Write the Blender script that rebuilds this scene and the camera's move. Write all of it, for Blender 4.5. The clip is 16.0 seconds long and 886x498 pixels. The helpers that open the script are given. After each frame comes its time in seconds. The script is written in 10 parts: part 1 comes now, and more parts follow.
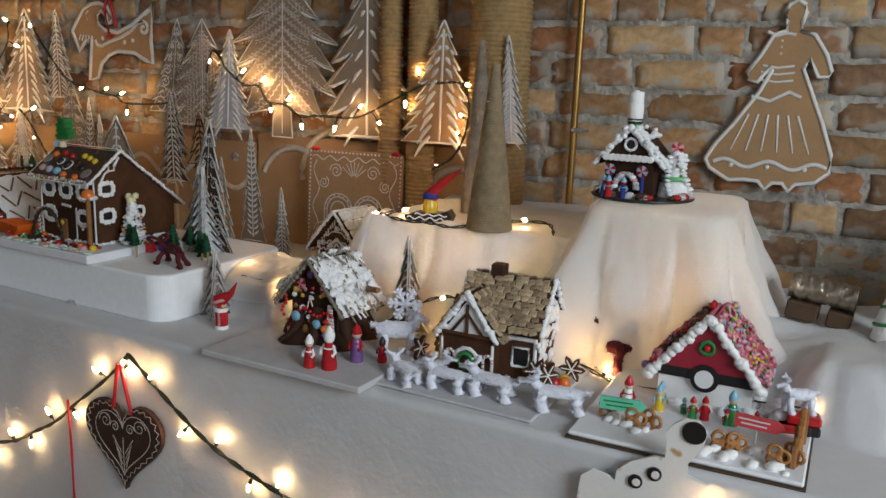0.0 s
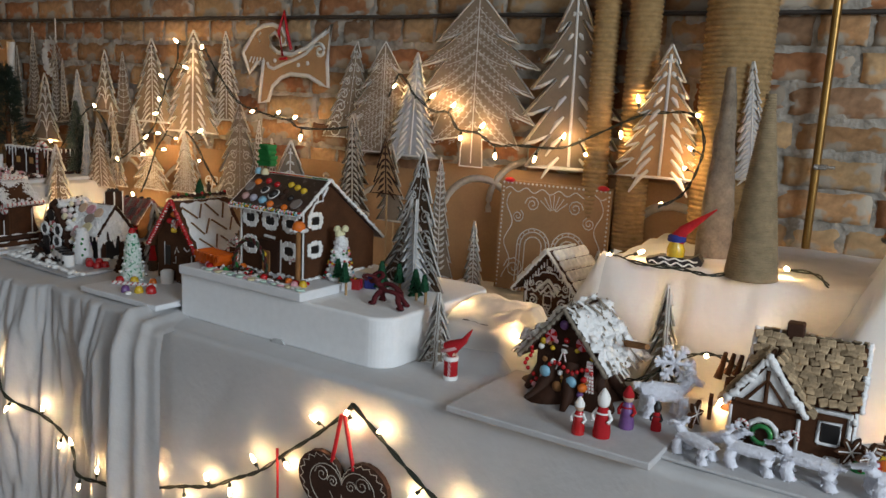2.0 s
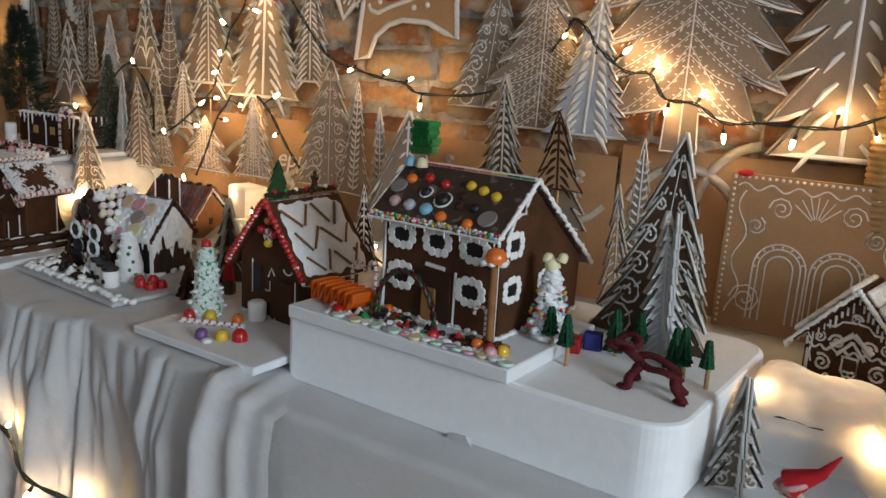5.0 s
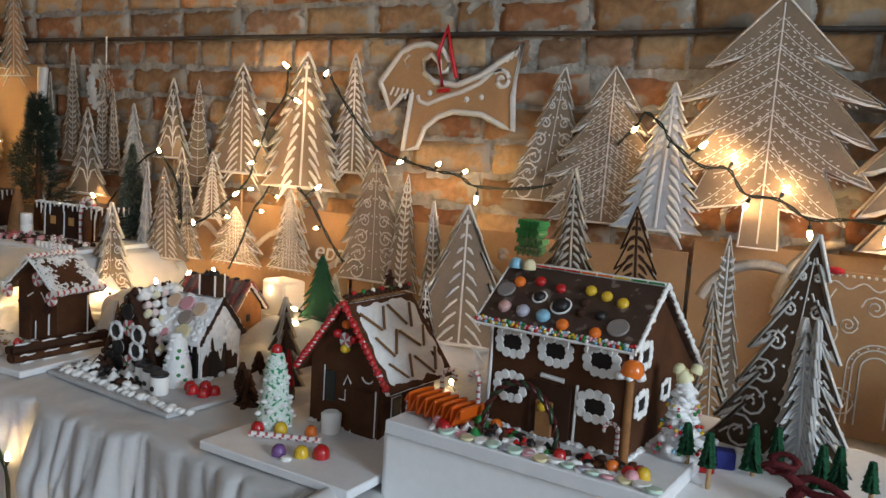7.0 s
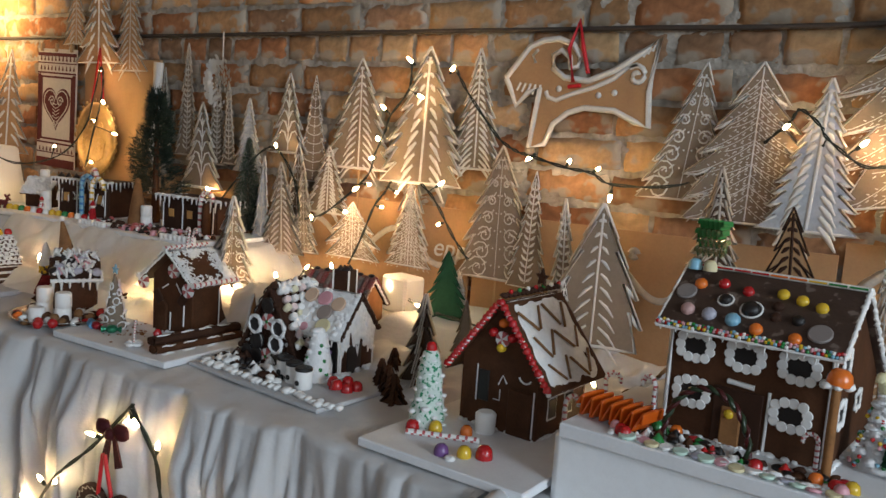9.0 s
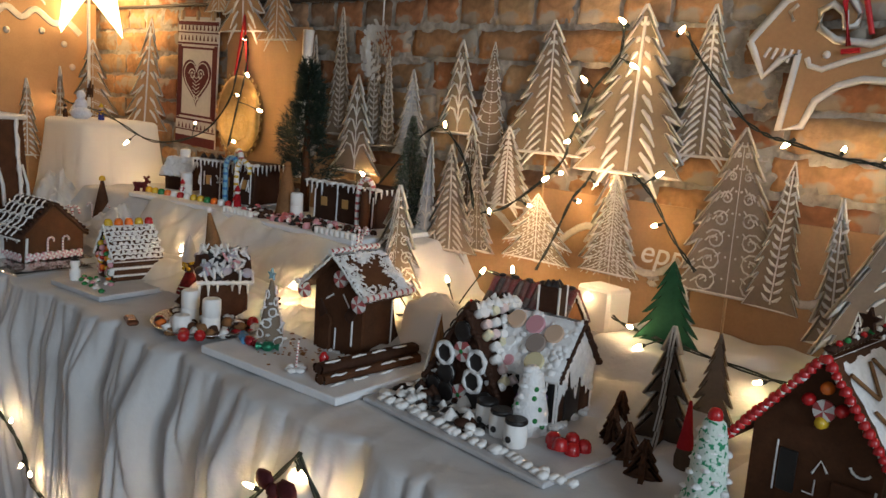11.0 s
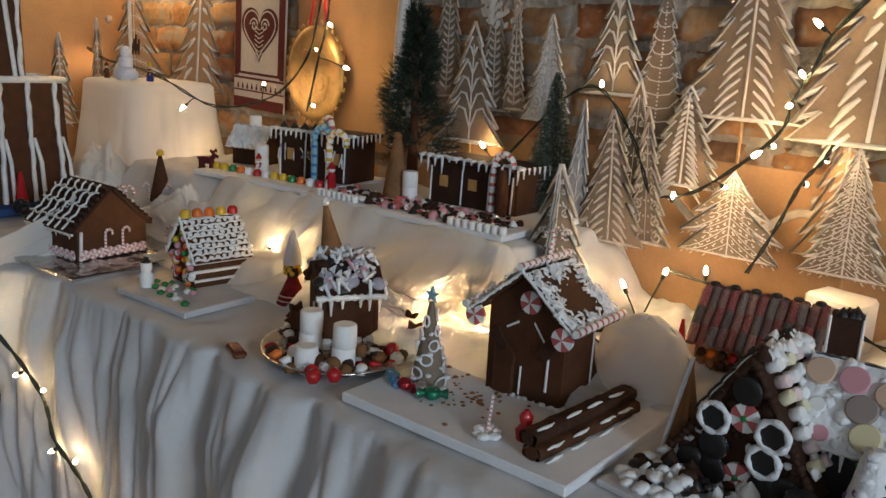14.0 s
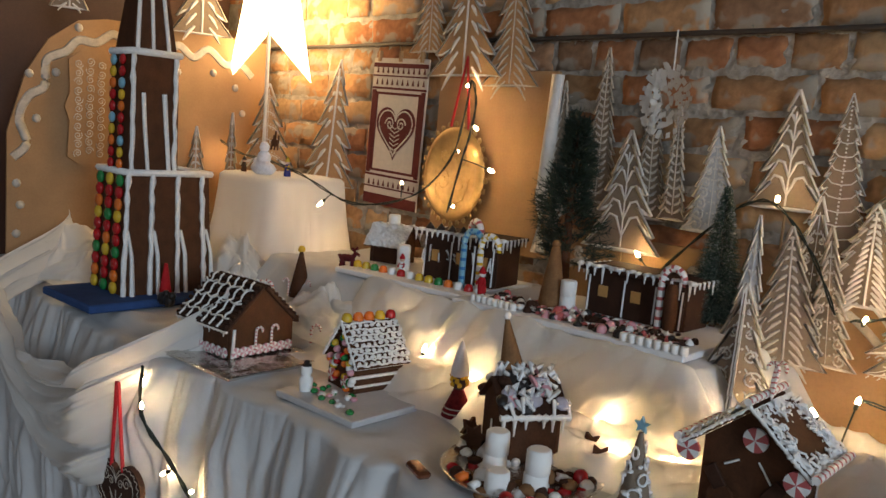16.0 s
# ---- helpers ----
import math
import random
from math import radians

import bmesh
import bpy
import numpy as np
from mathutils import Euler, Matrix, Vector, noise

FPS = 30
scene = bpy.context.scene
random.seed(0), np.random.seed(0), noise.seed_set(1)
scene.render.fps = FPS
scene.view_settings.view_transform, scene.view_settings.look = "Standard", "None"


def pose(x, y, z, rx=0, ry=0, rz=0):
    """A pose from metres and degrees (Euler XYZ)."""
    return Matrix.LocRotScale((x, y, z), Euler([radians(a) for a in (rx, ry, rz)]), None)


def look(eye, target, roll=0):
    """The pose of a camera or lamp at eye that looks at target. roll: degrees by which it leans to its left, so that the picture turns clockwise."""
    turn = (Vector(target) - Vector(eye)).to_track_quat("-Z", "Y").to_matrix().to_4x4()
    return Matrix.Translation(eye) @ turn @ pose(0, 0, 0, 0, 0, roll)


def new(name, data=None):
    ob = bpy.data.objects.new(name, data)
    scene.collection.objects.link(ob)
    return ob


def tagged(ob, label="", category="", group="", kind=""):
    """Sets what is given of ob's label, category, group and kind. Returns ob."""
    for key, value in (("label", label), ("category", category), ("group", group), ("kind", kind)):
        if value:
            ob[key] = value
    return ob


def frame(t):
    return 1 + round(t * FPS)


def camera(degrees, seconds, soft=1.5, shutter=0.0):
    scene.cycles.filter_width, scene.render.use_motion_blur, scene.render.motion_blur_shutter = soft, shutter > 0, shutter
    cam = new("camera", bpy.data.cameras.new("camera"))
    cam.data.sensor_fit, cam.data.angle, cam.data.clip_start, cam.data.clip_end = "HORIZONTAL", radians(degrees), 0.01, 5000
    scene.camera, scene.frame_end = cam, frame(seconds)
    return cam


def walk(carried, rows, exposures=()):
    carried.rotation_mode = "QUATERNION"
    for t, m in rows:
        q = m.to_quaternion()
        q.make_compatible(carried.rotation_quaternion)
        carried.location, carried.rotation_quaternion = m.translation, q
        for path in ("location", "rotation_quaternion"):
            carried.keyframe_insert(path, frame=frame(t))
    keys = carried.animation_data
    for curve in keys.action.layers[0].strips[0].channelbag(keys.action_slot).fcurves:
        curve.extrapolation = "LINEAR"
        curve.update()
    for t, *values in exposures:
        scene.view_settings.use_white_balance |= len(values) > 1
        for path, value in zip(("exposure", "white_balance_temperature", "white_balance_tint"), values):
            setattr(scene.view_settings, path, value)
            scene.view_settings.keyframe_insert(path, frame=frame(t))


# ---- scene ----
cam = camera(56.6, 16.0)
METRES, EYE, TILT, LEAN, TURN = 2.8, 1.31, -11.955, -1.863, 25.751
ROWS = [
    (0.0, 0.0, 0.0, 0.0, 0.0, 0.0, -0.0),
    (0.5, -0.0352, 0.0186, 0.0059, 1.58, 0.4, 0.15),
    (1.0, -0.0778, 0.0307, 0.0113, 2.24, 1.07, 0.33),
    (1.5, -0.1091, 0.034, 0.0136, 3.03, 1.74, -0.99),
    (2.0, -0.1264, 0.0549, 0.0136, 4.71, 1.55, -1.75),
    (2.5, -0.1392, 0.1057, 0.0247, 5.91, 0.86, -2.43),
    (3.0, -0.1508, 0.1468, 0.0296, 6.53, -0.05, -3.62),
    (3.5, -0.1834, 0.1902, 0.0353, 5.69, -0.91, -3.35),
    (4.0, -0.2306, 0.2267, 0.0433, 4.05, -1.23, -2.31),
    (4.5, -0.2597, 0.2431, 0.0446, 3.82, -1.27, -2.34),
    (5.0, -0.2758, 0.2789, 0.0526, 5.35, -0.92, -2.48),
    (7.5, -0.363, 0.303, 0.0632, 2.52, 5.5, -2.37),
    (8.0, -0.3771, 0.298, 0.0627, 2.66, 5.35, -3.29),
    (8.5, -0.3925, 0.2887, 0.06, 3.53, 5.17, -3.35),
    (9.0, -0.4087, 0.3072, 0.0605, 6.78, 4.49, -3.47),
    (9.5, -0.4257, 0.3536, 0.0744, 10.43, 4.06, -4.66),
    (10.0, -0.441, 0.3821, 0.0753, 12.98, 3.42, -6.0),
    (12.5, -0.5822, 0.4792, 0.1026, 15.37, -0.16, -4.36),
    (13.0, -0.5901, 0.5027, 0.1029, 16.89, -1.15, -5.71),
    (13.5, -0.6025, 0.5145, 0.1064, 17.0, -1.31, -5.8),
    (14.0, -0.6329, 0.5267, 0.1109, 14.94, -1.31, -4.48),
    (14.5, -0.6625, 0.5283, 0.1145, 14.02, -0.87, -4.32),
    (15.0, -0.6857, 0.5263, 0.1165, 15.63, 0.39, -5.16),
    (15.5, -0.6989, 0.523, 0.1197, 17.59, 2.23, -6.0),
    (16.0, -0.7063, 0.5184, 0.1214, 18.87, 4.15, -6.67),
]
walk(cam, [(t, pose(0, 0, EYE, TILT, LEAN, TURN) @ pose(METRES * x, METRES * y, METRES * z, 90 + pitch, roll, yaw)) for t, x, y, z, yaw, pitch, roll in ROWS],
     [(0.0, -0.42, 7050, 13), (2.0, -0.26, 6900, 12), (5.0, -0.04, 6700, 11), (7.5, 0.2, 6600, 11), (9.0, 0.12, 6600, 11), (12.5, -0.05, 6400, 10), (14.0, -0.02, 6350, 10), (16.0, 0.06, 6350, 10)])

# ---- light ----
world = bpy.data.worlds.new("sky")
scene.world = world
world.use_nodes = True
wn = world.node_tree.nodes
sky = wn.new("ShaderNodeTexSky")
sky.sky_type, sky.sun_disc = "NISHITA", False
sky.sun_elevation, sky.sun_rotation = radians(35), radians(120)
world.node_tree.links.new(sky.outputs[0], wn["Background"].inputs[0])
wn["Background"].inputs[1].default_value = 0.1


def area_lamp(name, m, sx, sy, power, color):
    data = bpy.data.lights.new(name, "AREA")
    data.shape, data.size, data.size_y, data.energy, data.color = "RECTANGLE", sx, sy, power, color
    ob = new(name, data)
    ob.matrix_world = m
    return ob


# daylight in the openings of the two windows, behind and to the right of the walk
area_lamp("window_light", look((2.42, -0.45, 2.08), (-1.8, 1.4, 0.7)), 1.5, 1.2, 128, (0.72, 0.87, 1.0))
area_lamp("window_light", look((-0.8, -2.32, 2.08), (-1.2, 1.6, 0.8)), 2.2, 1.2, 11, (0.78, 0.9, 1.0))


# ---- materials ----
def mat(name, base, rough=0.6, vary=0.18, scale=30.0, bump=0.2, fine=220.0, depth=0.002, metal=0.0, tint=None,
        island=0.0, piece=0.0, trans=0.0, coat=0.0, speck=None, speck_scale=300.0, speck_at=0.62, sheen=0.0):
    """A procedural surface: two scales of colour variation, fine relief, optional specks and variation by piece."""
    m = bpy.data.materials.new(name)
    m.use_nodes = True
    nt = m.node_tree
    n, ln = nt.nodes, nt.links.new
    b = n["Principled BSDF"]
    tc = n.new("ShaderNodeTexCoord")
    big, small = n.new("ShaderNodeTexNoise"), n.new("ShaderNodeTexNoise")
    big.inputs["Scale"].default_value, small.inputs["Scale"].default_value = scale, fine
    big.inputs["Detail"].default_value, small.inputs["Detail"].default_value = 4, 3
    ln(tc.outputs["Object"], big.inputs["Vector"])
    ln(tc.outputs["Object"], small.inputs["Vector"])
    ramp = n.new("ShaderNodeValToRGB")
    c = Vector(base)
    t = Vector(tint) if tint else c * (1 + vary)
    ramp.color_ramp.elements[0].position, ramp.color_ramp.elements[1].position = 0.3, 0.7
    ramp.color_ramp.elements[0].color = (*(c * (1 - vary)), 1)
    ramp.color_ramp.elements[1].color = (*[min(1, v) for v in t], 1)
    mixf = n.new("ShaderNodeMath")
    mixf.operation = "MULTIPLY_ADD"
    ln(small.outputs["Fac"], mixf.inputs[0])
    mixf.inputs[1].default_value = 0.35
    add = n.new("ShaderNodeMath")
    add.operation = "MULTIPLY_ADD"
    ln(big.outputs["Fac"], add.inputs[0])
    add.inputs[1].default_value, add.inputs[2].default_value = 0.65, 0.0
    ln(add.outputs[0], mixf.inputs[2])
    ln(mixf.outputs[0], ramp.inputs[0])
    col = ramp.outputs["Color"]
    if speck:
        sp = n.new("ShaderNodeTexNoise")
        sp.inputs["Scale"].default_value, sp.inputs["Detail"].default_value = speck_scale, 2
        ln(tc.outputs["Object"], sp.inputs["Vector"])
        th = n.new("ShaderNodeMapRange")
        th.inputs["From Min"].default_value, th.inputs["From Max"].default_value = speck_at, speck_at + 0.06
        ln(sp.outputs["Fac"], th.inputs["Value"])
        mx = n.new("ShaderNodeMix")
        mx.data_type = "RGBA"
        ln(th.outputs[0], mx.inputs["Factor"])
        ln(col, mx.inputs["A"])
        mx.inputs["B"].default_value = (*speck, 1)
        col = mx.outputs["Result"]
    if island or piece:
        hs = n.new("ShaderNodeHueSaturation")
        src = n.new("ShaderNodeNewGeometry").outputs["Random Per Island"] if island else n.new("ShaderNodeObjectInfo").outputs["Random"]
        mr = n.new("ShaderNodeMapRange")
        a = island or piece
        mr.inputs["To Min"].default_value, mr.inputs["To Max"].default_value = 1 - a, 1 + a
        ln(src, mr.inputs["Value"])
        ln(mr.outputs[0], hs.inputs["Value"])
        ln(col, hs.inputs["Color"])
        col = hs.outputs["Color"]
    ln(col, b.inputs["Base Color"])
    bp = n.new("ShaderNodeBump")
    bp.inputs["Strength"].default_value, bp.inputs["Distance"].default_value = bump, depth
    ln(mixf.outputs[0], bp.inputs["Height"])
    ln(bp.outputs[0], b.inputs["Normal"])
    b.inputs["Roughness"].default_value, b.inputs["Metallic"].default_value = rough, metal
    b.inputs["Coat Weight"].default_value = coat
    if rough > 0.68 and not metal:
        b.inputs["Specular IOR Level"].default_value = 0.22
    if sheen:
        b.inputs["Sheen Weight"].default_value = sheen
    if trans:
        tr, mixs = n.new("ShaderNodeBsdfTranslucent"), n.new("ShaderNodeMixShader")
        ln(col, tr.inputs["Color"])
        mixs.inputs[0].default_value = trans
        ln(b.outputs[0], mixs.inputs[1])
        ln(tr.outputs[0], mixs.inputs[2])
        ln(mixs.outputs[0], n["Material Output"].inputs["Surface"])
    return m


def glow(name, color, strength):
    m = bpy.data.materials.new(name)
    m.use_nodes = True
    b = m.node_tree.nodes["Principled BSDF"]
    b.inputs["Base Color"].default_value = (*color, 1)
    b.inputs["Emission Color"].default_value = (*color, 1)
    b.inputs["Emission Strength"].default_value = strength
    return m


GINGER = mat("gingerbread", (0.07, 0.027, 0.011), 0.75, 0.3, 35, 0.5, 260, 0.0015)
GINGER_D = mat("dark_gingerbread", (0.042, 0.017, 0.009), 0.7, 0.3, 35, 0.5, 260, 0.0015)
SHARD = mat("grey_wood_shard", (0.25, 0.21, 0.165), 0.9, 0.35, 60, 0.6, 300, 0.002, piece=0.35)
GINGER_L = mat("pale_gingerbread", (0.26, 0.12, 0.045), 0.8, 0.25, 35, 0.4, 260, 0.0015)
ICING = mat("white_icing", (0.8, 0.79, 0.77), 0.45, 0.06, 120, 0.5, 400, 0.0015)
SNOW = mat("royal_icing_snow", (0.78, 0.78, 0.78), 0.6, 0.1, 90, 0.9, 250, 0.004)
KRAFT = mat("kraft_cardboard", (0.36, 0.215, 0.11), 0.85, 0.12, 14, 0.25, 180, 0.001)
KRAFT_G = mat("grey_brown_card", (0.215, 0.165, 0.12), 0.85, 0.15, 14, 0.25, 180, 0.001)
KRAFT_D = mat("dark_brown_card", (0.075, 0.045, 0.027), 0.8, 0.2, 18, 0.25, 180, 0.001)
PAINT = mat("white_paint_line", (0.62, 0.6, 0.57), 0.6, 0.1, 60, 0.3, 300, 0.001)
PAINT_T = mat("thin_white_wash", (0.48, 0.43, 0.37), 0.7, 0.2, 60, 0.3, 300, 0.001)
SILVER = mat("pale_silver_paint", (0.5, 0.52, 0.55), 0.45, 0.2, 60, 0.3, 200, 0.001, 0.3)
CLOTH = mat("white_tablecloth", (0.61, 0.61, 0.615), 0.85, 0.04, 13, 0.55, 70, 0.006, trans=0.12, sheen=0.15)
VOILE = mat("thin_white_voile", (0.84, 0.825, 0.8), 0.85, 0.05, 8, 0.3, 500, 0.001, trans=0.45, sheen=0.2)
FOAM = mat("white_styrofoam", (0.84, 0.85, 0.86), 0.7, 0.04, 60, 0.4, 350, 0.0012)
BOARD = mat("white_foam_board", (0.74, 0.75, 0.77), 0.55, 0.06, 30, 0.15, 200, 0.001)
GREYBOARD = mat("grey_card_board", (0.5, 0.5, 0.51), 0.6, 0.1, 30, 0.2, 200, 0.001)
MORTAR = mat("tan_grey_mortar", (0.27, 0.24, 0.2), 0.95, 0.35, 22, 1.0, 60, 0.02, tint=(0.46, 0.42, 0.37))
BRICKS = [
    mat("buff_brick", (0.37, 0.205, 0.1), 0.95, 0.5, 11, 0.9, 55, 0.008, piece=0.3, speck=(0.34, 0.29, 0.23), speck_scale=17, speck_at=0.54),
    mat("tan_brick", (0.43, 0.275, 0.145), 0.95, 0.45, 9, 0.9, 55, 0.008, piece=0.28, speck=(0.36, 0.31, 0.25), speck_scale=15, speck_at=0.53),
    mat("red_brick", (0.3, 0.132, 0.062), 0.95, 0.5, 11, 0.9, 55, 0.008, piece=0.28, speck=(0.32, 0.26, 0.2), speck_scale=16, speck_at=0.54),
    mat("brown_brick", (0.26, 0.148, 0.085), 0.95, 0.5, 12, 0.9, 55, 0.008, piece=0.35, speck=(0.33, 0.28, 0.225), speck_scale=14, speck_at=0.54),
]
WIRE = mat("dark_green_wire", (0.008, 0.016, 0.01), 0.5, 0.2, 40, 0.1)
BULB = glow("warm_bulb", (1.0, 0.62, 0.29), 195)
RED = mat("red_candy", (0.42, 0.012, 0.014), 0.25, 0.2, 60, 0.1, coat=0.3, island=0.1)
RIBBON = mat("red_ribbon", (0.5, 0.01, 0.018), 0.5, 0.2, 60, 0.2)
GREEN = mat("green_candy", (0.02, 0.2, 0.05), 0.25, 0.2, 60, 0.1, coat=0.3)
YELLOW = mat("yellow_candy", (0.65, 0.42, 0.03), 0.25, 0.15, 60, 0.1, coat=0.3)
ORANGE = mat("orange_jelly", (0.72, 0.16, 0.02), 0.2, 0.15, 60, 0.1, coat=0.4)
BLUE = mat("pale_blue_candy", (0.2, 0.42, 0.55), 0.3, 0.15, 60, 0.1, coat=0.3)
PINK = mat("pink_candy", (0.62, 0.3, 0.34), 0.4, 0.15, 60, 0.1, coat=0.2)
PURPLE = mat("purple_candy", (0.16, 0.07, 0.22), 0.3, 0.2, 60, 0.1, coat=0.3)
BLACK = mat("black_liquorice", (0.012, 0.01, 0.01), 0.4, 0.2, 60, 0.2)
MARSH = mat("white_marshmallow", (0.82, 0.81, 0.79), 0.7, 0.03, 80, 0.2, 300, 0.001)
ROPE = mat("brown_jute_twine", (0.3, 0.19, 0.085), 0.9, 0.3, 60, 0.6, 500, 0.002)
ROPE_G = mat("grey_jute_twine", (0.25, 0.185, 0.11), 0.9, 0.3, 60, 0.6, 500, 0.002)
BRASS = mat("brass_tube", (0.3, 0.17, 0.05), 0.35, 0.2, 20, 0.1, metal=0.8)
PINE = mat("dark_pine_needles", (0.01, 0.022, 0.012), 0.6, 0.4, 30, 0.3, island=0.35)
FELTG = mat("green_felt", (0.014, 0.075, 0.035), 0.9, 0.2, 60, 0.3)
WOOD = mat("pale_wood", (0.36, 0.22, 0.1), 0.6, 0.2, 30, 0.2)
FOIL = mat("gold_foil", (0.45, 0.3, 0.13), 0.45, 0.25, 25, 0.5, 90, 0.003, metal=0.75)
FOILS = mat("silver_foil", (0.6, 0.58, 0.55), 0.25, 0.2, 40, 0.6, 60, 0.004, metal=0.9)
# unseen room shell; its tone is set low to cut the fill light
PLASTER = mat("room_plaster", (0.42, 0.4, 0.38), 0.9, 0.08, 3, 0.1)
FLOORM = mat("room_floor_boards", (0.2, 0.13, 0.08), 0.5, 0.25, 6, 0.2)


# ---- building helpers ----
class Geo:
    """Collects vertices and faces of one mesh."""

    def __init__(self):
        self.v, self.f, self.s, self.k = [], [], [], []
        self.mi = 0

    def add(self, verts, faces, m=None, smooth=False):
        o = len(self.v)
        self.v += [tuple(m @ Vector(p)) if m else tuple(p) for p in verts]
        for q in faces:
            self.f.append([o + i for i in q])
            self.s.append(smooth)
            self.k.append(self.mi)
        return self

    def box(self, c, s, m=None, b=0.0):
        hx, hy, hz = s[0] / 2, s[1] / 2, s[2] / 2
        b = min(b, hx * 0.9, hy * 0.9, hz * 0.9)
        cx, cy, cz = c
        if b <= 0:
            v = [(cx + i * hx, cy + j * hy, cz + k * hz) for i in (-1, 1) for j in (-1, 1) for k in (-1, 1)]
            return self.add(v, [(0, 1, 3, 2), (4, 6, 7, 5), (0, 4, 5, 1), (2, 3, 7, 6), (0, 2, 6, 4), (1, 5, 7, 3)], m)
        v, ix = [], {}
        for i in (-1, 1):
            for j in (-1, 1):
                for k in (-1, 1):
                    for a in range(3):
                        p = [i * (hx - b), j * (hy - b), k * (hz - b)]
                        p[a] = (i * hx, j * hy, k * hz)[a]
                        ix[i, j, k, a] = len(v)
                        v.append((cx + p[0], cy + p[1], cz + p[2]))
        f = []
        for s0 in (-1, 1):
            f.append([ix[s0, j, k, 0] for j, k in ((-1, -1), (1, -1), (1, 1), (-1, 1))][::s0])
            f.append([ix[j, s0, k, 1] for j, k in ((-1, -1), (1, -1), (1, 1), (-1, 1))][::-s0])
            f.append([ix[j, k, s0, 2] for j, k in ((-1, -1), (1, -1), (1, 1), (-1, 1))][::s0])
        for i in (-1, 1):
            for j in (-1, 1):
                f.append([ix[i, j, -1, 0], ix[i, j, 1, 0], ix[i, j, 1, 1], ix[i, j, -1, 1]][::i * j])
                f.append([ix[i, -1, j, 2], ix[i, 1, j, 2], ix[i, 1, j, 0], ix[i, -1, j, 0]][::i * j])
                f.append([ix[-1, i, j, 1], ix[1, i, j, 1], ix[1, i, j, 2], ix[-1, i, j, 2]][::i * j])
                for k in (-1, 1):
                    f.append([ix[i, j, k, 0], ix[i, j, k, 1], ix[i, j, k, 2]][::i * j * k])
        return self.add(v, f, m)

    def cyl(self, p0, p1, r0, r1=None, n=10, m=None, smooth=True):
        r1 = r0 if r1 is None else r1
        p0, p1 = Vector(p0), Vector(p1)
        q = (p1 - p0).to_track_quat("Z", "Y").to_matrix()
        v = []
        for p, r in ((p0, r0), (p1, r1)):
            v += [p + q @ Vector((r * math.cos(2 * math.pi * i / n), r * math.sin(2 * math.pi * i / n), 0)) for i in range(n)]
        self.add(v, [(i, (i + 1) % n, n + (i + 1) % n, n + i) for i in range(n)], m, smooth)
        return self.add(v, [tuple(range(n - 1, -1, -1)), tuple(range(n, 2 * n))], m)

    def lathe(self, prof, n=14, m=None, smooth=True):
        v = [(r * math.cos(2 * math.pi * i / n), r * math.sin(2 * math.pi * i / n), z) for r, z in prof for i in range(n)]
        k = len(prof)
        f = [(j * n + i, j * n + (i + 1) % n, (j + 1) * n + (i + 1) % n, (j + 1) * n + i) for j in range(k - 1) for i in range(n)]
        self.add(v, f, m, smooth)
        return self.add(v, [tuple(range(n - 1, -1, -1)), tuple(range((k - 1) * n, k * n))], m)

    def ball(self, c, r, n=8, m=None, rough=0.0):
        r = (r, r, r) if not isinstance(r, (tuple, list)) else r
        k = max(3, n // 2 + 1)
        v = [(c[0], c[1], c[2] - r[2])]
        for j in range(1, k):
            a = -math.pi / 2 + math.pi * j / k
            for i in range(n):
                u = 2 * math.pi * i / n
                d = 1 + random.uniform(-rough, rough)
                v.append((c[0] + d * r[0] * math.cos(a) * math.cos(u), c[1] + d * r[1] * math.cos(a) * math.sin(u), c[2] + d * r[2] * math.sin(a)))
        v.append((c[0], c[1], c[2] + r[2]))
        t = len(v) - 1
        f = [(0, 1 + (i + 1) % n, 1 + i) for i in range(n)]
        for j in range(k - 2):
            o = 1 + j * n
            f += [(o + i, o + (i + 1) % n, o + n + (i + 1) % n, o + n + i) for i in range(n)]
        o = 1 + (k - 2) * n
        f += [(o + i, o + (i + 1) % n, t) for i in range(n)]
        return self.add(v, f, m, True)

    def tube(self, pts, r, n=5, m=None, taper=None):
        pts = [Vector(p) for p in pts]
        v = []
        k = len(pts)
        for i, p in enumerate(pts):
            d = pts[min(i + 1, k - 1)] - pts[max(i - 1, 0)]
            if d.length < 1e-9:
                d = Vector((0, 0, 1))
            q = d.to_track_quat("Z", "Y").to_matrix()
            rr = r if taper is None else r * taper(i / max(1, k - 1))
            v += [p + q @ Vector((rr * math.cos(2 * math.pi * j / n), rr * math.sin(2 * math.pi * j / n), 0)) for j in range(n)]
        f = [(i * n + j, i * n + (j + 1) % n, (i + 1) * n + (j + 1) % n, (i + 1) * n + j) for i in range(k - 1) for j in range(n)]
        self.add(v, f, m, True)
        return self.add(v, [tuple(range(n - 1, -1, -1)), tuple(range((k - 1) * n, k * n))], m)

    def prism(self, poly, t, m=None):
        """A polygon in the xz plane, t thick, its front at y = -t / 2."""
        n = len(poly)
        v = [(x, -t / 2, z) for x, z in poly] + [(x, t / 2, z) for x, z in poly]
        return self.add(v, [tuple(range(n)), tuple(range(2 * n - 1, n - 1, -1))] + [(i, n + i, n + (i + 1) % n, (i + 1) % n) for i in range(n)], m)

    def sheet(self, nu, nv, fn, m=None):
        v = [fn(i / nu, j / nv) for j in range(nv + 1) for i in range(nu + 1)]
        w = nu + 1
        return self.add(v, [(j * w + i, j * w + i + 1, (j + 1) * w + i + 1, (j + 1) * w + i) for j in range(nv) for i in range(nu)], m, True)

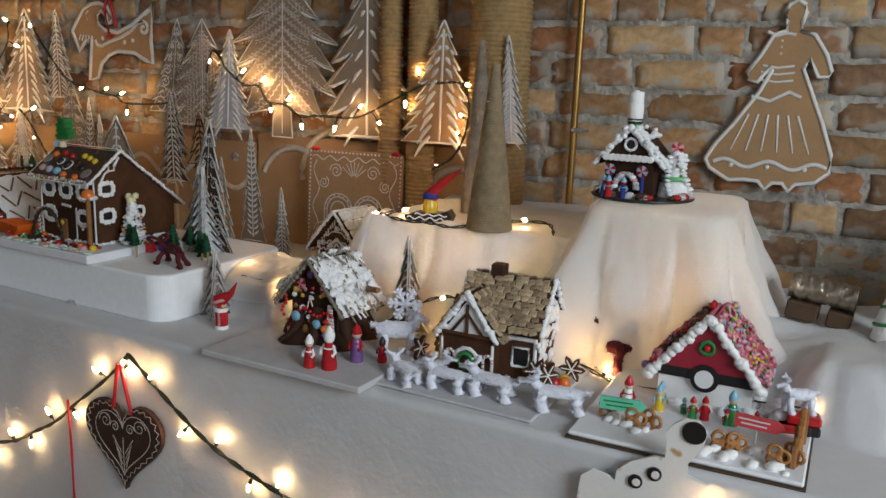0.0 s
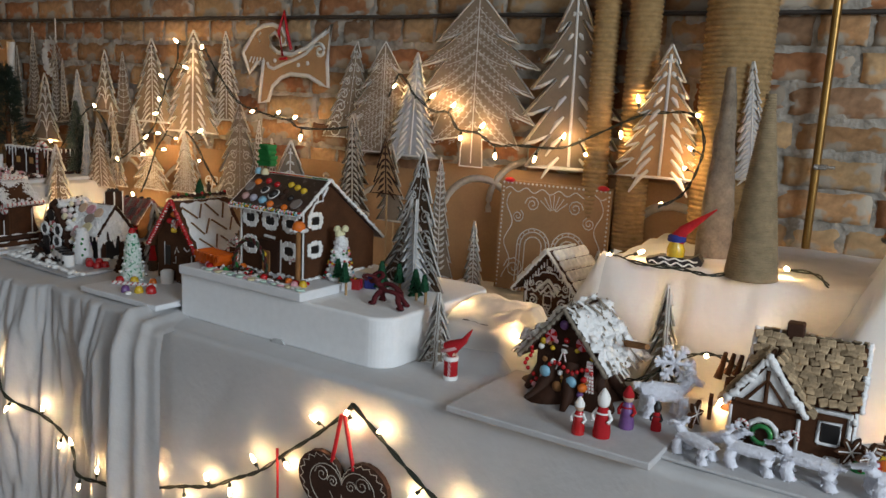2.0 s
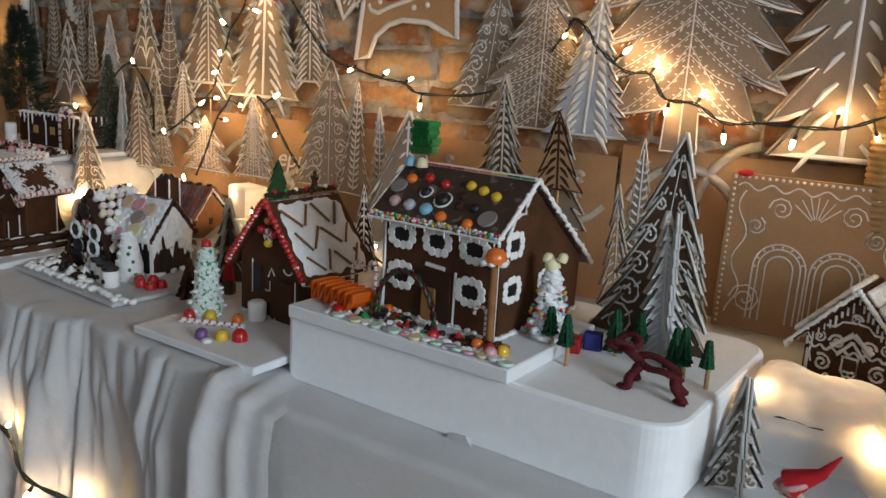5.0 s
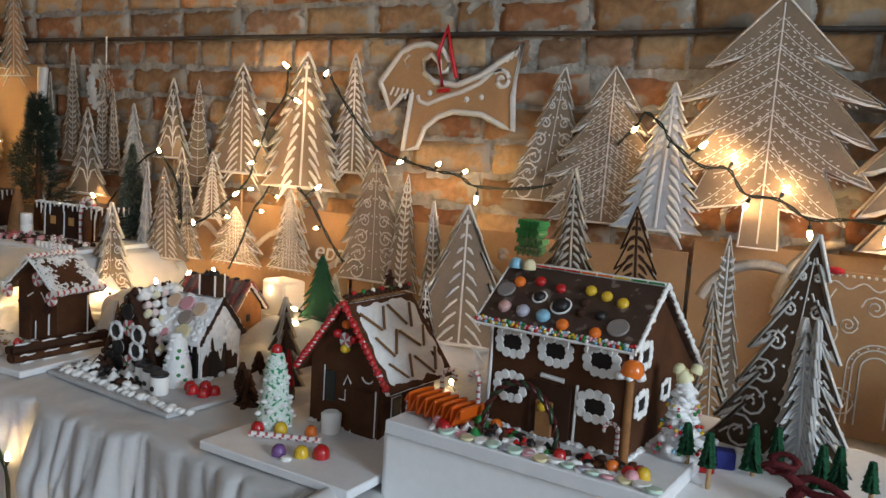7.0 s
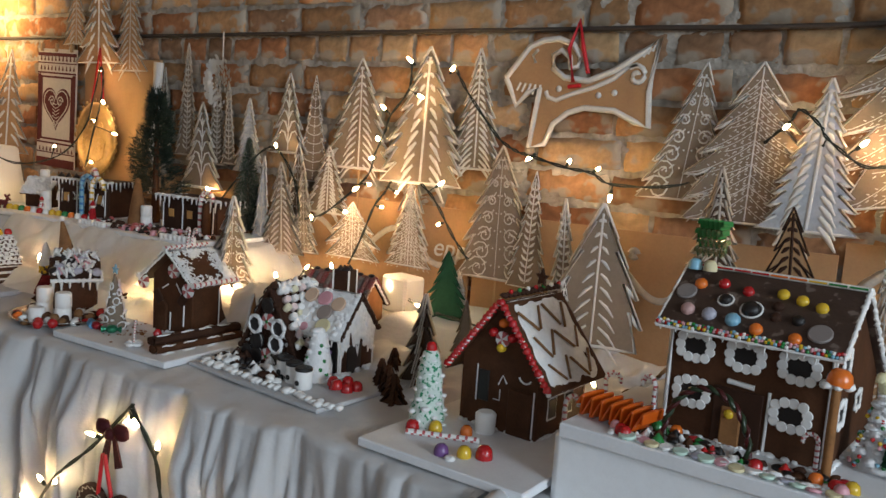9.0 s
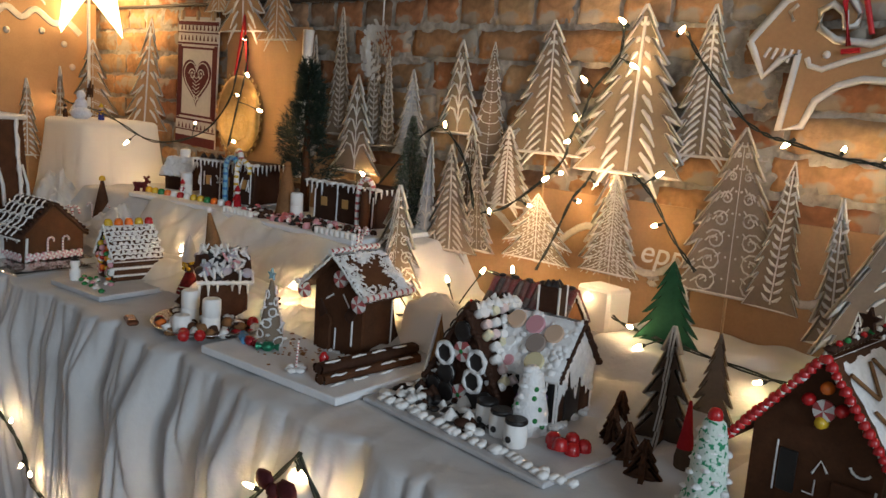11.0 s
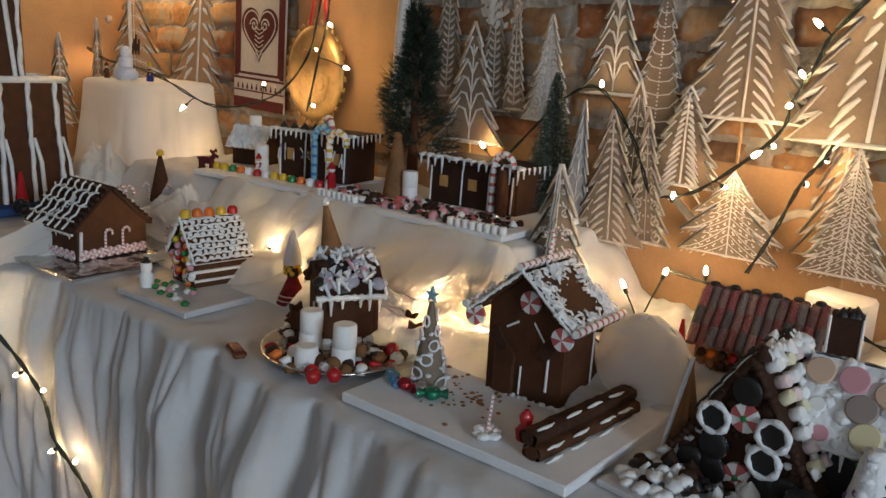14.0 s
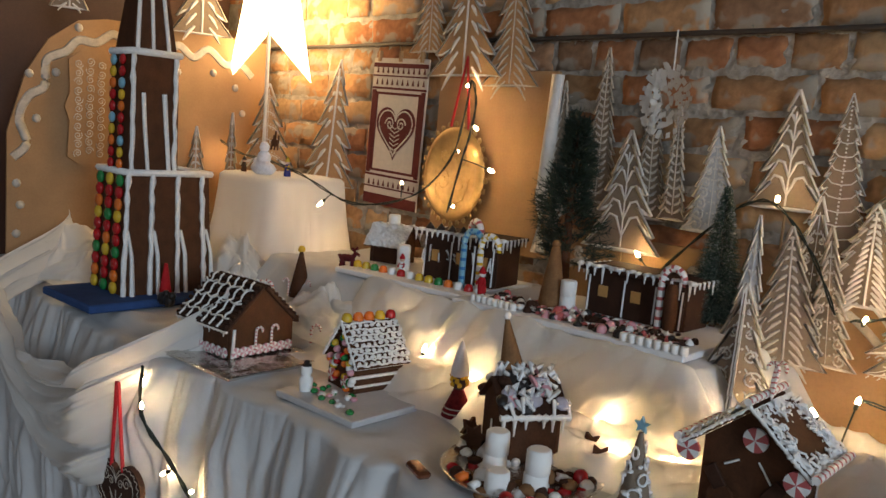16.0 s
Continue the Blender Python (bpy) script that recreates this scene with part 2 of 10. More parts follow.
    def mesh(self, name, mats):
        me = bpy.data.meshes.new(name)
        me.from_pydata(self.v, [], self.f)
        for mt in mats if isinstance(mats, (list, tuple)) else [mats]:
            me.materials.append(mt)
        me.polygons.foreach_set("use_smooth", self.s)
        me.polygons.foreach_set("material_index", self.k)
        me.update()
        return me


def part(name, geo, material, parent=None, label="", m=None):
    """One mesh object under a thing or a part."""
    me = geo.mesh(name, material) if isinstance(geo, Geo) else geo
    ob = new(name, me)
    if parent:
        ob.parent = parent
    if m is not None:
        ob.matrix_local = m
    return tagged(ob, label)


def thing(name, label, category, m, group="", kind=""):
    ob = new(name)
    ob.empty_display_size = 0.02
    ob.matrix_world = m
    return tagged(ob, label, category, group, kind)


def solid(name, geo, material, label, category, m=None, group="", kind=""):
    """A top-level thing of a single mesh."""
    ob = part(name, geo, material, None, "", m)
    return tagged(ob, label, category, group, kind)


def spiral(cx, cz, r, turns=1.6, start=0.0, way=1, n=16):
    out = []
    for i in range(n + 1):
        u = i / n
        a = start + way * u * turns * 2 * math.pi
        rr = r * (1 - 0.85 * u)
        out.append((cx + rr * math.cos(a), cz + rr * math.sin(a)))
    return out


def wave(x0, x1, z, amp, n, k=24, ph=0.0):
    return [(x0 + (x1 - x0) * i / k, z + amp * math.sin(ph + 2 * math.pi * n * i / k)) for i in range(k + 1)]


def arc(cx, cz, r, a0, a1, n=12, sq=1.0):
    return [(cx + r * math.cos(radians(a0 + (a1 - a0) * i / n)), cz + sq * r * math.sin(radians(a0 + (a1 - a0) * i / n))) for i in range(n + 1)]


def leaf(u):
    return 0.35 + 0.75 * math.sin(math.pi * min(1.0, 0.12 + 0.88 * u))


def line2(geo, pts, r, y, m=None, flat=0.45, taper=None):
    """A piped line on the plane y, slightly flattened."""
    s = Matrix.Translation((0, y, 0)) @ Matrix.Diagonal((1, flat, 1, 1))
    geo.tube([(x, 0, z) for x, z in pts], r, 5, m @ s if m else s, taper)


def dot2(geo, x, z, r, y, m=None):
    geo.ball((x, y, z), (r, r * 0.5, r), 6, m)


# ---- structure ----
WALL_Y = 2.065
TABLE_R, TABLE_L = 0.773, 0.787
SEAM = -1.93
X0, X1 = -5.3, 2.5


def smooth_step(a, b, x):
    t = max(0.0, min(1.0, (x - a) / (b - a)))
    return t * t * (3 - 2 * t)


g = Geo()
g.box(((X0 + X1) / 2, -0.1, -0.05), (X1 - X0 + 0.4, 4.8, 0.1))
tagged(part("floor", g, FLOORM), "dark brown wooden floor boards under the tables", "floor", kind="structure")
g = Geo()
g.box(((X0 + X1) / 2, -0.1, 2.95), (X1 - X0 + 0.4, 4.8, 0.1))
tagged(part("ceiling", g, PLASTER), "unseen plain plaster ceiling, toned down to limit bounced light", "ceiling", kind="structure")
# back wall behind the walk, with a window opening
g = Geo()
for c, s in (((-3.65, -2.45, 1.45), (3.3, 0.2, 2.9)), ((1.45, -2.45, 1.45), (2.1, 0.2, 2.9)), ((-0.8, -2.45, 0.7), (2.4, 0.2, 1.4)), ((-0.8, -2.45, 2.825), (2.4, 0.2, 0.15))):
    g.box(c, s)
tagged(part("wall_south", g, PLASTER), "unseen plain plaster wall with a window, toned down to limit bounced light", "wall", kind="structure")
g = Geo()
for c, s in (((2.6, -1.85, 1.45), (0.2, 1.0, 2.9)), ((2.6, 1.375, 1.45), (0.2, 1.85, 2.9)), ((2.6, -0.45, 0.7), (0.2, 1.8, 1.4)), ((2.6, -0.45, 2.825), (0.2, 1.8, 0.15))):
    g.box(c, s)
tagged(part("wall_east", g, PLASTER), "unseen plain plaster wall with a window, toned down to limit bounced light", "wall", kind="structure")
g = Geo()
g.box((-5.4, -0.1, 1.45), (0.2, 4.5, 2.9))
tagged(part("wall_west", g, PLASTER), "unseen plain plaster side wall, toned down to limit bounced light", "wall", kind="structure")
g = Geo()
g.sheet(420, 150, lambda u, v: (X0 + (X1 - X0) * u, WALL_Y + 0.0062 + 0.0065 * noise.noise((u * 190, v * 70, 0)) + 0.0045 * noise.noise((u * 60, v * 22, 7)), 0.7 + 1.3 * v))
g.box(((X0 + X1) / 2, WALL_Y + 0.13, 1.45), (X1 - X0, 0.2, 2.9))
wall_north = tagged(part("wall_north", g, MORTAR), "old weathered brick wall with grey smeared mortar", "wall", kind="structure")

# dark rail that runs along one joint of the brick wall
RAIL_Z = 1.527
g = Geo()
g.tube([(x / 10, WALL_Y - 0.008 + 0.002 * math.sin(x), RAIL_Z + 0.003 * noise.noise((x * 0.3, 1, 2))) for x in range(-52, 25)], 0.006, 6)
tagged(part("wall_cable", g, mat("dark_cable", (0.035, 0.028, 0.024), 0.6)), "dark cable running along a mortar joint", "cable", kind="structure")


# tablecloths: a top that steps over risers, a rounded front edge and a hanging drape
def bump_rect(x, y, x0, x1, y0, y1, z, steep=3.2):
    dx, dy = max(x0 - x, 0, x - x1), max(y0 - y, 0, y - y1)
    d = math.hypot(dx, dy)
    return z - steep * max(0.0, d - 0.015) - 0.25 * min(d, 0.015)


def ridge(x, y, z=0.0):
    """Sharp valleys and round crests, from 0 to 1."""
    return min(1.0, 2.0 * abs(noise.noise((x, y, z))))


def top_right(x, y):
    h = TABLE_R + 0.002 * noise.noise((x * 9, y * 9, 0)) + 0.002 * ridge(x * 3 + y * 5, y * 4 - x * 2, 9)
    a = bump_rect(x, y, -0.93, -0.3, 1.60, 2.2, 0.99, 2.6) + 0.008 * noise.noise((x * 16, y * 16, 4)) + 0.075 * (abs(math.sin(x * 15 + 3 * noise.noise((x * 3, y * 4, 1)))) - 0.5 + 0.4 * ridge(x * 17, y * 9, 5)) * smooth_step(1.605, 1.55, y)
    b = bump_rect(x, y, -1.5, -0.9, 1.72, 2.2, 0.79, 1.0) + 0.004 * noise.noise((x * 20, y * 20, 7))
    c = bump_rect(x, y, -0.16, 0.6, 1.50, 2.2, 0.842, 0.8) + 0.02 * noise.noise((x * 9, y * 9, 9))
    f = bump_rect(x, y, 0.03, 0.6, 1.44, 1.56, 0.865 + 0.03 * math.sin(5 * x), 1.1) + 0.012 * ridge(x * 9 + y * 6, y * 5 - x * 4, 9)
    e = bump_rect(x, y, -1.19, -1.07, 1.42, 1.56, 0.845, 1.6) + 0.01 * noise.noise((x * 20, y * 20, 3))
    return max(h, a, b, c, e, f)


def top_left(x, y):
    h = TABLE_L + 0.006 * noise.noise((x * 7, y * 9, 0)) + 0.003 * noise.noise((x * 22, y * 18, 5))
    if y > 1.25:
        k = smooth_step(1.42, 1.62, y)
        h += 0.018 * smooth_step(1.35, 1.75, y) * (0.5 + noise.noise((x * 6, y * 7, 2)))
        h += k * (0.03 * (0.5 - abs(noise.noise((x * 9, y * 6, 11)))) + 0.014 * (0.5 - abs(noise.noise((x * 21, y * 15, 4)))))
    a = bump_rect(x, y, -4.25, -3.06, 1.69, 2.2, 0.938, 1.5) + 0.03 * (0.4 - abs(noise.noise((x * 11, y * 8, 4)))) * smooth_step(1.69, 1.6, y) + 0.008 * noise.noise((x * 25, y * 22, 4))
    b = bump_rect(x, y, -5.2, -4.05, 1.3, 2.2, 0.812, 1.2) + 0.012 * noise.noise((x * 12, y * 12, 8))
    c = bump_rect(x, y, -2.5, -2.1, 1.8, 2.2, 0.85, 0.8) + 0.012 * noise.noise((x * 14, y * 14, 6))
    return max(h, a, b, c)


def table_cloth(name, x0, x1, top, edge, fold, seed, label, nx, material):
    """top: height by (x, y); edge: the front edge's y by x; fold: depth of the hanging folds by (x, drop)."""
    g = Geo()
    ny, nd, r = 84, 44, 0.014

    def at(u, v):
        x = x0 + (x1 - x0) * u
        j = v * (ny + 6 + nd)
        e = edge(x)
        if j <= ny:
            y = WALL_Y - 0.02 - (WALL_Y - 0.02 - (e + r)) * j / ny
            return x, y, top(x, y)
        ze = top(x, e + r)
        if j <= ny + 6:
            a = (j - ny) / 6 * math.pi / 2
            k = fold(x, 0.01)
            return x, e + r - r * math.sin(a) - k * math.sin(a), ze - r + r * math.cos(a)
        d = ((j - ny - 6) / nd) ** 1.15 * (ze - r - 0.01)
        return x + 0.012 * math.sin(x * 31 + seed) * d, e - fold(x, d + 0.01) - 0.02 * d, ze - r - d

    g.sheet(nx, ny + 6 + nd, at)
    return solid(name, g, material, label, "tablecloth")


def fold_right(x, d):
    return (0.006 * math.sin(x * 9) + 0.012 * noise.noise((x * 4, d * 1.2, 3)) + 0.006 * ridge(x * 7 + 3 * d, d * 4, 5)) * min(1.0, d * 3.0)


def fold_left(x, d):
    w = 2.4 * noise.noise((x * 2.2, 0.12 * d, 1)) + 0.8 * noise.noise((x * 6, d * 0.4, 8))
    k = 0.35 + 1.5 * abs(noise.noise((x * 1.7, 0.3 * d, 14)))
    big = abs(math.sin(x * 8.5 + w - 0.5 * d)) ** 0.7
    mid = abs(math.sin(x * 21 + 2.0 * w + 1.1 * d)) ** 0.5
    fine = 0.022 * ridge(x * 11 + 1.5 * d, d * 0.9 - x * 2, 6) + 0.02 * ridge(x * 24 - 3 * d, d * 1.6 + x * 6, 2) + 0.003 * ridge(x * 30 + 14 * d, d * 12, 9)
    return (0.075 * (big - 0.5) * k + 0.048 * (mid - 0.5) * (1.2 - 0.5 * k)) * min(1.0, 0.3 + d * 6) + fine * min(1.0, 0.2 + d * 8)


def front_edge(x):
    """The tables' front edge."""
    return 1.125 - 0.04 * x if x > SEAM else 1.225 + 0.045 * smooth_step(-2.0, -3.3, x) + 0.008 * noise.noise((x * 6, 3, 1)) - 0.03 * smooth_step(-3.85, -4.0, x)


def front_cloth(x, z, reach=0.03):
    """The y of the hanging cloth's outermost fold near x at the height z."""
    top, fold = (TABLE_R, fold_right) if x > SEAM + 0.1 else (TABLE_L, fold_left)
    d = max(0.0, top - 0.022 - z)
    return min(front_edge(q) - fold(q, d + 0.01) - 0.02 * d for q in (x - reach, x, x + reach))


table_cloth("tablecloth", SEAM - 0.02, 1.2, top_right, front_edge, fold_right, 1, "smooth white tablecloth hanging to the floor", 330, CLOTH)
table_cloth("tablecloth", -5.25, SEAM + 0.012, top_left, front_edge, fold_left, 2, "white tablecloth gathered in deep vertical folds", 760, CLOTH)
# folded side edge of the first cloth, lying over the seam of the two tables
g = Geo()


def seam_fold(u, v):
    """The turned-under edge of the cloth: a rounded roll that lies on the table, then hangs down beside two soft folds."""
    rip = 0.021 * math.exp(-((u - 0.1) / 0.13) ** 2) + 0.009 * math.exp(-((u - 0.52 - 0.1 * v) / 0.12) ** 2) + 0.003 * noise.noise((u * 5, v * 4, 2)) - 0.004 * u
    x = -1.915 + 0.02 * min(1.0, v / 0.2) + 0.13 * u * (1 + 0.35 * v) - 0.012 * (1 - u) * noise.noise((v * 4, 0, 1))
    if v < 0.2:
        q = v / 0.2
        return x - 0.02 * (1 - q), 1.36 - 0.20 * q, max(TABLE_R, TABLE_L * (1 - u) + TABLE_R * u) + 0.003 + rip * (0.3 + 0.7 * q) - 0.006 * (1 - q)
    q = (v - 0.2) / 0.8
    a = min(1.0, q * 14)
    return x, 1.16 - 0.014 * a - rip * a - 0.05 * q, TABLE_R + 0.004 + rip * (1 - a) - 0.76 * q


g.sheet(40, 60, seam_fold)
solid("cloth_fold", g, CLOTH, "bunched white cloth hanging over the table seam", "cloth")


# loose gauze heaped over the lights between the houses and the trays
g = Geo()


def gauze_layer(u, v):
    x, y = -3.86 + 1.16 * u, 1.455 + 0.235 * v + 0.02 * noise.noise((u * 9, 0, 3))
    edge = min(1.0, 5 * v, 2.6 * (1 - v), 6 * u, 9 * (1 - u))
    w = 1.8 * noise.noise((x * 3, y * 4, 2))
    h = 0.02 * abs(math.sin(x * 13 - y * 19 + 2 * w)) + 0.011 * abs(math.sin(x * 29 - y * 33 + 4 * w)) + 0.07 * max(0.0, noise.noise((x * 3.7, y * 5, 12))) + 0.007 * ridge(x * 24, y * 24, 4)
    return x, y, top_left(x, y) + 0.006 + edge * (0.008 + h)


g.sheet(300, 70, gauze_layer)
solid("gauze", g, VOILE, "crumpled white gauze lying in soft heaps over the lights", "cloth")


g = Geo()


def gauze_right(u, v):
    x, y = -1.27 + 0.34 * u, 1.385 + 0.30 * v
    edge = min(1.0, 5 * v, 5 * (1 - v), 5 * u, 5 * (1 - u))
    w = 1.6 * noise.noise((x * 5, y * 5, 2))
    h = 0.016 * (0.5 + 0.5 * math.sin(x * 19 + y * 15 + 2 * w)) + 0.006 * abs(math.sin(x * 40 - y * 28 + 3 * w)) + 0.02 * max(0.0, noise.noise((x * 7, y * 7, 12))) + 0.003 * ridge(x * 24, y * 24, 4)
    return x, y, top_right(x, y) + 0.004 + edge * (0.012 + h)


g.sheet(120, 90, gauze_right)
solid("gauze", g, VOILE, "crumpled white gauze glowing over hidden lights", "cloth")


def drape_box(name, cx, cy, w, d, ztop, zbot, flare, folds, yaw, label, material, seed=0):
    """A cloth laid over a box: a flat top with soft edges, its sides hanging in folds."""
    g = Geo()
    n, k = 200, 34

    def rim(a):
        c, s = math.cos(a), math.sin(a)
        t = 1 / max(abs(c) / (w / 2), abs(s) / (d / 2))
        e = 1 / ((abs(c) / (w / 2)) ** 7 + (abs(s) / (d / 2)) ** 7) ** (1 / 7)
        return c * min(e, t), s * min(e, t)

    def at(u, v):
        a = 2 * math.pi * u
        rx, ry = rim(a)
        if v < 0.25:
            q = v / 0.25
            return rx * q, ry * q, ztop + 0.002 * noise.noise((rx * q * 20, ry * q * 20, seed)) - 0.006 * q ** 6
        q = (v - 0.25) / 0.75
        corner = abs(math.sin(2 * a)) ** 2
        out = flare * q ** 1.2 * (0.3 + 1.3 * corner) + folds * q * ((0.4 + 1.3 * corner) * (2 * abs(math.sin(a * 6 + seed + 1.5 * noise.noise((a * 2, q, seed)))) - 1) + 0.5 * ridge(a * 5, q * 3, seed))
        L = math.hypot(rx, ry)
        return rx * (1 + out / L), ry * (1 + out / L), ztop - 0.006 - (ztop - zbot - 0.006) * q

    g.sheet(n, k, at)
    return solid(name, g, material, label, "cloth", pose(cx, cy, 0, 0, 0, yaw))


# skirt that closes the step between the two tables
g = Geo()
g.sheet(30, 3, lambda u, v: (SEAM + 0.006 + 0.004 * math.sin(u * 30), 1.19 + 0.85 * u, TABLE_R - 0.01 + (TABLE_L - TABLE_R + 0.012) * v))
solid("cloth_hem", g, CLOTH, "white cloth hem hanging at the table seam", "cloth")
drape_box("draped_riser", -0.29, 1.68, 0.27, 0.34, 1.083, TABLE_R + 0.004, 0.085, 0.034, 0, "white cloth draped over a tall box riser", VOILE, 2)
drape_box("draped_riser", -4.50, 1.86, 0.30, 0.28, 1.132, 0.812, 0.03, 0.008, 0, "white cloth draped over a box riser", VOILE, 5)

# brown card panels leaning on the wall behind the trees, with painted waves
def backdrop_card(x0, x1, z0, z1, y, label, waves):
    t = thing("backdrop_card", label, "panel", pose((x0 + x1) / 2, y, z0, -2, 0, 0))
    w, h = x1 - x0, z1 - z0
    g = Geo()
    g.box((0, 0, h / 2), (w, 0.006, h), None, 0.001)
    part("card", g, KRAFT, t)
    for pts, r in waves(w, h):
        g = Geo()
        line2(g, pts, r, -0.0032, None, 0.15)
        part("painted_line", g, PAINT_T, t, "thin white painted wavy line")
    return t


def waves_a(w, h):
    out = [(wave(-w / 2 + 0.02, w / 2 - 0.02, h * 0.66, 0.04, max(1, round(w / 0.3)), 60), 0.009)]
    n = max(1, round(w / 0.15))
    for i in range(n):
        out.append((arc(-w / 2 + (i + 0.5) * w / n, h * (0.5 if i % 2 else 0.84), 0.008, 0, 330, 8), 0.008))
    return out


lettered = backdrop_card(-3.62, -2.45, 0.77, 1.088, 2.04, "brown card panel with a pale painted wave and dots", waves_a)
backdrop_card(-2.44, -1.62, 0.77, 1.087, 2.042, "brown card panel with a pale painted wave and dots", waves_a)
backdrop_card(-1.61, -0.82, 0.76, 1.115, 2.038, "brown card panel with painted arches and dots", lambda w, h: [
    (arc(-0.26, 0.2, 0.12, 20, 160), 0.011), (arc(0.29, 0.19, 0.11, 0, 180), 0.012), (arc(0.29, 0.2, 0.012, 0, 330, 8), 0.012), (arc(-0.1, 0.25, 0.13, 100, 190), 0.01)])

# painted letters on the card panel
fc = bpy.data.curves.new("lettering", "FONT")
fc.body, fc.size, fc.extrude, fc.offset, fc.shear = "epp", 0.068, 0.0006, 0.0001, 0.2
fo = bpy.data.objects.new("lettering", fc)
letters = bpy.data.meshes.new_from_object(fo)
letters.materials.clear()
letters.materials.append(PAINT)
part("painted_word", letters, None, lettered, "white hand-painted letters", lettered.matrix_world.inverted() @ pose(-2.555, 2.032, 0.966, 88, 0, 0))
bpy.data.objects.remove(fo)
bpy.data.curves.remove(fc)


# ---- decorated card trees ----
def tree_outline(w, h, n, dx, jag=0.55, droop=0.2, full=1.0, trunk=0.0, first=0.0):
    """A conifer outline: n tiers of drooping pointed boughs; dx shifts the top, full is the share of the height at which it is widest, first that of the topmost tips."""
    first = first or 1 / n
    jag = 0.9 * min(jag, 0.8)
    right, tips = [], []
    z0 = trunk * h
    for i in range(1, n + 1):
        u = first + (1 - first) * (i - 1) / (n - 1)
        half = w / 2 * (0.06 + 0.94 * min(1.0, u / full) ** 0.92) * random.uniform(0.93, 1.05) * (0.84 if trunk and i == n else 1)
        z, step = z0 + (h - z0) * (1 - u), (h - z0) / n
        tips.append((half, max(0.0, z - step * 0.1)))
        if i == n and not trunk:
            right += [(half, z), (half * 0.5, step * 0.04)]
            break
        right.append((half, z - step * 0.16 * random.uniform(0.6, 1.4)))
        nxt = w / 2 * min(1.0, (u - 0.3 / n) / full)
        right.append((half * 0.6 + nxt * jag * 0.4, z + step * (0.4 * droop - 0.15)))
        right.append((nxt * jag, z + step * droop * random.uniform(0.7, 1.2)))
    if trunk:
        right = right[:-1] + [(w * 0.085, z0 + 0.1 * z0), (w * 0.1, 0.0)]
    left = [(-x * random.uniform(0.95, 1.05), z + h / n * random.uniform(-0.05, 0.05) * (z > 0.02 * h)) for x, z in reversed(right)]
    return [(x + dx * z / h, z) for x, z in [(0, h)] + right + left], tips


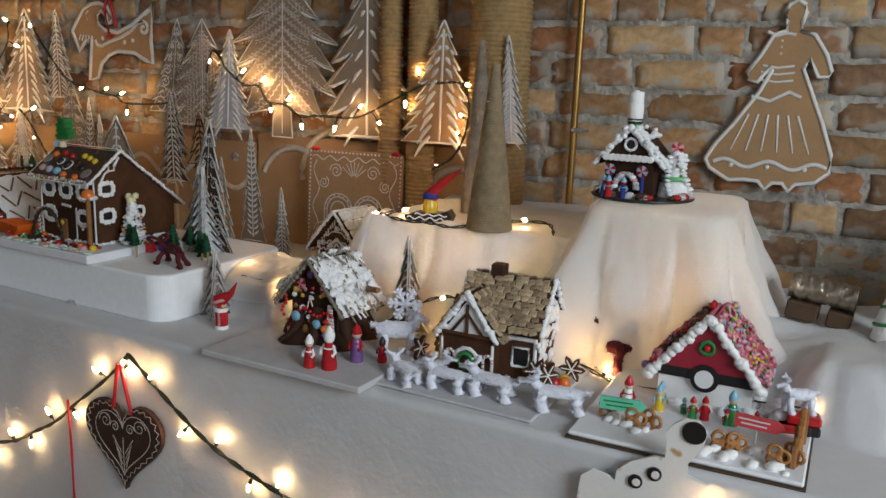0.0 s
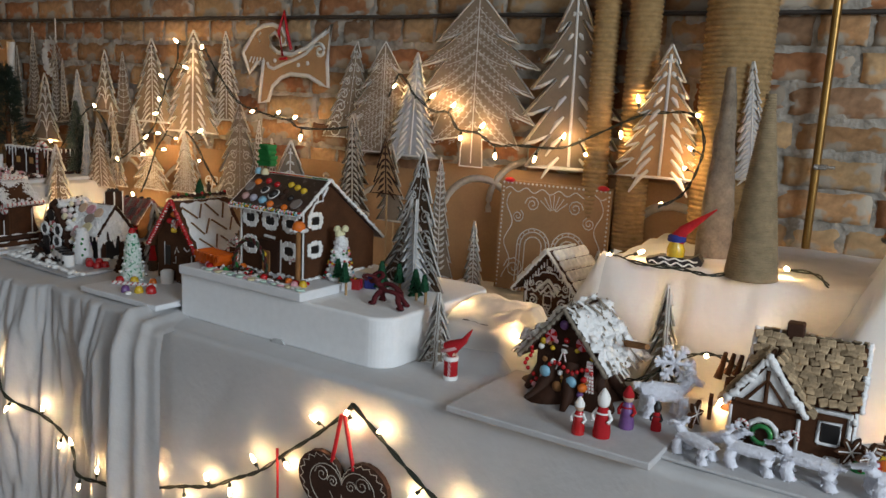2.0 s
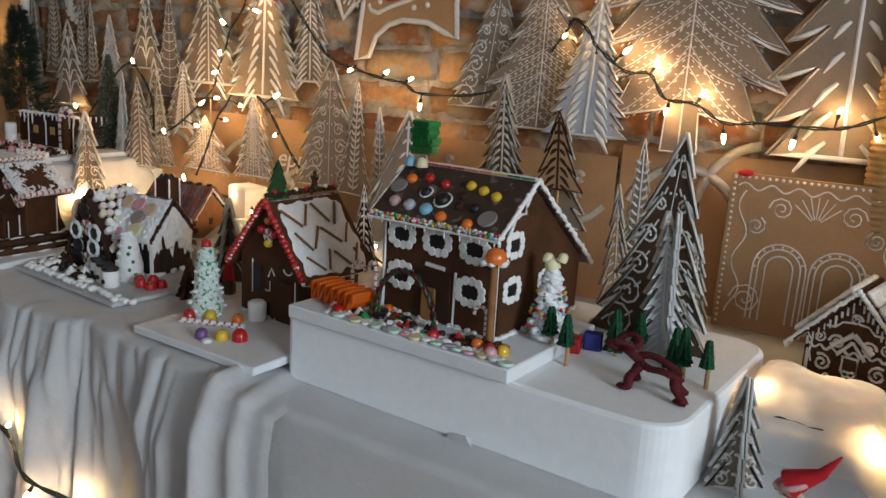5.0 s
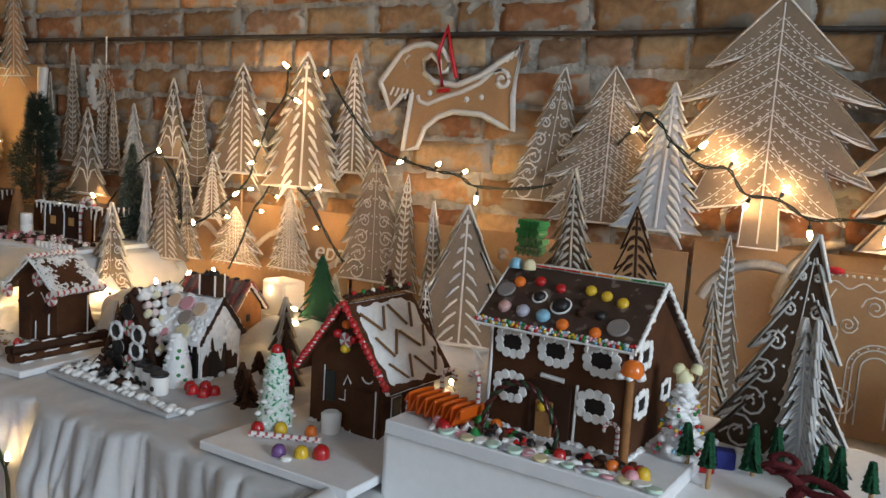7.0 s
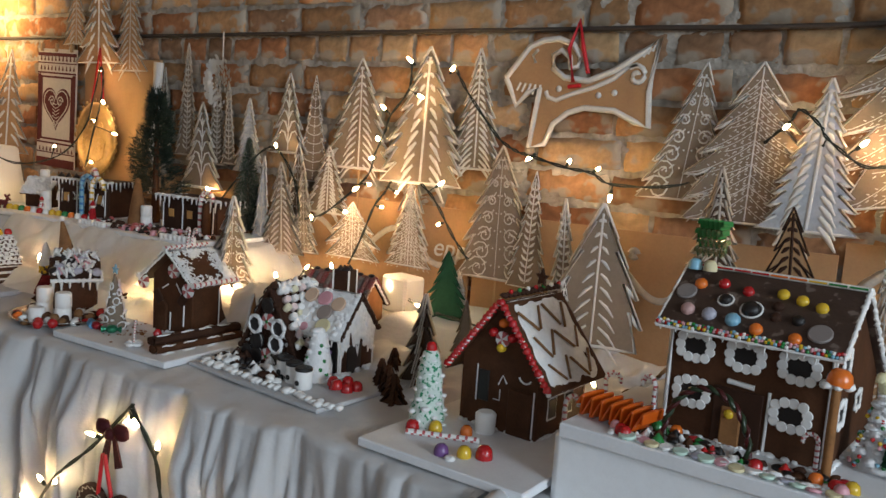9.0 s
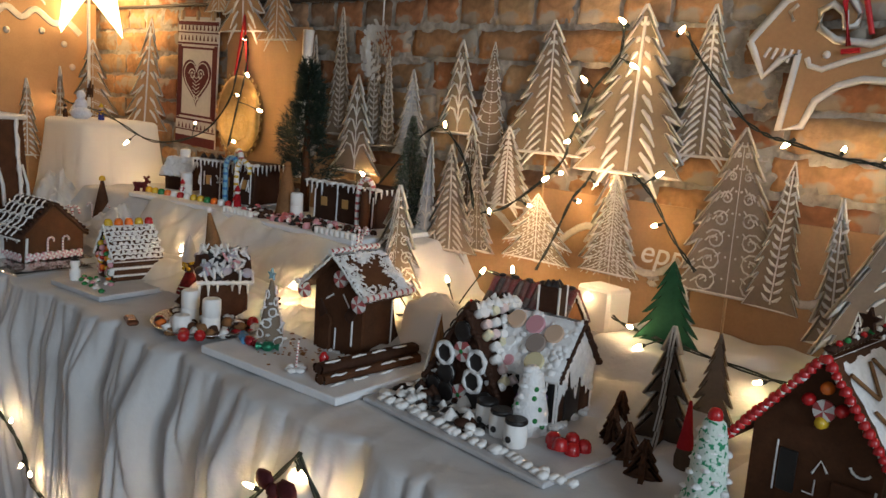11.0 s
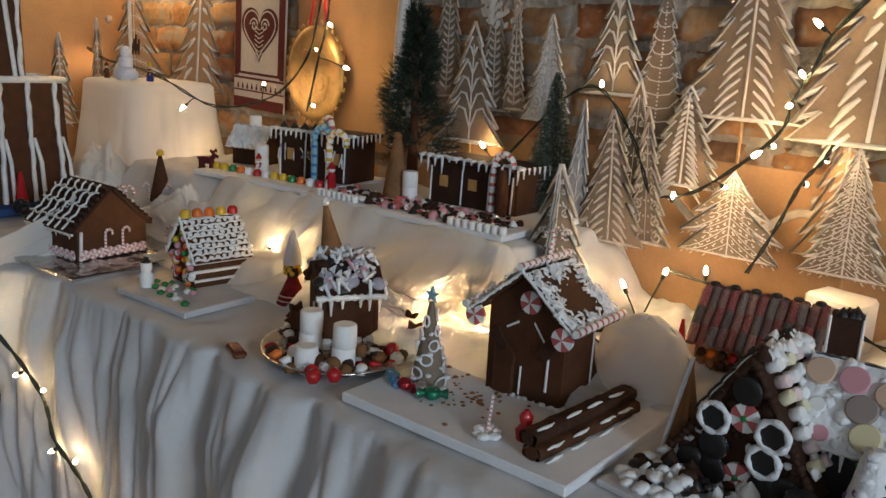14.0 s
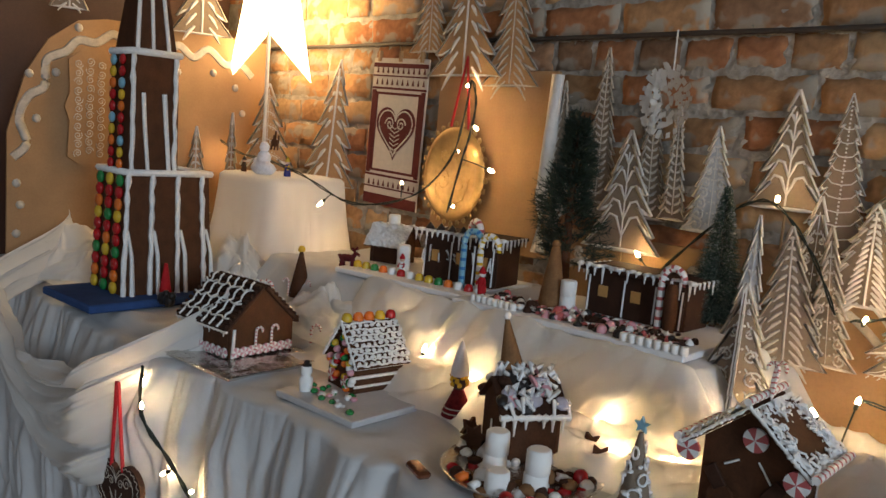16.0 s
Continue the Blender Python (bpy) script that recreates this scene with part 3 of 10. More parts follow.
def card_tree(x, y, z, w, h, dx=0.0, n=7, style="vein", card=None, stroke=None, yaw=0.0, lean=0.0, stick=0.0, label="", jag=0.55, rim=0.0033, cross=False, group="card trees", full=1.0, trunk=0.0, droop=0.2, first=0.0):
    card, stroke = card or KRAFT_G, stroke or PAINT
    lab = label or {"vein": "brown card tree with white painted boughs", "dots": "brown card tree with small white dots and lines",
                    "scroll": "brown card tree with white piped scrolls", "bold": "brown card tree with a bold white outline and strokes",
                    "plain": "plain brown card tree with a pale rim", "sprig": "narrow brown card tree with a white painted sprig", "curl": "brown card tree with paired white curls on a stem", "pin": "brown card tree with thin white twigs ending in dots",
                    "fern": "brown card tree with white dotted fern boughs"}[style]
    t = thing("card_tree", lab, "tree ornament", pose(x, y, z, lean, 0, yaw), group)
    for quarter in ((0, 90) if cross else (0,)):
        rot = pose(0, 0, 0, 0, 0, quarter)
        g = Geo()
        out, tips = tree_outline(w, h, n, dx, jag, droop, full, trunk, first)
        g.prism(out, 0.004, rot)
        part("card", g, card, t)
        g = Geo()
        for side in ((-1,) if not cross else (-1, 1)):
            y0 = side * 0.0022
            line2(g, out + out[:1], rim, y0, rot)
            f = lambda u: dx * u
            step = h / n
            if style in ("vein", "bold"):
                rr = (0.0019 if w < 0.1 else 0.0026) if style == "vein" else 0.0042
                line2(g, [(0, 0.02 * h), (dx * 0.9, h * 0.93)], rr, y0, rot)
                k = n * 2 if style == "vein" else n + 2
                for i in range(k):
                    u = (i + 0.6) / (k + 0.8)
                    zz = h * u
                    half = w / 2 * (1 - u) * 0.8
                    for s in (-1, 1):
                        a, b = 0.18 if style == "vein" else 0.3, 0.78
                        line2(g, [(f(u) + s * half * a, zz), (f(u) + s * half * (a + b) / 2, zz - half * 0.24), (f(u) + s * half * b, zz - half * 0.62)], rr * 1.45, y0, rot, 0.45, leaf)
            if style == "sprig":
                line2(g, [(0, 0.04 * h), (dx * 0.9, h * 0.94)], 0.0019, y0, rot)
                k = int(h / 0.019)
                for i in range(k):
                    u = 0.06 + 0.84 * i / k
                    q = 0.012 * (1 - 0.45 * u)
                    for s in (-1, 1):
                        line2(g, [(f(u) + s * 0.003, h * u), (f(u) + s * q, h * u + q * 0.35), (f(u) + s * q * 1.7, h * u + q * 1.1)], 0.0036, y0, rot, 0.45, leaf)
            if style == "dots":
                line2(g, [(0, 0.02 * h), (dx * 0.95, h * 0.95)], 0.0011, y0, rot)
                k = n + 2
                for i in range(k):
                    u = (i + 0.5) / (k + 0.5)
                    half = w / 2 * (1 - u) * 0.86
                    for s in (-1, 1):
                        line2(g, [(f(u), h * u), (f(u) + s * half * 0.5, h * u - half * 0.18), (f(u) + s * half * 0.92, h * u - half * 0.55)], 0.0013, y0, rot)
                        q = max(3, int(half / 0.0085))
                        for j in range(q):
                            v = (j + 1) / (q + 0.4)
                            dot2(g, f(u) + s * half * v, h * u - half * (0.2 * v + 0.35 * v * v) - 0.0065, 0.0021, y0, rot)
                            if w > 0.12:
                                dot2(g, f(u) + s * half * v, h * u - half * (0.2 * v + 0.35 * v * v) + 0.0065, 0.0017, y0, rot)
            if style == "curl":
                line2(g, [(0, 0.03 * h), (dx * 0.8, h * 0.82)], 0.0022, y0, rot)
                for i in range(5):
                    u = 0.12 + 0.15 * i
                    q = w * 0.2 * (1 - 0.8 * u)
                    for s in (-1, 1):
                        line2(g, [(f(u), h * u), (f(u) + s * q * 0.5, h * u + q * 1.2), (f(u) + s * q, h * u + q * 1.35), (f(u) + s * q * 1.4, h * u + q * 0.8)], 0.0034, y0, rot, 0.45, leaf)
            if style == "pin":
                for i in range(int(h / 0.0075)):
                    u = 0.03 + 0.0075 / h * i
                    if u < 0.95:
                        dot2(g, f(u), h * u, 0.0022, y0, rot)
                for i in range(9):
                    u = 0.1 + 0.085 * i
                    half = w / 2 * (1 - u) * 0.8
                    for s in (-1, 1):
                        line2(g, [(f(u), h * u), (f(u) + s * half * 0.6, h * u + half * 0.1), (f(u) + s * half, h * u + half * 0.5)], 0.0013, y0, rot)
                        dot2(g, f(u) + s * half, h * u + half * 0.5, 0.0032, y0, rot)
            if style == "fern":
                line2(g, [(0, 0.02 * h), (dx * 0.95, h * 0.97)], 0.0016, y0, rot)
                up = h / n * 0.62
                for i, (tx, tz) in enumerate(tips):
                    for s in (-1, 1):
                        for reach, lift in ((0.95, 2.4), (0.76, 1.75), (0.5, 1.0)):
                            rise = up * (0.6 + 0.5 * i / n) * lift
                            P = [(f((tz + rise) / h) * (1 - q) + s * tx * reach * q, tz + (0.25 if lift < 1 else 0.06) * up + rise * (1 - q) ** 1.5) for q in (0, 0.2, 0.4, 0.6, 0.8, 1.0)]
                            line2(g, P, 0.0008, y0, rot)
                            k = max(3, int(tx * reach / 0.012))
                            for j in range(k):
                                q = (j + 0.5) / k
                                x0, z0 = P[0][0] * (1 - q) + s * tx * reach * q, P[-1][1] + rise * (1 - q) ** 1.5
                                for v in (-1, 1):
                                    if v < 0 or q < 0.75:
                                        line2(g, [(x0, z0 + v * 0.005), (x0 + s * 0.005, z0 + v * 0.008 - 0.002)], 0.0022, y0, rot, 0.45, leaf)
            if style == "scroll":
                line2(g, [(0, 0.02 * h), (dx * 0.9, h * 0.9)], 0.001, y0, rot)
                for i in range(n):
                    u = (i + 0.35) / (n + 0.6)
                    half = w / 2 * (1 - u)
                    for s in (-1, 1):
                        if half > 0.012:
                            line2(g, [(f(u) + s * p, q) for p, q in spiral(half * 0.5, h * u + half * 0.1, half * 0.3, 1.5, 0.5, 1, 14)], 0.002, y0, rot)
                            dot2(g, f(u) + s * half * 0.12, h * u + step * 0.4, 0.0024, y0, rot)
                            for j in range(4):
                                v = 0.25 + 0.2 * j
                                line2(g, [(f(u) + s * half * v, h * u + step * (0.75 - 0.75 * v)), (f(u) + s * half * (v + 0.12), h * u + step * (0.55 - 0.75 * v))], 0.0017, y0, rot)
        part("piped_line", g, stroke, t)
    if stick:
        g = Geo()
        g.cyl((0, 0.003, -stick), (0, 0.003, h * 0.2), 0.003, None, 6)
        part("stick", g, WOOD, t, "thin pale wooden stick")
    return t


# on the wall, from the far end towards the near end
card_tree(-3.514, 2.045, 1.156, 0.11, 0.345, 0.0, 12, "sprig", KRAFT_G, PAINT_T, jag=0.7)
card_tree(-3.629, 2.05, 1.158, 0.07, 0.27, 0.0, 12, "plain", KRAFT_G, PAINT_T, jag=0.7)
card_tree(-3.379, 2.05, 1.135, 0.095, 0.305, -0.01, 12, "sprig", KRAFT_G, PAINT_T, jag=0.7)
card_tree(-3.311, 2.035, 1.142, 0.062, 0.239, -0.008, 11, "sprig", KRAFT_G, PAINT_T, jag=0.7)
card_tree(-3.425, 2.03, 1.06, 0.19, 0.262, 0.0, 6, "curl", KRAFT_G, PAINT, jag=0.62, rim=0.0048, stick=0.14, droop=0.35)
card_tree(-3.224, 2.03, 1.126, 0.125, 0.214, 0.0, 9, "scroll", SILVER, PAINT, jag=0.78, label="pale grey card tree with white scrolls")
card_tree(-3.083, 2.047, 1.19, 0.15, 0.225, 0.0, 6, "curl", KRAFT_G, PAINT, jag=0.66, rim=0.004, stick=0.12, droop=0.3)
card_tree(-2.987, 2.05, 1.116, 0.13, 0.295, 0.0, 10, "pin", KRAFT_G, PAINT, jag=0.74, rim=0.0016)
card_tree(-2.816, 2.04, 1.165, 0.225, 0.292, -0.002, 7, "vein", KRAFT_G, PAINT, jag=0.78, rim=0.004, stick=0.12, full=0.85)
card_tree(-2.605, 2.03, 1.142, 0.255, 0.343, 0.01, 9, "bold", KRAFT_G, PAINT, label="large brown card tree lit warmly by a fairy light", jag=0.72, rim=0.0045, full=0.8, droop=0.35)
card_tree(-2.452, 2.04, 1.191, 0.165, 0.292, -0.003, 9, "vein", KRAFT_G, PAINT, jag=0.66, droop=0.3)
card_tree(-2.915, 2.035, 1.035, 0.15, 0.184, 0.0, 8, "vein", KRAFT_G, PAINT, jag=0.76, full=0.85)
card_tree(-3.0, 2.005, 0.942, 0.135, 0.282, 0.0, 7, "scroll", KRAFT_G, PAINT, jag=0.74)
card_tree(-1.942, 2.035, 1.165, 0.2, 0.288, 0.035, 7, "scroll", KRAFT_G, PAINT, jag=0.8, rim=0.0024)
card_tree(-1.797, 2.015, 1.13, 0.255, 0.322, 0.006, 6, "fern", KRAFT_G, PAINT, jag=0.66, full=0.62, droop=0.22, rim=0.0024, first=0.24)
card_tree(-1.676, 1.985, 1.13, 0.185, 0.29, 0.016, 12, "bold", SILVER, PAINT, label="white painted card tree lit from behind", jag=0.76, droop=0.1)
card_tree(-1.484, 2.0, 1.115, 0.365, 0.467, 0.005, 5, "fern", KRAFT_G, PAINT, jag=0.6, rim=0.0026, full=0.45, trunk=0.15, droop=0.2, first=0.3, label="large brown card tree with rows of white dots")
card_tree(-1.194, 2.0, 1.129, 0.255, 0.46, -0.006, 6, "bold", KRAFT_G, PAINT, jag=0.52, rim=0.0052, full=0.6, droop=0.28, first=0.22, label="tall brown card tree with thick white outline")
card_tree(-0.938, 1.935, 1.135, 0.24, 0.31, 0.004, 8, "bold", KRAFT, PAINT, jag=0.72, rim=0.0034, droop=0.15)
card_tree(-0.725, 1.9, 1.152, 0.085, 0.256, -0.02, 12, "vein", SILVER, PAINT, label="narrow white feathered card tree")
# standing among the houses
card_tree(-3.02, 1.785, 0.82, 0.165, 0.257, 0.004, 6, "scroll", KRAFT_G, PAINT, yaw=20, jag=0.72, cross=True, label="slotted card tree with white scrolls")
card_tree(-3.018, 1.97, 0.915, 0.155, 0.252, -0.012, 7, "vein", KRAFT_G, PAINT_T, yaw=8, jag=0.72, droop=0.3)
card_tree(-2.95, 1.99, 0.924, 0.10, 0.25, -0.02, 8, "scroll", KRAFT_G, PAINT_T)
card_tree(-3.098, 1.965, 0.908, 0.085, 0.272, 0.008, 8, "curl", SILVER, PAINT, jag=0.7, label="narrow silver grey card tree")
card_tree(-2.80, 2.012, 0.925, 0.185, 0.152, -0.004, 4, "fern", KRAFT_G, PAINT, jag=0.5, droop=0.45, full=0.7, rim=0.0022)
card_tree(-2.6, 1.992, 0.934, 0.15, 0.208, -0.003, 8, "fern", KRAFT_G, PAINT, stick=0.12, jag=0.72, rim=0.0024)
card_tree(-2.63, 2.035, 0.95, 0.14, 0.252, 0.0, 6, "vein", KRAFT, PAINT_T, jag=0.62, droop=0.35)
card_tree(-2.35, 1.998, 0.935, 0.2, 0.32, 0.0, 7, "scroll", KRAFT_G, PAINT_T, stick=0.13, jag=0.76, full=0.75, droop=0.3)
card_tree(-2.262, 1.985, 0.93, 0.12, 0.272, 0.012, 9, "sprig", KRAFT_G, PAINT, yaw=-12, jag=0.8, rim=0.0018)
card_tree(-2.140, 1.93, 0.901, 0.085, 0.25, -0.01, 6, "sprig", KRAFT_G, PAINT)
card_tree(-2.056, 1.905, 0.845, 0.2, 0.306, 0.004, 5, "vein", KRAFT_G, PAINT, jag=0.8, yaw=12, full=0.7, rim=0.0042, droop=0.35)
card_tree(-1.825, 1.92, 1.044, 0.105, 0.20, 0.0, 7, "dots", KRAFT_D, PAINT_T, stick=0.25)
card_tree(-1.672, 1.866, 1.03, 0.105, 0.152, -0.008, 4, "vein", KRAFT, GINGER_D, stick=0.25, jag=0.5, droop=0.45, rim=0.0018, label="brown card tree with thin dark ink lines")
card_tree(-1.512, 1.895, 0.817, 0.095, 0.327, -0.004, 7, "sprig", KRAFT_G, PAINT, jag=0.8, rim=0.0016)
card_tree(-1.496, 1.76, 0.787, 0.08, 0.285, -0.015, 8, "vein", KRAFT, PAINT_T, label="narrow brown card tree with white bough lines")
card_tree(-1.372, 1.535, 0.872, 0.21, 0.315, 0.03, 6, "scroll", KRAFT_D, PAINT, jag=0.66, droop=0.3, rim=0.0036, yaw=-12, label="dark brown card tree with white piped scrolls")
card_tree(-1.335, 1.495, 0.877, 0.085, 0.205, -0.012, 9, "vein", SILVER, PAINT, yaw=30, cross=True, label="slotted silver card tree")
card_tree(-0.765, 1.456, 0.78, 0.08, 0.206, -0.002, 6, "vein", KRAFT_G, PAINT, yaw=25, cross=True, label="slotted brown card tree with snowy boughs")
card_tree(-1.382, 1.86, 0.788, 0.07, 0.2, -0.004, 8, "vein", KRAFT_G, PAINT)
card_tree(-1.19, 1.362, 0.774, 0.078, 0.146, -0.003, 5, "scroll", KRAFT_G, PAINT, yaw=20, cross=True, label="slotted brown card tree with white swirls")
card_tree(-1.672, 1.9, 0.950, 0.11, 0.215, -0.008, 6, "plain", KRAFT_G, PAINT_T, stick=0.19)
card_tree(-1.812, 1.9, 0.969, 0.115, 0.274, -0.008, 8, "vein", KRAFT_D, PAINT_T, stick=0.2)
card_tree(-2.251, 1.56, 0.795, 0.10, 0.175, 0.0, 5, "plain", KRAFT_D, PAINT_T, yaw=10, cross=True, label="dark gingerbread coloured slotted tree")
card_tree(-2.40, 1.92, 0.80, 0.105, 0.158, 0.0, 7, "fern", KRAFT_G, PAINT_T, rim=0.0016)
card_tree(-2.058, 1.765, 0.80, 0.085, 0.202, -0.006, 6, "vein", GINGER_D, ICING, rim=0.0012, jag=0.75, label="dark gingerbread cookie tree with fine white icing")


# ---- gingerbread houses ----
class House:
    """Walls and roof of a gabled house: ridge along local x, base at z = 0, front eave at -y. ry: the ridge's y; hb: the back wall's height."""

    def __init__(self, label, m, w, d, hw, hr, wallmat, roofmat, over=0.018, t=0.007, side=0.012, ry=0.0, hb=None, name="gingerbread_house"):
        self.t = thing(name, label, "gingerbread house", m, "gingerbread houses")
        hb = hw if hb is None else hb
        self.w, self.d, self.hw, self.hr, self.th, self.ry, self.hb = w, d, hw, hr, t, ry, hb
        self.over, self.side = over, side
        for s, nm, h in ((-1, "front_wall", hw), (1, "back_wall", hb)):
            g = Geo()
            g.box((0, s * (d / 2 - t / 2), h / 2), (w - 2 * t, t, h), None, 0.0015)
            part(nm, g, wallmat, self.t)
        for s in (-1, 1):
            g = Geo()
            g.prism([(-d / 2, 0), (d / 2, 0), (d / 2, hb), (ry, hw + hr), (-d / 2, hw)], t, pose(s * (w / 2 - t / 2), 0, 0, 0, 0, 90))
            part("gable_wall", g, wallmat, self.t)
        self.L = {}
        for s in (-1, 1):
            run, drop = (d / 2 + ry, hr) if s < 0 else (d / 2 - ry, hw + hr - hb)
            self.L[s] = (math.hypot(run, drop) + over, math.atan2(drop, run))
            g = Geo()
            g.box((0, 0, t / 2), (w + 2 * side, self.L[s][0], t), self.roof(s, 0, self.L[s][0] / 2), 0.002)
            part("roof_panel", g, roofmat, self.t)

    def roof(self, s, u, v, up=0.0):
        """Frame on a roof face: u along the ridge (to the right as seen from outside), v down from it; z points out of the roof."""
        a = self.L[s][1] if s in self.L else 0
        top = Vector((u if s < 0 else -u, self.ry, self.hw + self.hr + 0.001))
        down = Vector((0, s * math.cos(a), -math.sin(a)))
        out = Vector((0, s * math.sin(a), math.cos(a)))
        m = Matrix.Identity(4)
        xa = Vector((1, 0, 0)) if s < 0 else Vector((-1, 0, 0))
        for i in range(3):
            m[i][0], m[i][1], m[i][2] = xa[i], -down[i], out[i]
        m.translation = top + down * v + out * up
        return m

    def on_roof(self, s, u, v):
        return self.roof(s, u, v, self.th)

    def face(self, which):
        """Frame on a wall: x to the right as seen from outside, y into the wall, z up. front, left or right."""
        if which == "front":
            return Matrix.Translation((0, -self.d / 2, 0))
        s = -1 if which == "left" else 1
        m = Matrix.Identity(4)
        xa, ya = Vector((0, s, 0)), Vector((-s, 0, 0))
        for i in range(3):
            m[i][0], m[i][1] = xa[i], ya[i]
        m.translation = (s * self.w / 2, 0, 0)
        return m

    def lines(self, name, which, strokes, material=None, y=-0.001, label="", flat=0.8):
        g = Geo()
        m = which if isinstance(which, Matrix) else self.face(which)
        for i, (pts, r) in enumerate(strokes):
            line2(g, pts, r, y, m, flat, lambda u: 1 + 0.22 * math.sin(u * 31 + i))
            if len(strokes) <= 12:
                part(name, g, material or ICING, self.t, label)
                g = Geo()
        if g.v:
            part(name, g, material or ICING, self.t, label)

    def rake(self, which, r=0.004, material=None, extra=0.0, name="icing_trim", bumpy=0.35, back=0.0):
        """Icing along both sloping edges of one gable, and blobs on it."""
        s = -1 if which == "left" else 1
        x = s * (self.w / 2 + self.side + back)
        g = Geo()
        for q in (-1, 1):
            L, a = self.L[q]
            n = int(L / 0.007) + 2
            pts = []
            for i in range(n + 1):
                v = (L + extra) * i / n
                p = Vector((x, self.ry, self.hw + self.hr + self.th)) + Vector((0, q * math.cos(a), -math.sin(a))) * v
                pts.append(p + Vector((0, 0, random.uniform(-r, r) * bumpy)))
            g.tube(pts, r * 0.8, 6, None, lambda u: 1 + 0.3 * math.sin(u * 61 + q))
            for p in pts:
                k = r * random.uniform(0.55, 1.25)
                g.ball(p + Vector((0, 0, random.uniform(-0.5, 0.3) * r)), (k, k * 1.1, k), 7, None, 0.15)
        return part(name, g, material or ICING, self.t, "thick white piped icing")

    def base_icing(self, r=0.004, seed=1, material=None):
        """A lumpy seam of icing round the foot of the walls."""
        rnd = random.Random(seed)
        g = Geo()
        for i in range(int(2 * (self.w + self.d) / (r * 1.6))):
            a = rnd.uniform(-1, 1)
            sx, sy = rnd.choice(((a, 1), (a, -1), (1, a), (-1, a)))
            k = r * rnd.uniform(0.5, 1.3)
            g.ball((sx * (self.w / 2 + 0.3 * r), sy * (self.d / 2 + 0.3 * r), k * 0.4), (k * rnd.uniform(1, 1.8), k * rnd.uniform(1, 1.6), k * 0.8), 7, None, 0.15)
        return tagged(part("base_icing", g, material or SNOW, self.t, "lumpy white icing seam"), kind="stuff")

    def smear(self, which, n, r, seed, material=None, z0=0.0, z1=1.0):
        """Dabs of icing stuck on one wall."""
        rnd = random.Random(seed)
        g = Geo()
        m = self.face(which)
        half = (self.w if which == "front" else self.d) / 2
        for i in range(n):
            x = rnd.uniform(-half, half)
            top = self.hw if which == "front" else self.hw + self.hr * (1 - abs(x) / half)
            k = r * rnd.uniform(0.5, 1.3)
            g.ball((x, -0.001, top * rnd.uniform(z0, z1)), (k * rnd.uniform(0.8, 1.8), k * 0.6, k * rnd.uniform(0.8, 1.8)), 7, m, 0.2)
        return tagged(part("icing_dab", g, material or SNOW, self.t, "white icing dab"), kind="stuff")

    def eave(self, s, material=None, drips=0, r=0.003, seed=1, length=0.014, name="icing_eave"):
        """Icing along one eave, with icicles."""
        rnd = random.Random(seed)
        L = self.L[s][0]
        g = Geo()
        W = self.w / 2 + self.side
        p = lambda u: self.roof(s, u, L, self.th * 0.5).translation
        g.tube([p(-W + 2 * W * i / 20) for i in range(21)], r, 6, None, lambda u: 1 + 0.3 * math.sin(u * 70))
        for i in range(drips):
            u = -W + 2 * W * (i + 0.5 + rnd.uniform(-0.3, 0.3)) / drips
            k = length * rnd.uniform(0.4, 1.2)
            q = p(u)
            g.cyl(q, q + Vector((0, 0, -k)), r * 0.8, r * 0.25, 6)
        return part(name, g, material or ICING, self.t, "dripping white icing")


# sweets: one mesh for each kind and colour, shared by all pieces
SWEETS = {}


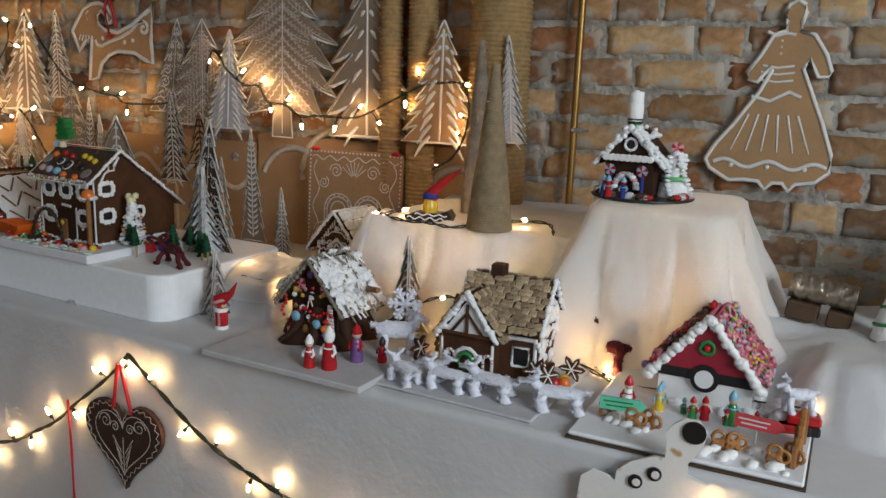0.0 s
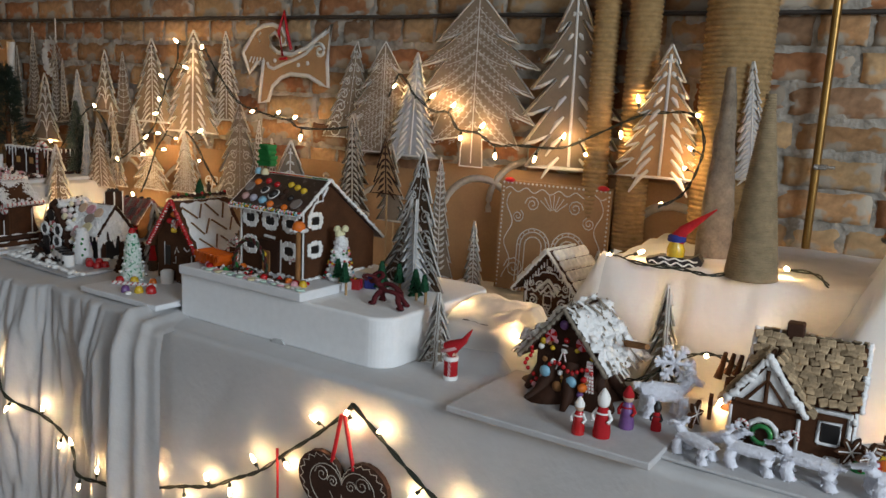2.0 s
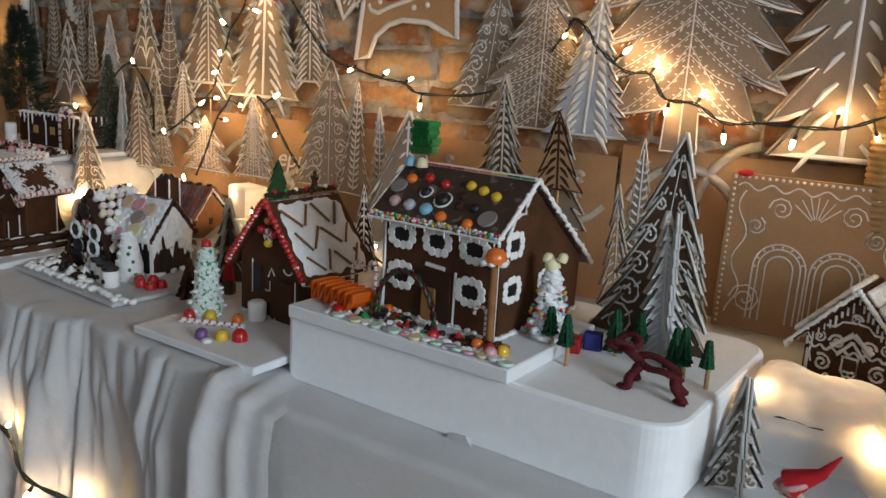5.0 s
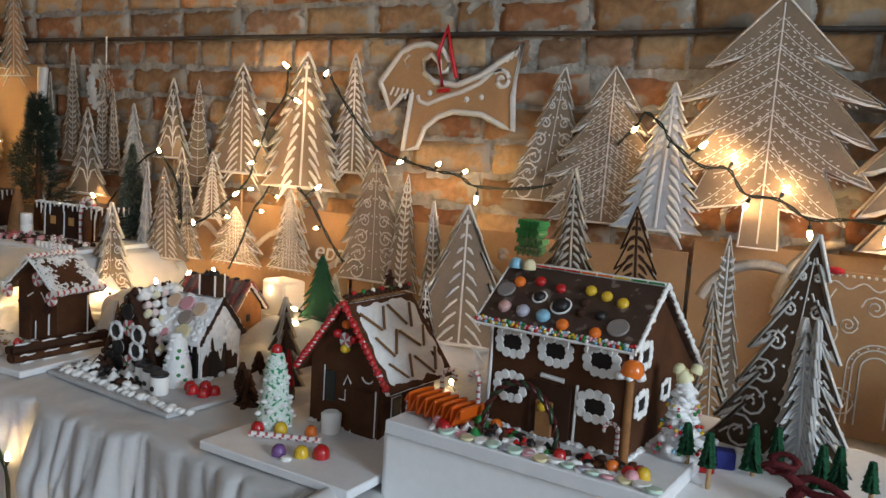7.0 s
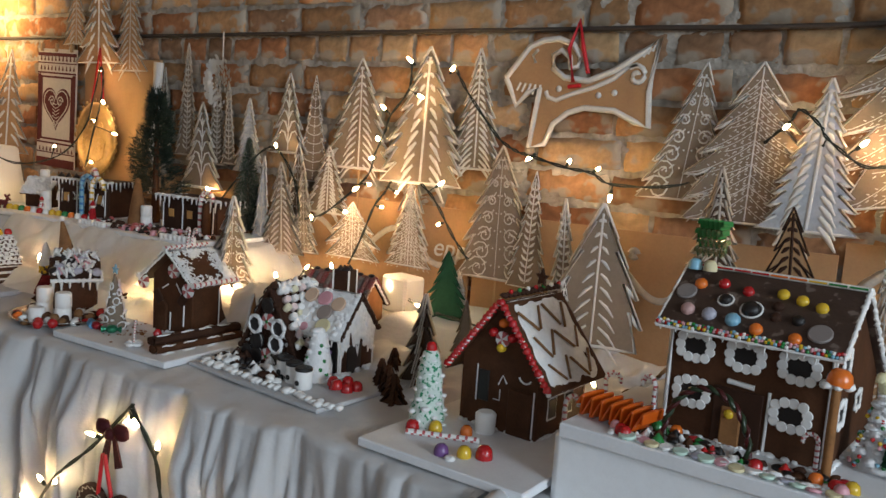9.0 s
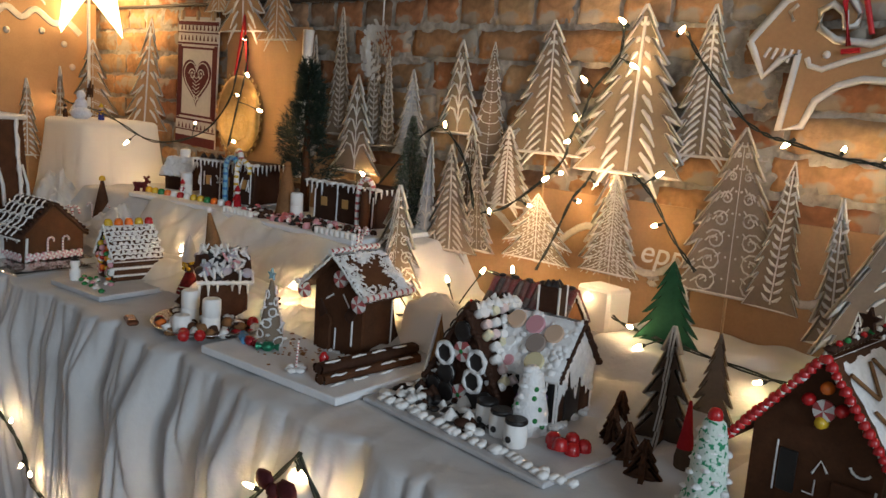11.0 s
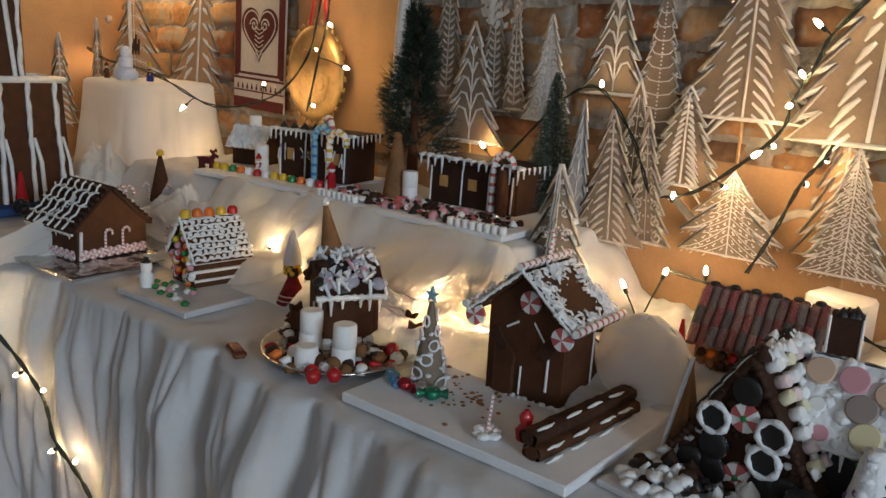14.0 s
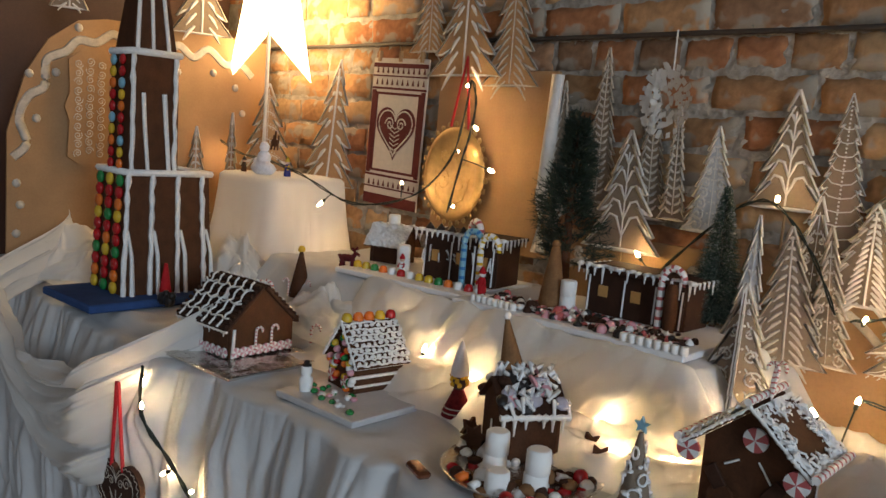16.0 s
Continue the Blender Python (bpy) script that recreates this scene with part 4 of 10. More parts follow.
def sweet_mesh(kind, mats):
    key = (kind, tuple(m.name for m in mats))
    if key in SWEETS:
        return SWEETS[key]
    g = Geo()
    if kind == "ball":
        g.ball((0, 0, 0), 1, 8)
    elif kind == "lentil":
        g.ball((0, 0, 0.2), (1, 1, 0.5), 10)
    elif kind == "disc":
        g.lathe([(0.92, 0), (1, 0.08), (1, 0.3), (0.9, 0.4)], 14)
    elif kind == "gum":
        g.lathe([(1, 0), (1, 0.5), (0.85, 1.1), (0.5, 1.45), (0.1, 1.5)], 10)
    elif kind == "marsh":
        g.lathe([(0.85, 0), (1, 0.12), (1.02, 1.0), (1, 1.9), (0.85, 2.05)], 12)
    elif kind == "chip":
        g.lathe([(1, 0), (0.9, 0.35), (0.45, 0.9), (0.05, 1.35)], 8)
    elif kind == "mint":
        n = 16
        v = [(0, 0, 0.42)] + [(math.cos(2 * math.pi * i / n), math.sin(2 * math.pi * i / n), z) for z in (0.3, 0.0) for i in range(n)]
        g.add(v, [f for i in range(n) for f in ((0, 1 + i, 1 + (i + 1) % n), (1 + i, 1 + n + i, 1 + n + (i + 1) % n, 1 + (i + 1) % n))])
        g.k = [(i // 4) % 2 for i in range(2 * n)]
    elif kind == "oreo":
        g.mi = 0
        g.lathe([(0.95, 0), (1, 0.06), (1, 0.22), (0.95, 0.25)], 14)
        g.mi = 1
        g.lathe([(0.9, 0.25), (0.9, 0.38)], 14)
        g.mi = 0
        g.lathe([(0.95, 0.38), (1, 0.42), (1, 0.56), (0.92, 0.62), (0.4, 0.63)], 14)
    elif kind in ("cane", "stick"):
        if kind == "cane":
            path = [(0, 0, i * 0.05) for i in range(15)] + [(0.17 - 0.17 * math.cos(q), 0, 0.75 + 0.2 * math.sin(q)) for q in [math.pi * k / 14 for k in range(16)]]
            r = 0.055
        else:
            path, r = [(i / 26, 0, 0) for i in range(27)], 0.042
        g.tube(path, r, 8)
        for i in range((len(path) - 1) * 8):
            g.k[i] = 1 if ((i // 8) + (i % 8) / 4) % 3 < 1 else 0
    elif kind == "rod":
        g.cyl((-0.5, 0, 0), (0.5, 0, 0), 0.05, None, 7)
    elif kind == "curl":
        for o in (-0.03, 0.03):
            g.sheet(64, 2, lambda u, v: ((u - 0.5) * 0.95, (v - 0.5) * 0.55, 0.24 * math.sin(u * 2 * math.pi * 5.5) + o * abs(math.cos(u * 2 * math.pi * 5.5)) + o * 0.4))
    elif kind == "star":
        g.prism([((1 if i % 2 == 0 else 0.45) * math.sin(math.pi * i / 5), (1 if i % 2 == 0 else 0.45) * math.cos(math.pi * i / 5)) for i in range(10)], 0.3)
    elif kind == "crumb":
        g.ball((0, 0, 0.4), (1, 0.9, 0.6), 6, None, 0.25)
    SWEETS[key] = g.mesh(kind, list(mats))
    return SWEETS[key]


NAMES = {"ball": "candy_ball", "lentil": "candy_lentil", "disc": "candy_wafer", "gum": "gumdrop", "marsh": "marshmallow", "chip": "chocolate_chip", "mint": "peppermint",
         "oreo": "sandwich_biscuit", "cane": "candy_cane", "stick": "candy_stick", "rod": "pretzel_rod", "curl": "ribbon_candy", "star": "star", "crumb": "icing_blob"}


def sweet(parent, kind, mats, m, size, spin=0.0, label=""):
    mats = mats if isinstance(mats, (list, tuple)) else [mats]
    return part(NAMES[kind], sweet_mesh(kind, mats), None, parent, label, m @ pose(0, 0, 0, 0, 0, spin) @ Matrix.Diagonal((size, size, size, 1)))


UP_WALL = pose(0, 0, 0, 90, 0, 0)  # turns a sweet's z out of a wall
PALE_RED = mat("faded_red_stripe", (0.46, 0.1, 0.1), 0.35, 0.15, 60, 0.1, coat=0.2)
STRIPE = [ICING, PALE_RED]


def tabletop(kind, mats, x, y, z, size, label, rx=0, ry=0, rz=0, name=None):
    """A loose sweet that lies on its own."""
    mats = mats if isinstance(mats, (list, tuple)) else [mats]
    ob = new(name or NAMES[kind], sweet_mesh(kind, mats))
    ob.matrix_world = pose(x, y, z, rx, ry, rz) @ Matrix.Diagonal((size, size, size, 1))
    return tagged(ob, label, "sweet", "loose sweets")


def snow_sheet(hs, s, name, label, seed, amp=0.006, cover=0.0, w=0.0, material=None):
    """Uneven icing spread over one roof face; it leaves bare patches where cover is high."""
    g = Geo()
    L, W = hs.L[s][0], hs.w + 2 * hs.side + w

    def at(u, v):
        n1, n2 = noise.noise((u * 5 + seed, v * 5, seed)), noise.noise((u * 17, v * 17 + seed, 3))
        n3 = noise.noise((u * 38, v * 38, seed))
        e = max(abs(u - 0.5), abs(v - 0.5)) * 2
        return (u - 0.5) * W, (v - 0.5) * (L + w), hs.th + 0.0015 + amp * (0.55 + 0.5 * n1 + 0.55 * n2 + 0.35 * n3 - cover * (1 - e ** 2)) - 0.6 * amp * e ** 10

    g.sheet(46, 34, at, hs.roof(s, 0, L / 2))
    return tagged(part(name, g, material or SNOW, hs.t, label), kind="stuff")


def snow(geo, pts, r, m=None, rnd=None):
    rnd = rnd or random
    for x, y, z in pts:
        k = r * rnd.uniform(0.6, 1.2)
        geo.ball((x, y, z), (k * rnd.uniform(0.8, 1.4), k * rnd.uniform(0.8, 1.4), k * 0.6), 7, m, 0.12)


def board(x, y, z, w, d, h, yaw, label, material, b=0.002, name="board"):
    g = Geo()
    g.box((0, 0, h / 2), (w, d, h), None, b)
    return solid(name, g, material, label, "board", pose(x, y, z, 0, 0, yaw))


def window_flower(h, face, x, z, r):
    """A square window with a wreath of small marshmallow slices."""
    m = h.face(face)
    # the wall is whole; a black panel paints the opening's dark inside
    g = Geo()
    g.box((x, -0.0005, z), (r * 1.35, 0.003, r * 1.0), m, 0.0005)
    part("window", g, BLACK, h.t, "black panel painting the shade in a window opening")
    for i in range(11):
        a = 2 * math.pi * (i + 0.5) / 11
        c, s = math.cos(a), math.sin(a)
        k = r / max(abs(c), 1.15 * abs(s)) ** 0.55
        sweet(h.t, "disc", MARSH, m @ pose(x + k * c, -0.001 - 0.0008 * (i % 2), z + 0.86 * k * s) @ UP_WALL, r * 0.33)


WAFER_Y = mat("pale_yellow_wafer", (0.66, 0.58, 0.36), 0.7, 0.06)
# styrofoam box with the two-storey house
g = Geo()
n = 10
ring = []
bw, bd, rr = 0.615, 0.40, 0.05
for cx, cy, a0 in ((bw / 2 - rr, bd / 2 - rr, 0), (-bw / 2 + rr * 0.3, bd / 2 - rr * 0.3, 90), (-bw / 2 + rr * 0.3, -bd / 2 + rr * 0.3, 180), (bw / 2 - rr, -bd / 2 + rr, 270)):
    r0 = rr if cx > 0 else rr * 0.3
    ring += [(cx + r0 * math.cos(radians(a0 + 90 * i / n)), cy + r0 * math.sin(radians(a0 + 90 * i / n))) for i in range(n + 1)]
N = len(ring)
lev = [(0.985, 0.0), (1.0, 0.004), (1.0, 0.098), (0.994, 0.102), (0.98, 0.104)]
vs = [(x * k, y * k, z) for k, z in lev for x, y in ring]
fs = [(j * N + i, j * N + (i + 1) % N, (j + 1) * N + (i + 1) % N, (j + 1) * N + i) for j in range(len(lev) - 1) for i in range(N)]
g.add(vs, fs + [tuple(range(N - 1, -1, -1)), tuple(range((len(lev) - 1) * N, len(lev) * N))], None, False)
box_parts = thing("styrofoam_box", "white styrofoam box lid lying upside down on the tablecloth", "box", pose(-1.532, 1.468, TABLE_R, 0, 0, -4))
part("lid", g, FOAM, box_parts)
# no recess is cut: a grey slab paints the notch's shade on the rim
g = Geo()
g.prism([(-0.02, 0), (0.022, 0), (0.012, 0.011), (-0.012, 0.009)], 0.012, pose(0.02, -0.1985, 0))
part("handle_notch", g, mat("shaded_foam", (0.5, 0.5, 0.5), 0.9), box_parts, "grey patch painting the shade of a finger notch in the lower rim")
FOAM_TOP = TABLE_R + 0.104
board(-1.637, 1.388, FOAM_TOP, 0.385, 0.25, 0.02, -4, "thick white foam board under the two-storey house", BOARD)
HZ = FOAM_TOP + 0.02
ROOFCHOC = mat("dull_chocolate_roof", (0.052, 0.03, 0.022), 0.42, 0.3, 30, 0.5, 260, 0.0015, speck=(0.16, 0.12, 0.1), speck_scale=60, speck_at=0.6)
hs = House("two-storey dark gingerbread house with candy roof on a foam board", pose(-1.612, 1.462, HZ, 0, 0, -6), 0.21, 0.222, 0.157, 0.052, GINGER, ROOFCHOC, 0.03, 0.007, 0.01, -0.046, 0.085)
for z, xs in ((0.119, (-0.068, -0.003, 0.062)), (0.058, (-0.067, 0.058))):
    for x in xs:
        window_flower(hs, "front", x, z, 0.02)
for x, z, r in ((-0.083, 0.129, 0.018), (-0.083, 0.066, 0.018), (0.004, 0.067, 0.0145)):
    window_flower(hs, "right", x, z, r)
hs.lines("icing_line", "front", [([(-0.102, 0), (-0.101, 0.05), (-0.102, 0.15)], 0.0032), ([(0.1, 0), (0.1, 0.15)], 0.0024), ([(-0.022, 0.083), (0.012, 0.081)], 0.003), ([(0.03, 0.004), (0.031, 0.08)], 0.002)])
g = Geo()
g.box((-0.006, -0.002, 0.038), (0.062, 0.004, 0.074), hs.face("front"), 0.001)
part("door", g, GINGER_D, hs.t, "dark brown door panel")
g = Geo()
g.box((-0.012, -0.005, 0.026), (0.026, 0.004, 0.05), hs.face("front"), 0.003)
part("door_biscuit", g, GINGER_L, hs.t, "pale biscuit door leaf")
hs.rake("right", 0.0038)
hs.rake("left", 0.003)
hs.base_icing(0.004, 5)
hs.lines("icing_scroll", "right", [([(-0.075, 0.17), (-0.06, 0.17), (-0.06, 0.192), (-0.075, 0.192), (-0.075, 0.17)], 0.0022), ([(-0.06, 0.18), (-0.046, 0.2)], 0.003), ([(-0.1, 0.14), (-0.085, 0.165), (-0.075, 0.17)], 0.003)])
rc = random.Random(3)
GREYC = mat("grey_candy", (0.22, 0.19, 0.18), 0.4, 0.2, 60, 0.2, coat=0.2)
DUSTY = mat("dusty_pink_candy", (0.5, 0.3, 0.28), 0.45, 0.2, 60, 0.2, coat=0.2)
LILAC = mat("lilac_grey_candy", (0.4, 0.39, 0.46), 0.45, 0.2, 60, 0.2, coat=0.2)
L = hs.L[-1][0]
for u, v, kd, c, z in ((0.13, 0.3, "gum", ORANGE, 0.0085), (0.07, 0.45, "disc", GREYC, 0.0135), (0.13, 0.72, "gum", DUSTY, 0.0092), (0.26, 0.24, "gum", RED, 0.0078), (0.31, 0.48, "gum", BLACK, 0.0085), (0.26, 0.74, "gum", LILAC, 0.0095), (0.41, 0.3, "gum", RED, 0.0075), (0.47, 0.56, "gum", BLACK, 0.0115),
                       (0.4, 0.76, "gum", BLUE, 0.0098), (0.6, 0.26, "gum", YELLOW, 0.0078), (0.6, 0.45, "gum", GINGER_D, 0.007), (0.71, 0.31, "gum", YELLOW, 0.0078), (0.82, 0.37, "gum", YELLOW, 0.0078), (0.61, 0.61, "gum", GINGER_D, 0.007), (0.73, 0.6, "gum", BLACK, 0.0078), (0.54, 0.83, "gum", ORANGE, 0.0085), (0.75, 0.86, "gum", ORANGE, 0.008), (0.86, 0.73, "disc", GREYC, 0.0145)):
    sweet(hs.t, kd, c, hs.on_roof(-1, -0.112 + 0.224 * u, L * v) @ Matrix.Diagonal((1, 1, 0.62, 1)), z)
for u, v, r in ((0.31, 0.48, 0.0098), (0.47, 0.56, 0.0135)):
    g = Geo()
    g.tube([(r * math.cos(a), r * math.sin(a), 0.001) for a in [2 * math.pi * i / 18 for i in range(19)]], 0.0014, 5, hs.on_roof(-1, -0.112 + 0.224 * u, L * v))
    part("icing_ring", g, ICING, hs.t)
for i in range(58):
    for j in range(2):
        sweet(hs.t, "ball", rc.choice((ICING, RED, GREEN, BLUE, YELLOW, ICING, PINK)), hs.on_roof(-1, -0.114 + 0.228 * i / 57 + rc.uniform(-0.001, 0.001), L - 0.003 - 0.0045 * j + rc.uniform(-0.0015, 0.0015)), rc.uniform(0.0021, 0.003))
hs.eave(-1, None, 12, 0.0022, 4, 0.01)
for i in range(9):
    sweet(hs.t, "rod", (RED, RED, RED, RED, ORANGE, ORANGE, YELLOW, GREEN, GREEN)[i], hs.roof(-1, -0.085 + 0.0235 * i, 0.003, 0.0125) @ Matrix.Diagonal((1, 1.5, 1, 1)), 0.021)
hs.lines("ridge_icing", Matrix.Translation((0, hs.ry, 0)), [([(-0.112, 0.214), (-0.04, 0.217), (0.03, 0.215), (0.112, 0.216)], 0.0042)], flat=1.0)
# green ribbon candy chimney
for k in range(4):
    sweet(hs.t, "curl", GREEN, pose(-0.086 + 0.003 * (k % 2), hs.ry - 0.004, 0.236 + 0.0125 * k, 0, 0, 12 - 8 * k) @ Matrix.Diagonal((1, 1.0, 0.62, 1)), 0.042)
for k, c in enumerate((BLUE, WAFER_Y)):
    sweet(hs.t, "gum", c, pose(-0.1 + 0.021 * k, hs.ry - 0.016, 0.212), 0.0095)
# pillar, lantern, arch and garden sweets
g = Geo()
g.cyl((0.11, -0.135, 0), (0.11, -0.135, 0.118), 0.0058, 0.0052, 9)
part("corner_post", g, GINGER_L, hs.t, "brown pretzel rod post")
sweet(hs.t, "gum", ORANGE, pose(0.112, -0.137, 0.116, 0, 8, 0) @ Matrix.Diagonal((1, 1, 0.85, 1)), 0.0145)
g = Geo()
snow(g, [(0.11 + 0.013 * math.cos(a), -0.135 + 0.013 * math.sin(a), 0.114) for a in (0, 1, 2, 3, 4, 5)], 0.008, None, rc)
part("icing_blob", g, SNOW, hs.t)
for k, c in enumerate((mat("dark_red_liquorice", (0.06, 0.008, 0.008), 0.35), mat("dark_green_liquorice", (0.02, 0.035, 0.015), 0.35))):
    g = Geo()
    g.tube([(-0.03 + (0.055 + 0.0022 * math.cos(i * 1.1 + 3.14 * k)) * math.cos(a), -0.148 + 0.0025 * math.sin(i * 1.1 + 3.14 * k), 0.003 + (0.074 + 0.0022 * math.cos(i * 1.1 + 3.14 * k)) * math.sin(a)) for i, a in enumerate([math.pi * i / 40 for i in range(41)])], 0.0031, 7)
    part("liquorice_arch", g, c, hs.t, "twisted liquorice arch over the door")
sweet(hs.t, "lentil", YELLOW, hs.face("front") @ pose(-0.014, -0.007, 0.042) @ UP_WALL, 0.0065)
sweet(hs.t, "cane", STRIPE, pose(-0.118, -0.11, 0.0, 0, 0, 160), 0.066)
sweet(hs.t, "cane", STRIPE, pose(0.096, -0.125, 0.0, 0, 0, 200), 0.05)
# snow-covered sweet tree at the house's corner
t = thing("sweet_tree", "small tree of white icing and coloured sugar pearls", "tree ornament", pose(-1.468, 1.398, HZ))
g = Geo()
g.lathe([(0.024, 0), (0.018, 0.03), (0.012, 0.06), (0.007, 0.08), (0.003, 0.1)], 12)
snow(g, [((0.026 - 0.00038 * k) * math.cos(k * 2.4) * rc.uniform(0.7, 1.2), (0.026 - 0.00038 * k) * math.sin(k * 2.4) * rc.uniform(0.7, 1.2), 0.004 + 0.0015 * k) for k in range(62)], 0.0085, None, rc)
part("icing_body", g, SNOW, t)
for k in range(80):
    a, z = rc.uniform(0, 6.28), rc.choice((0.012, 0.04, 0.065)) + rc.uniform(-0.007, 0.007)
    sweet(t, "ball", rc.choice((RED, GREEN, YELLOW, PINK, BLUE)), pose((0.035 - 0.24 * z) * math.cos(a), (0.035 - 0.24 * z) * math.sin(a), z), 0.0028)
CREAM = mat("cream_yellow_candy", (0.72, 0.68, 0.42), 0.5, 0.1, 60, 0.2)
for k, (x, z, q) in enumerate(((0.0, 0.098, 0.011), (-0.009, 0.108, 0.008), (0.011, 0.112, 0.0075))):
    sweet(t, "gum", CREAM, pose(x, 0, z, 0, 20 * (k - 1), 0), q)
MINTC = mat("pale_mint_wafer", (0.5, 0.66, 0.56), 0.5, 0.06)
ca, sa = math.cos(radians(-4)), math.sin(radians(-4))
on_board = lambda u, w: (-1.637 + u * ca - w * sa, 1.388 + u * sa + w * ca)
for k in range(17):
    x, y = on_board(-0.1 + 0.0175 * k + rc.uniform(-0.004, 0.004), -0.112 + rc.uniform(-0.004, 0.004))
    tabletop("disc", (MINTC, PINK, WAFER_Y, MARSH, MINTC, LILAC)[k % 6], x, y, HZ + 0.001, rc.uniform(0.008, 0.0115), "pale round candy wafer along the garden's edge", rc.uniform(-14, 6), 0, 0)
for k in range(70):
    x, y = on_board(rc.uniform(-0.1, 0.15), rc.uniform(-0.1, -0.055))
    tabletop(rc.choice(("crumb", "chip", "lentil")), rc.choice((BLACK, GINGER_D, GINGER_D, ICING, RED, GREEN, BLACK, GINGER)), x, y, HZ, rc.uniform(0.005, 0.0095), "dark chocolate and candy crumb in the garden")
for u, w, c in ((-0.115, -0.1, RED), (-0.125, -0.094, PINK), (-0.107, -0.106, RED), (0.055, -0.095, RED), (0.142, -0.09, RED), (0.158, -0.082, YELLOW), (0.15, -0.1, PINK), (0.12, -0.085, ORANGE), (-0.06, -0.05, ORANGE), (-0.085, -0.052, GREEN)):
    x, y = on_board(u, w)
    tabletop("gum", c, x, y, HZ, 0.0088, "bright sugared gumdrop in the icing garden")
x, y = on_board(-0.135, -0.068)
g = Geo()


def ribbon_candy(u, v):
    a, c = 2 * math.pi * 6.5 * u, 2 * math.pi * v
    dx, dz = 0.104, 0.0135 * 2 * math.pi * 6.5 * math.cos(a)
    k = math.hypot(dx, dz)
    o = 0.0026 * math.sin(c)
    return (u - 0.5) * 0.104 - o * dz / k + 0.004 * math.sin(a), 0.026 * math.cos(c), 0.0175 + 0.0135 * math.sin(a) + o * dx / k


g.sheet(150, 10, ribbon_candy)
solid("ribbon_candy", g, mat("clear_orange_candy", (0.75, 0.13, 0.012), 0.15, 0.1, 40, 0.1, trans=0.3, coat=0.6), "glossy orange ribbon candy in close waves on the foam board", "sweet", pose(x, y, HZ, 0, 0, -14))
g = Geo()
snow(g, [(rc.uniform(-0.13, 0.17), rc.uniform(-0.112, -0.085), 0.0) for _ in range(70)], 0.0065, None, rc)
solid("icing_garden", g, SNOW, "lumpy white icing along the board's front edge", "icing", pose(-1.637, 1.388, HZ + 0.001, 0, 0, -4), "", "stuff")

# A-frame house with a lattice roof, its gable to the front
AF = TABLE_L + 0.004
board(-1.995, 1.40, AF, 0.29, 0.33, 0.014, -3, "white board under the lattice-roofed house", BOARD)
hs = House("brown gingerbread house with white lattice roof and red candy edge", pose(-2.0, 1.492, AF + 0.014, 0, 0, 84), 0.15, 0.146, 0.112, 0.092, GINGER, GINGER, 0.043, 0.008, 0.012)
rc = random.Random(5)
GINGER_M = mat("mid_brown_biscuit", (0.2, 0.1, 0.042), 0.8, 0.3, 35, 0.4, 260, 0.0015)
hs.base_icing(0.003, 7)
for s in (-1, 1):
    g = Geo()
    L = hs.L[s][0]
    g.sheet(24, 20, lambda u, v: ((u - 0.5) * (hs.w + 0.018), (v - 0.5) * (L + 0.002), 0.0095 + 0.0018 * noise.noise((u * 9, v * 9, s)) - 0.004 * (2 * abs(u - 0.5)) ** 8 - 0.004 * (2 * abs(v - 0.5)) ** 8), hs.roof(s, 0, L / 2))
    part("roof_icing", g, SNOW, hs.t, "smooth white icing on the roof")
    for i in range(4):
        for j in range(3):
            u0, v0 = -0.055 + 0.0345 * i + 0.003 * j, 0.038 + 0.045 * j
            sweet(hs.t, "rod", GINGER_M, hs.roof(s, u0 + rc.uniform(-0.002, 0.002), v0 + rc.uniform(-0.003, 0.003), 0.012) @ pose(0, 0, 0, 0, 0, (58 if i % 2 else -52) + rc.uniform(-7, 7)), 0.045 * rc.uniform(0.9, 1.08), label="")
for q in (-1, 1):
    L, a = hs.L[q]
    for i in range(17):
        v = L * (i + 0.4) / 17
        p = Vector((-hs.w / 2 - hs.side, hs.ry, hs.hw + hs.hr + hs.th)) + Vector((0, q * math.cos(a), -math.sin(a))) * v
        sweet(hs.t, "gum", RED, Matrix.Translation(p - Vector((0, 0, 0.003))), rc.uniform(0.0052, 0.0068))
hs.rake("left", 0.004)
for i in range(14):
    sweet(hs.t, "crumb", GINGER_D, pose(-0.078 + 0.012 * i, 0, hs.hw + hs.hr + 0.012), rc.uniform(0.007, 0.0095))
    if i % 2:
        sweet(hs.t, "ball", (GREEN, RED, ICING)[i % 3], pose(-0.078 + 0.012 * i, -0.004, hs.hw + hs.hr + 0.021), 0.004)
sweet(hs.t, "star", GINGER_D, pose(0.03, 0, hs.hw + hs.hr + 0.034, 0, 0, 70), 0.016, label="dark gingerbread star")
# black panel on the gable, painted shade in place of an open window
g = Geo()
g.box((-0.028, -0.001, 0.068), (0.02, 0.004, 0.05), hs.face("left"), 0.0005)
part("window", g, BLACK, hs.t, "black panel painting the shade in an open window")
g = Geo()
g.box((0.044, -0.003, 0.038), (0.044, 0.006, 0.074), hs.face("left"), 0.002)
part("door", g, GINGER, hs.t, "open gingerbread door")
hs.lines("icing_line", "left", [([(0.068, 0.004), (0.068, 0.078)], 0.0016), (arc(0.05, 0.1, 0.012, 200, 330), 0.0016), ([(0.0, 0.075), (0.008, 0.092), (0.016, 0.08)], 0.0012), ([(-0.042, 0.04), (-0.042, 0.1)], 0.0012), ([(-0.008, 0.05), (0.004, 0.05), (0.004, 0.068)], 0.0012)])
sweet(hs.t, "mint", STRIPE, hs.face("left") @ pose(0.004, -0.002, 0.15) @ UP_WALL, 0.0125)
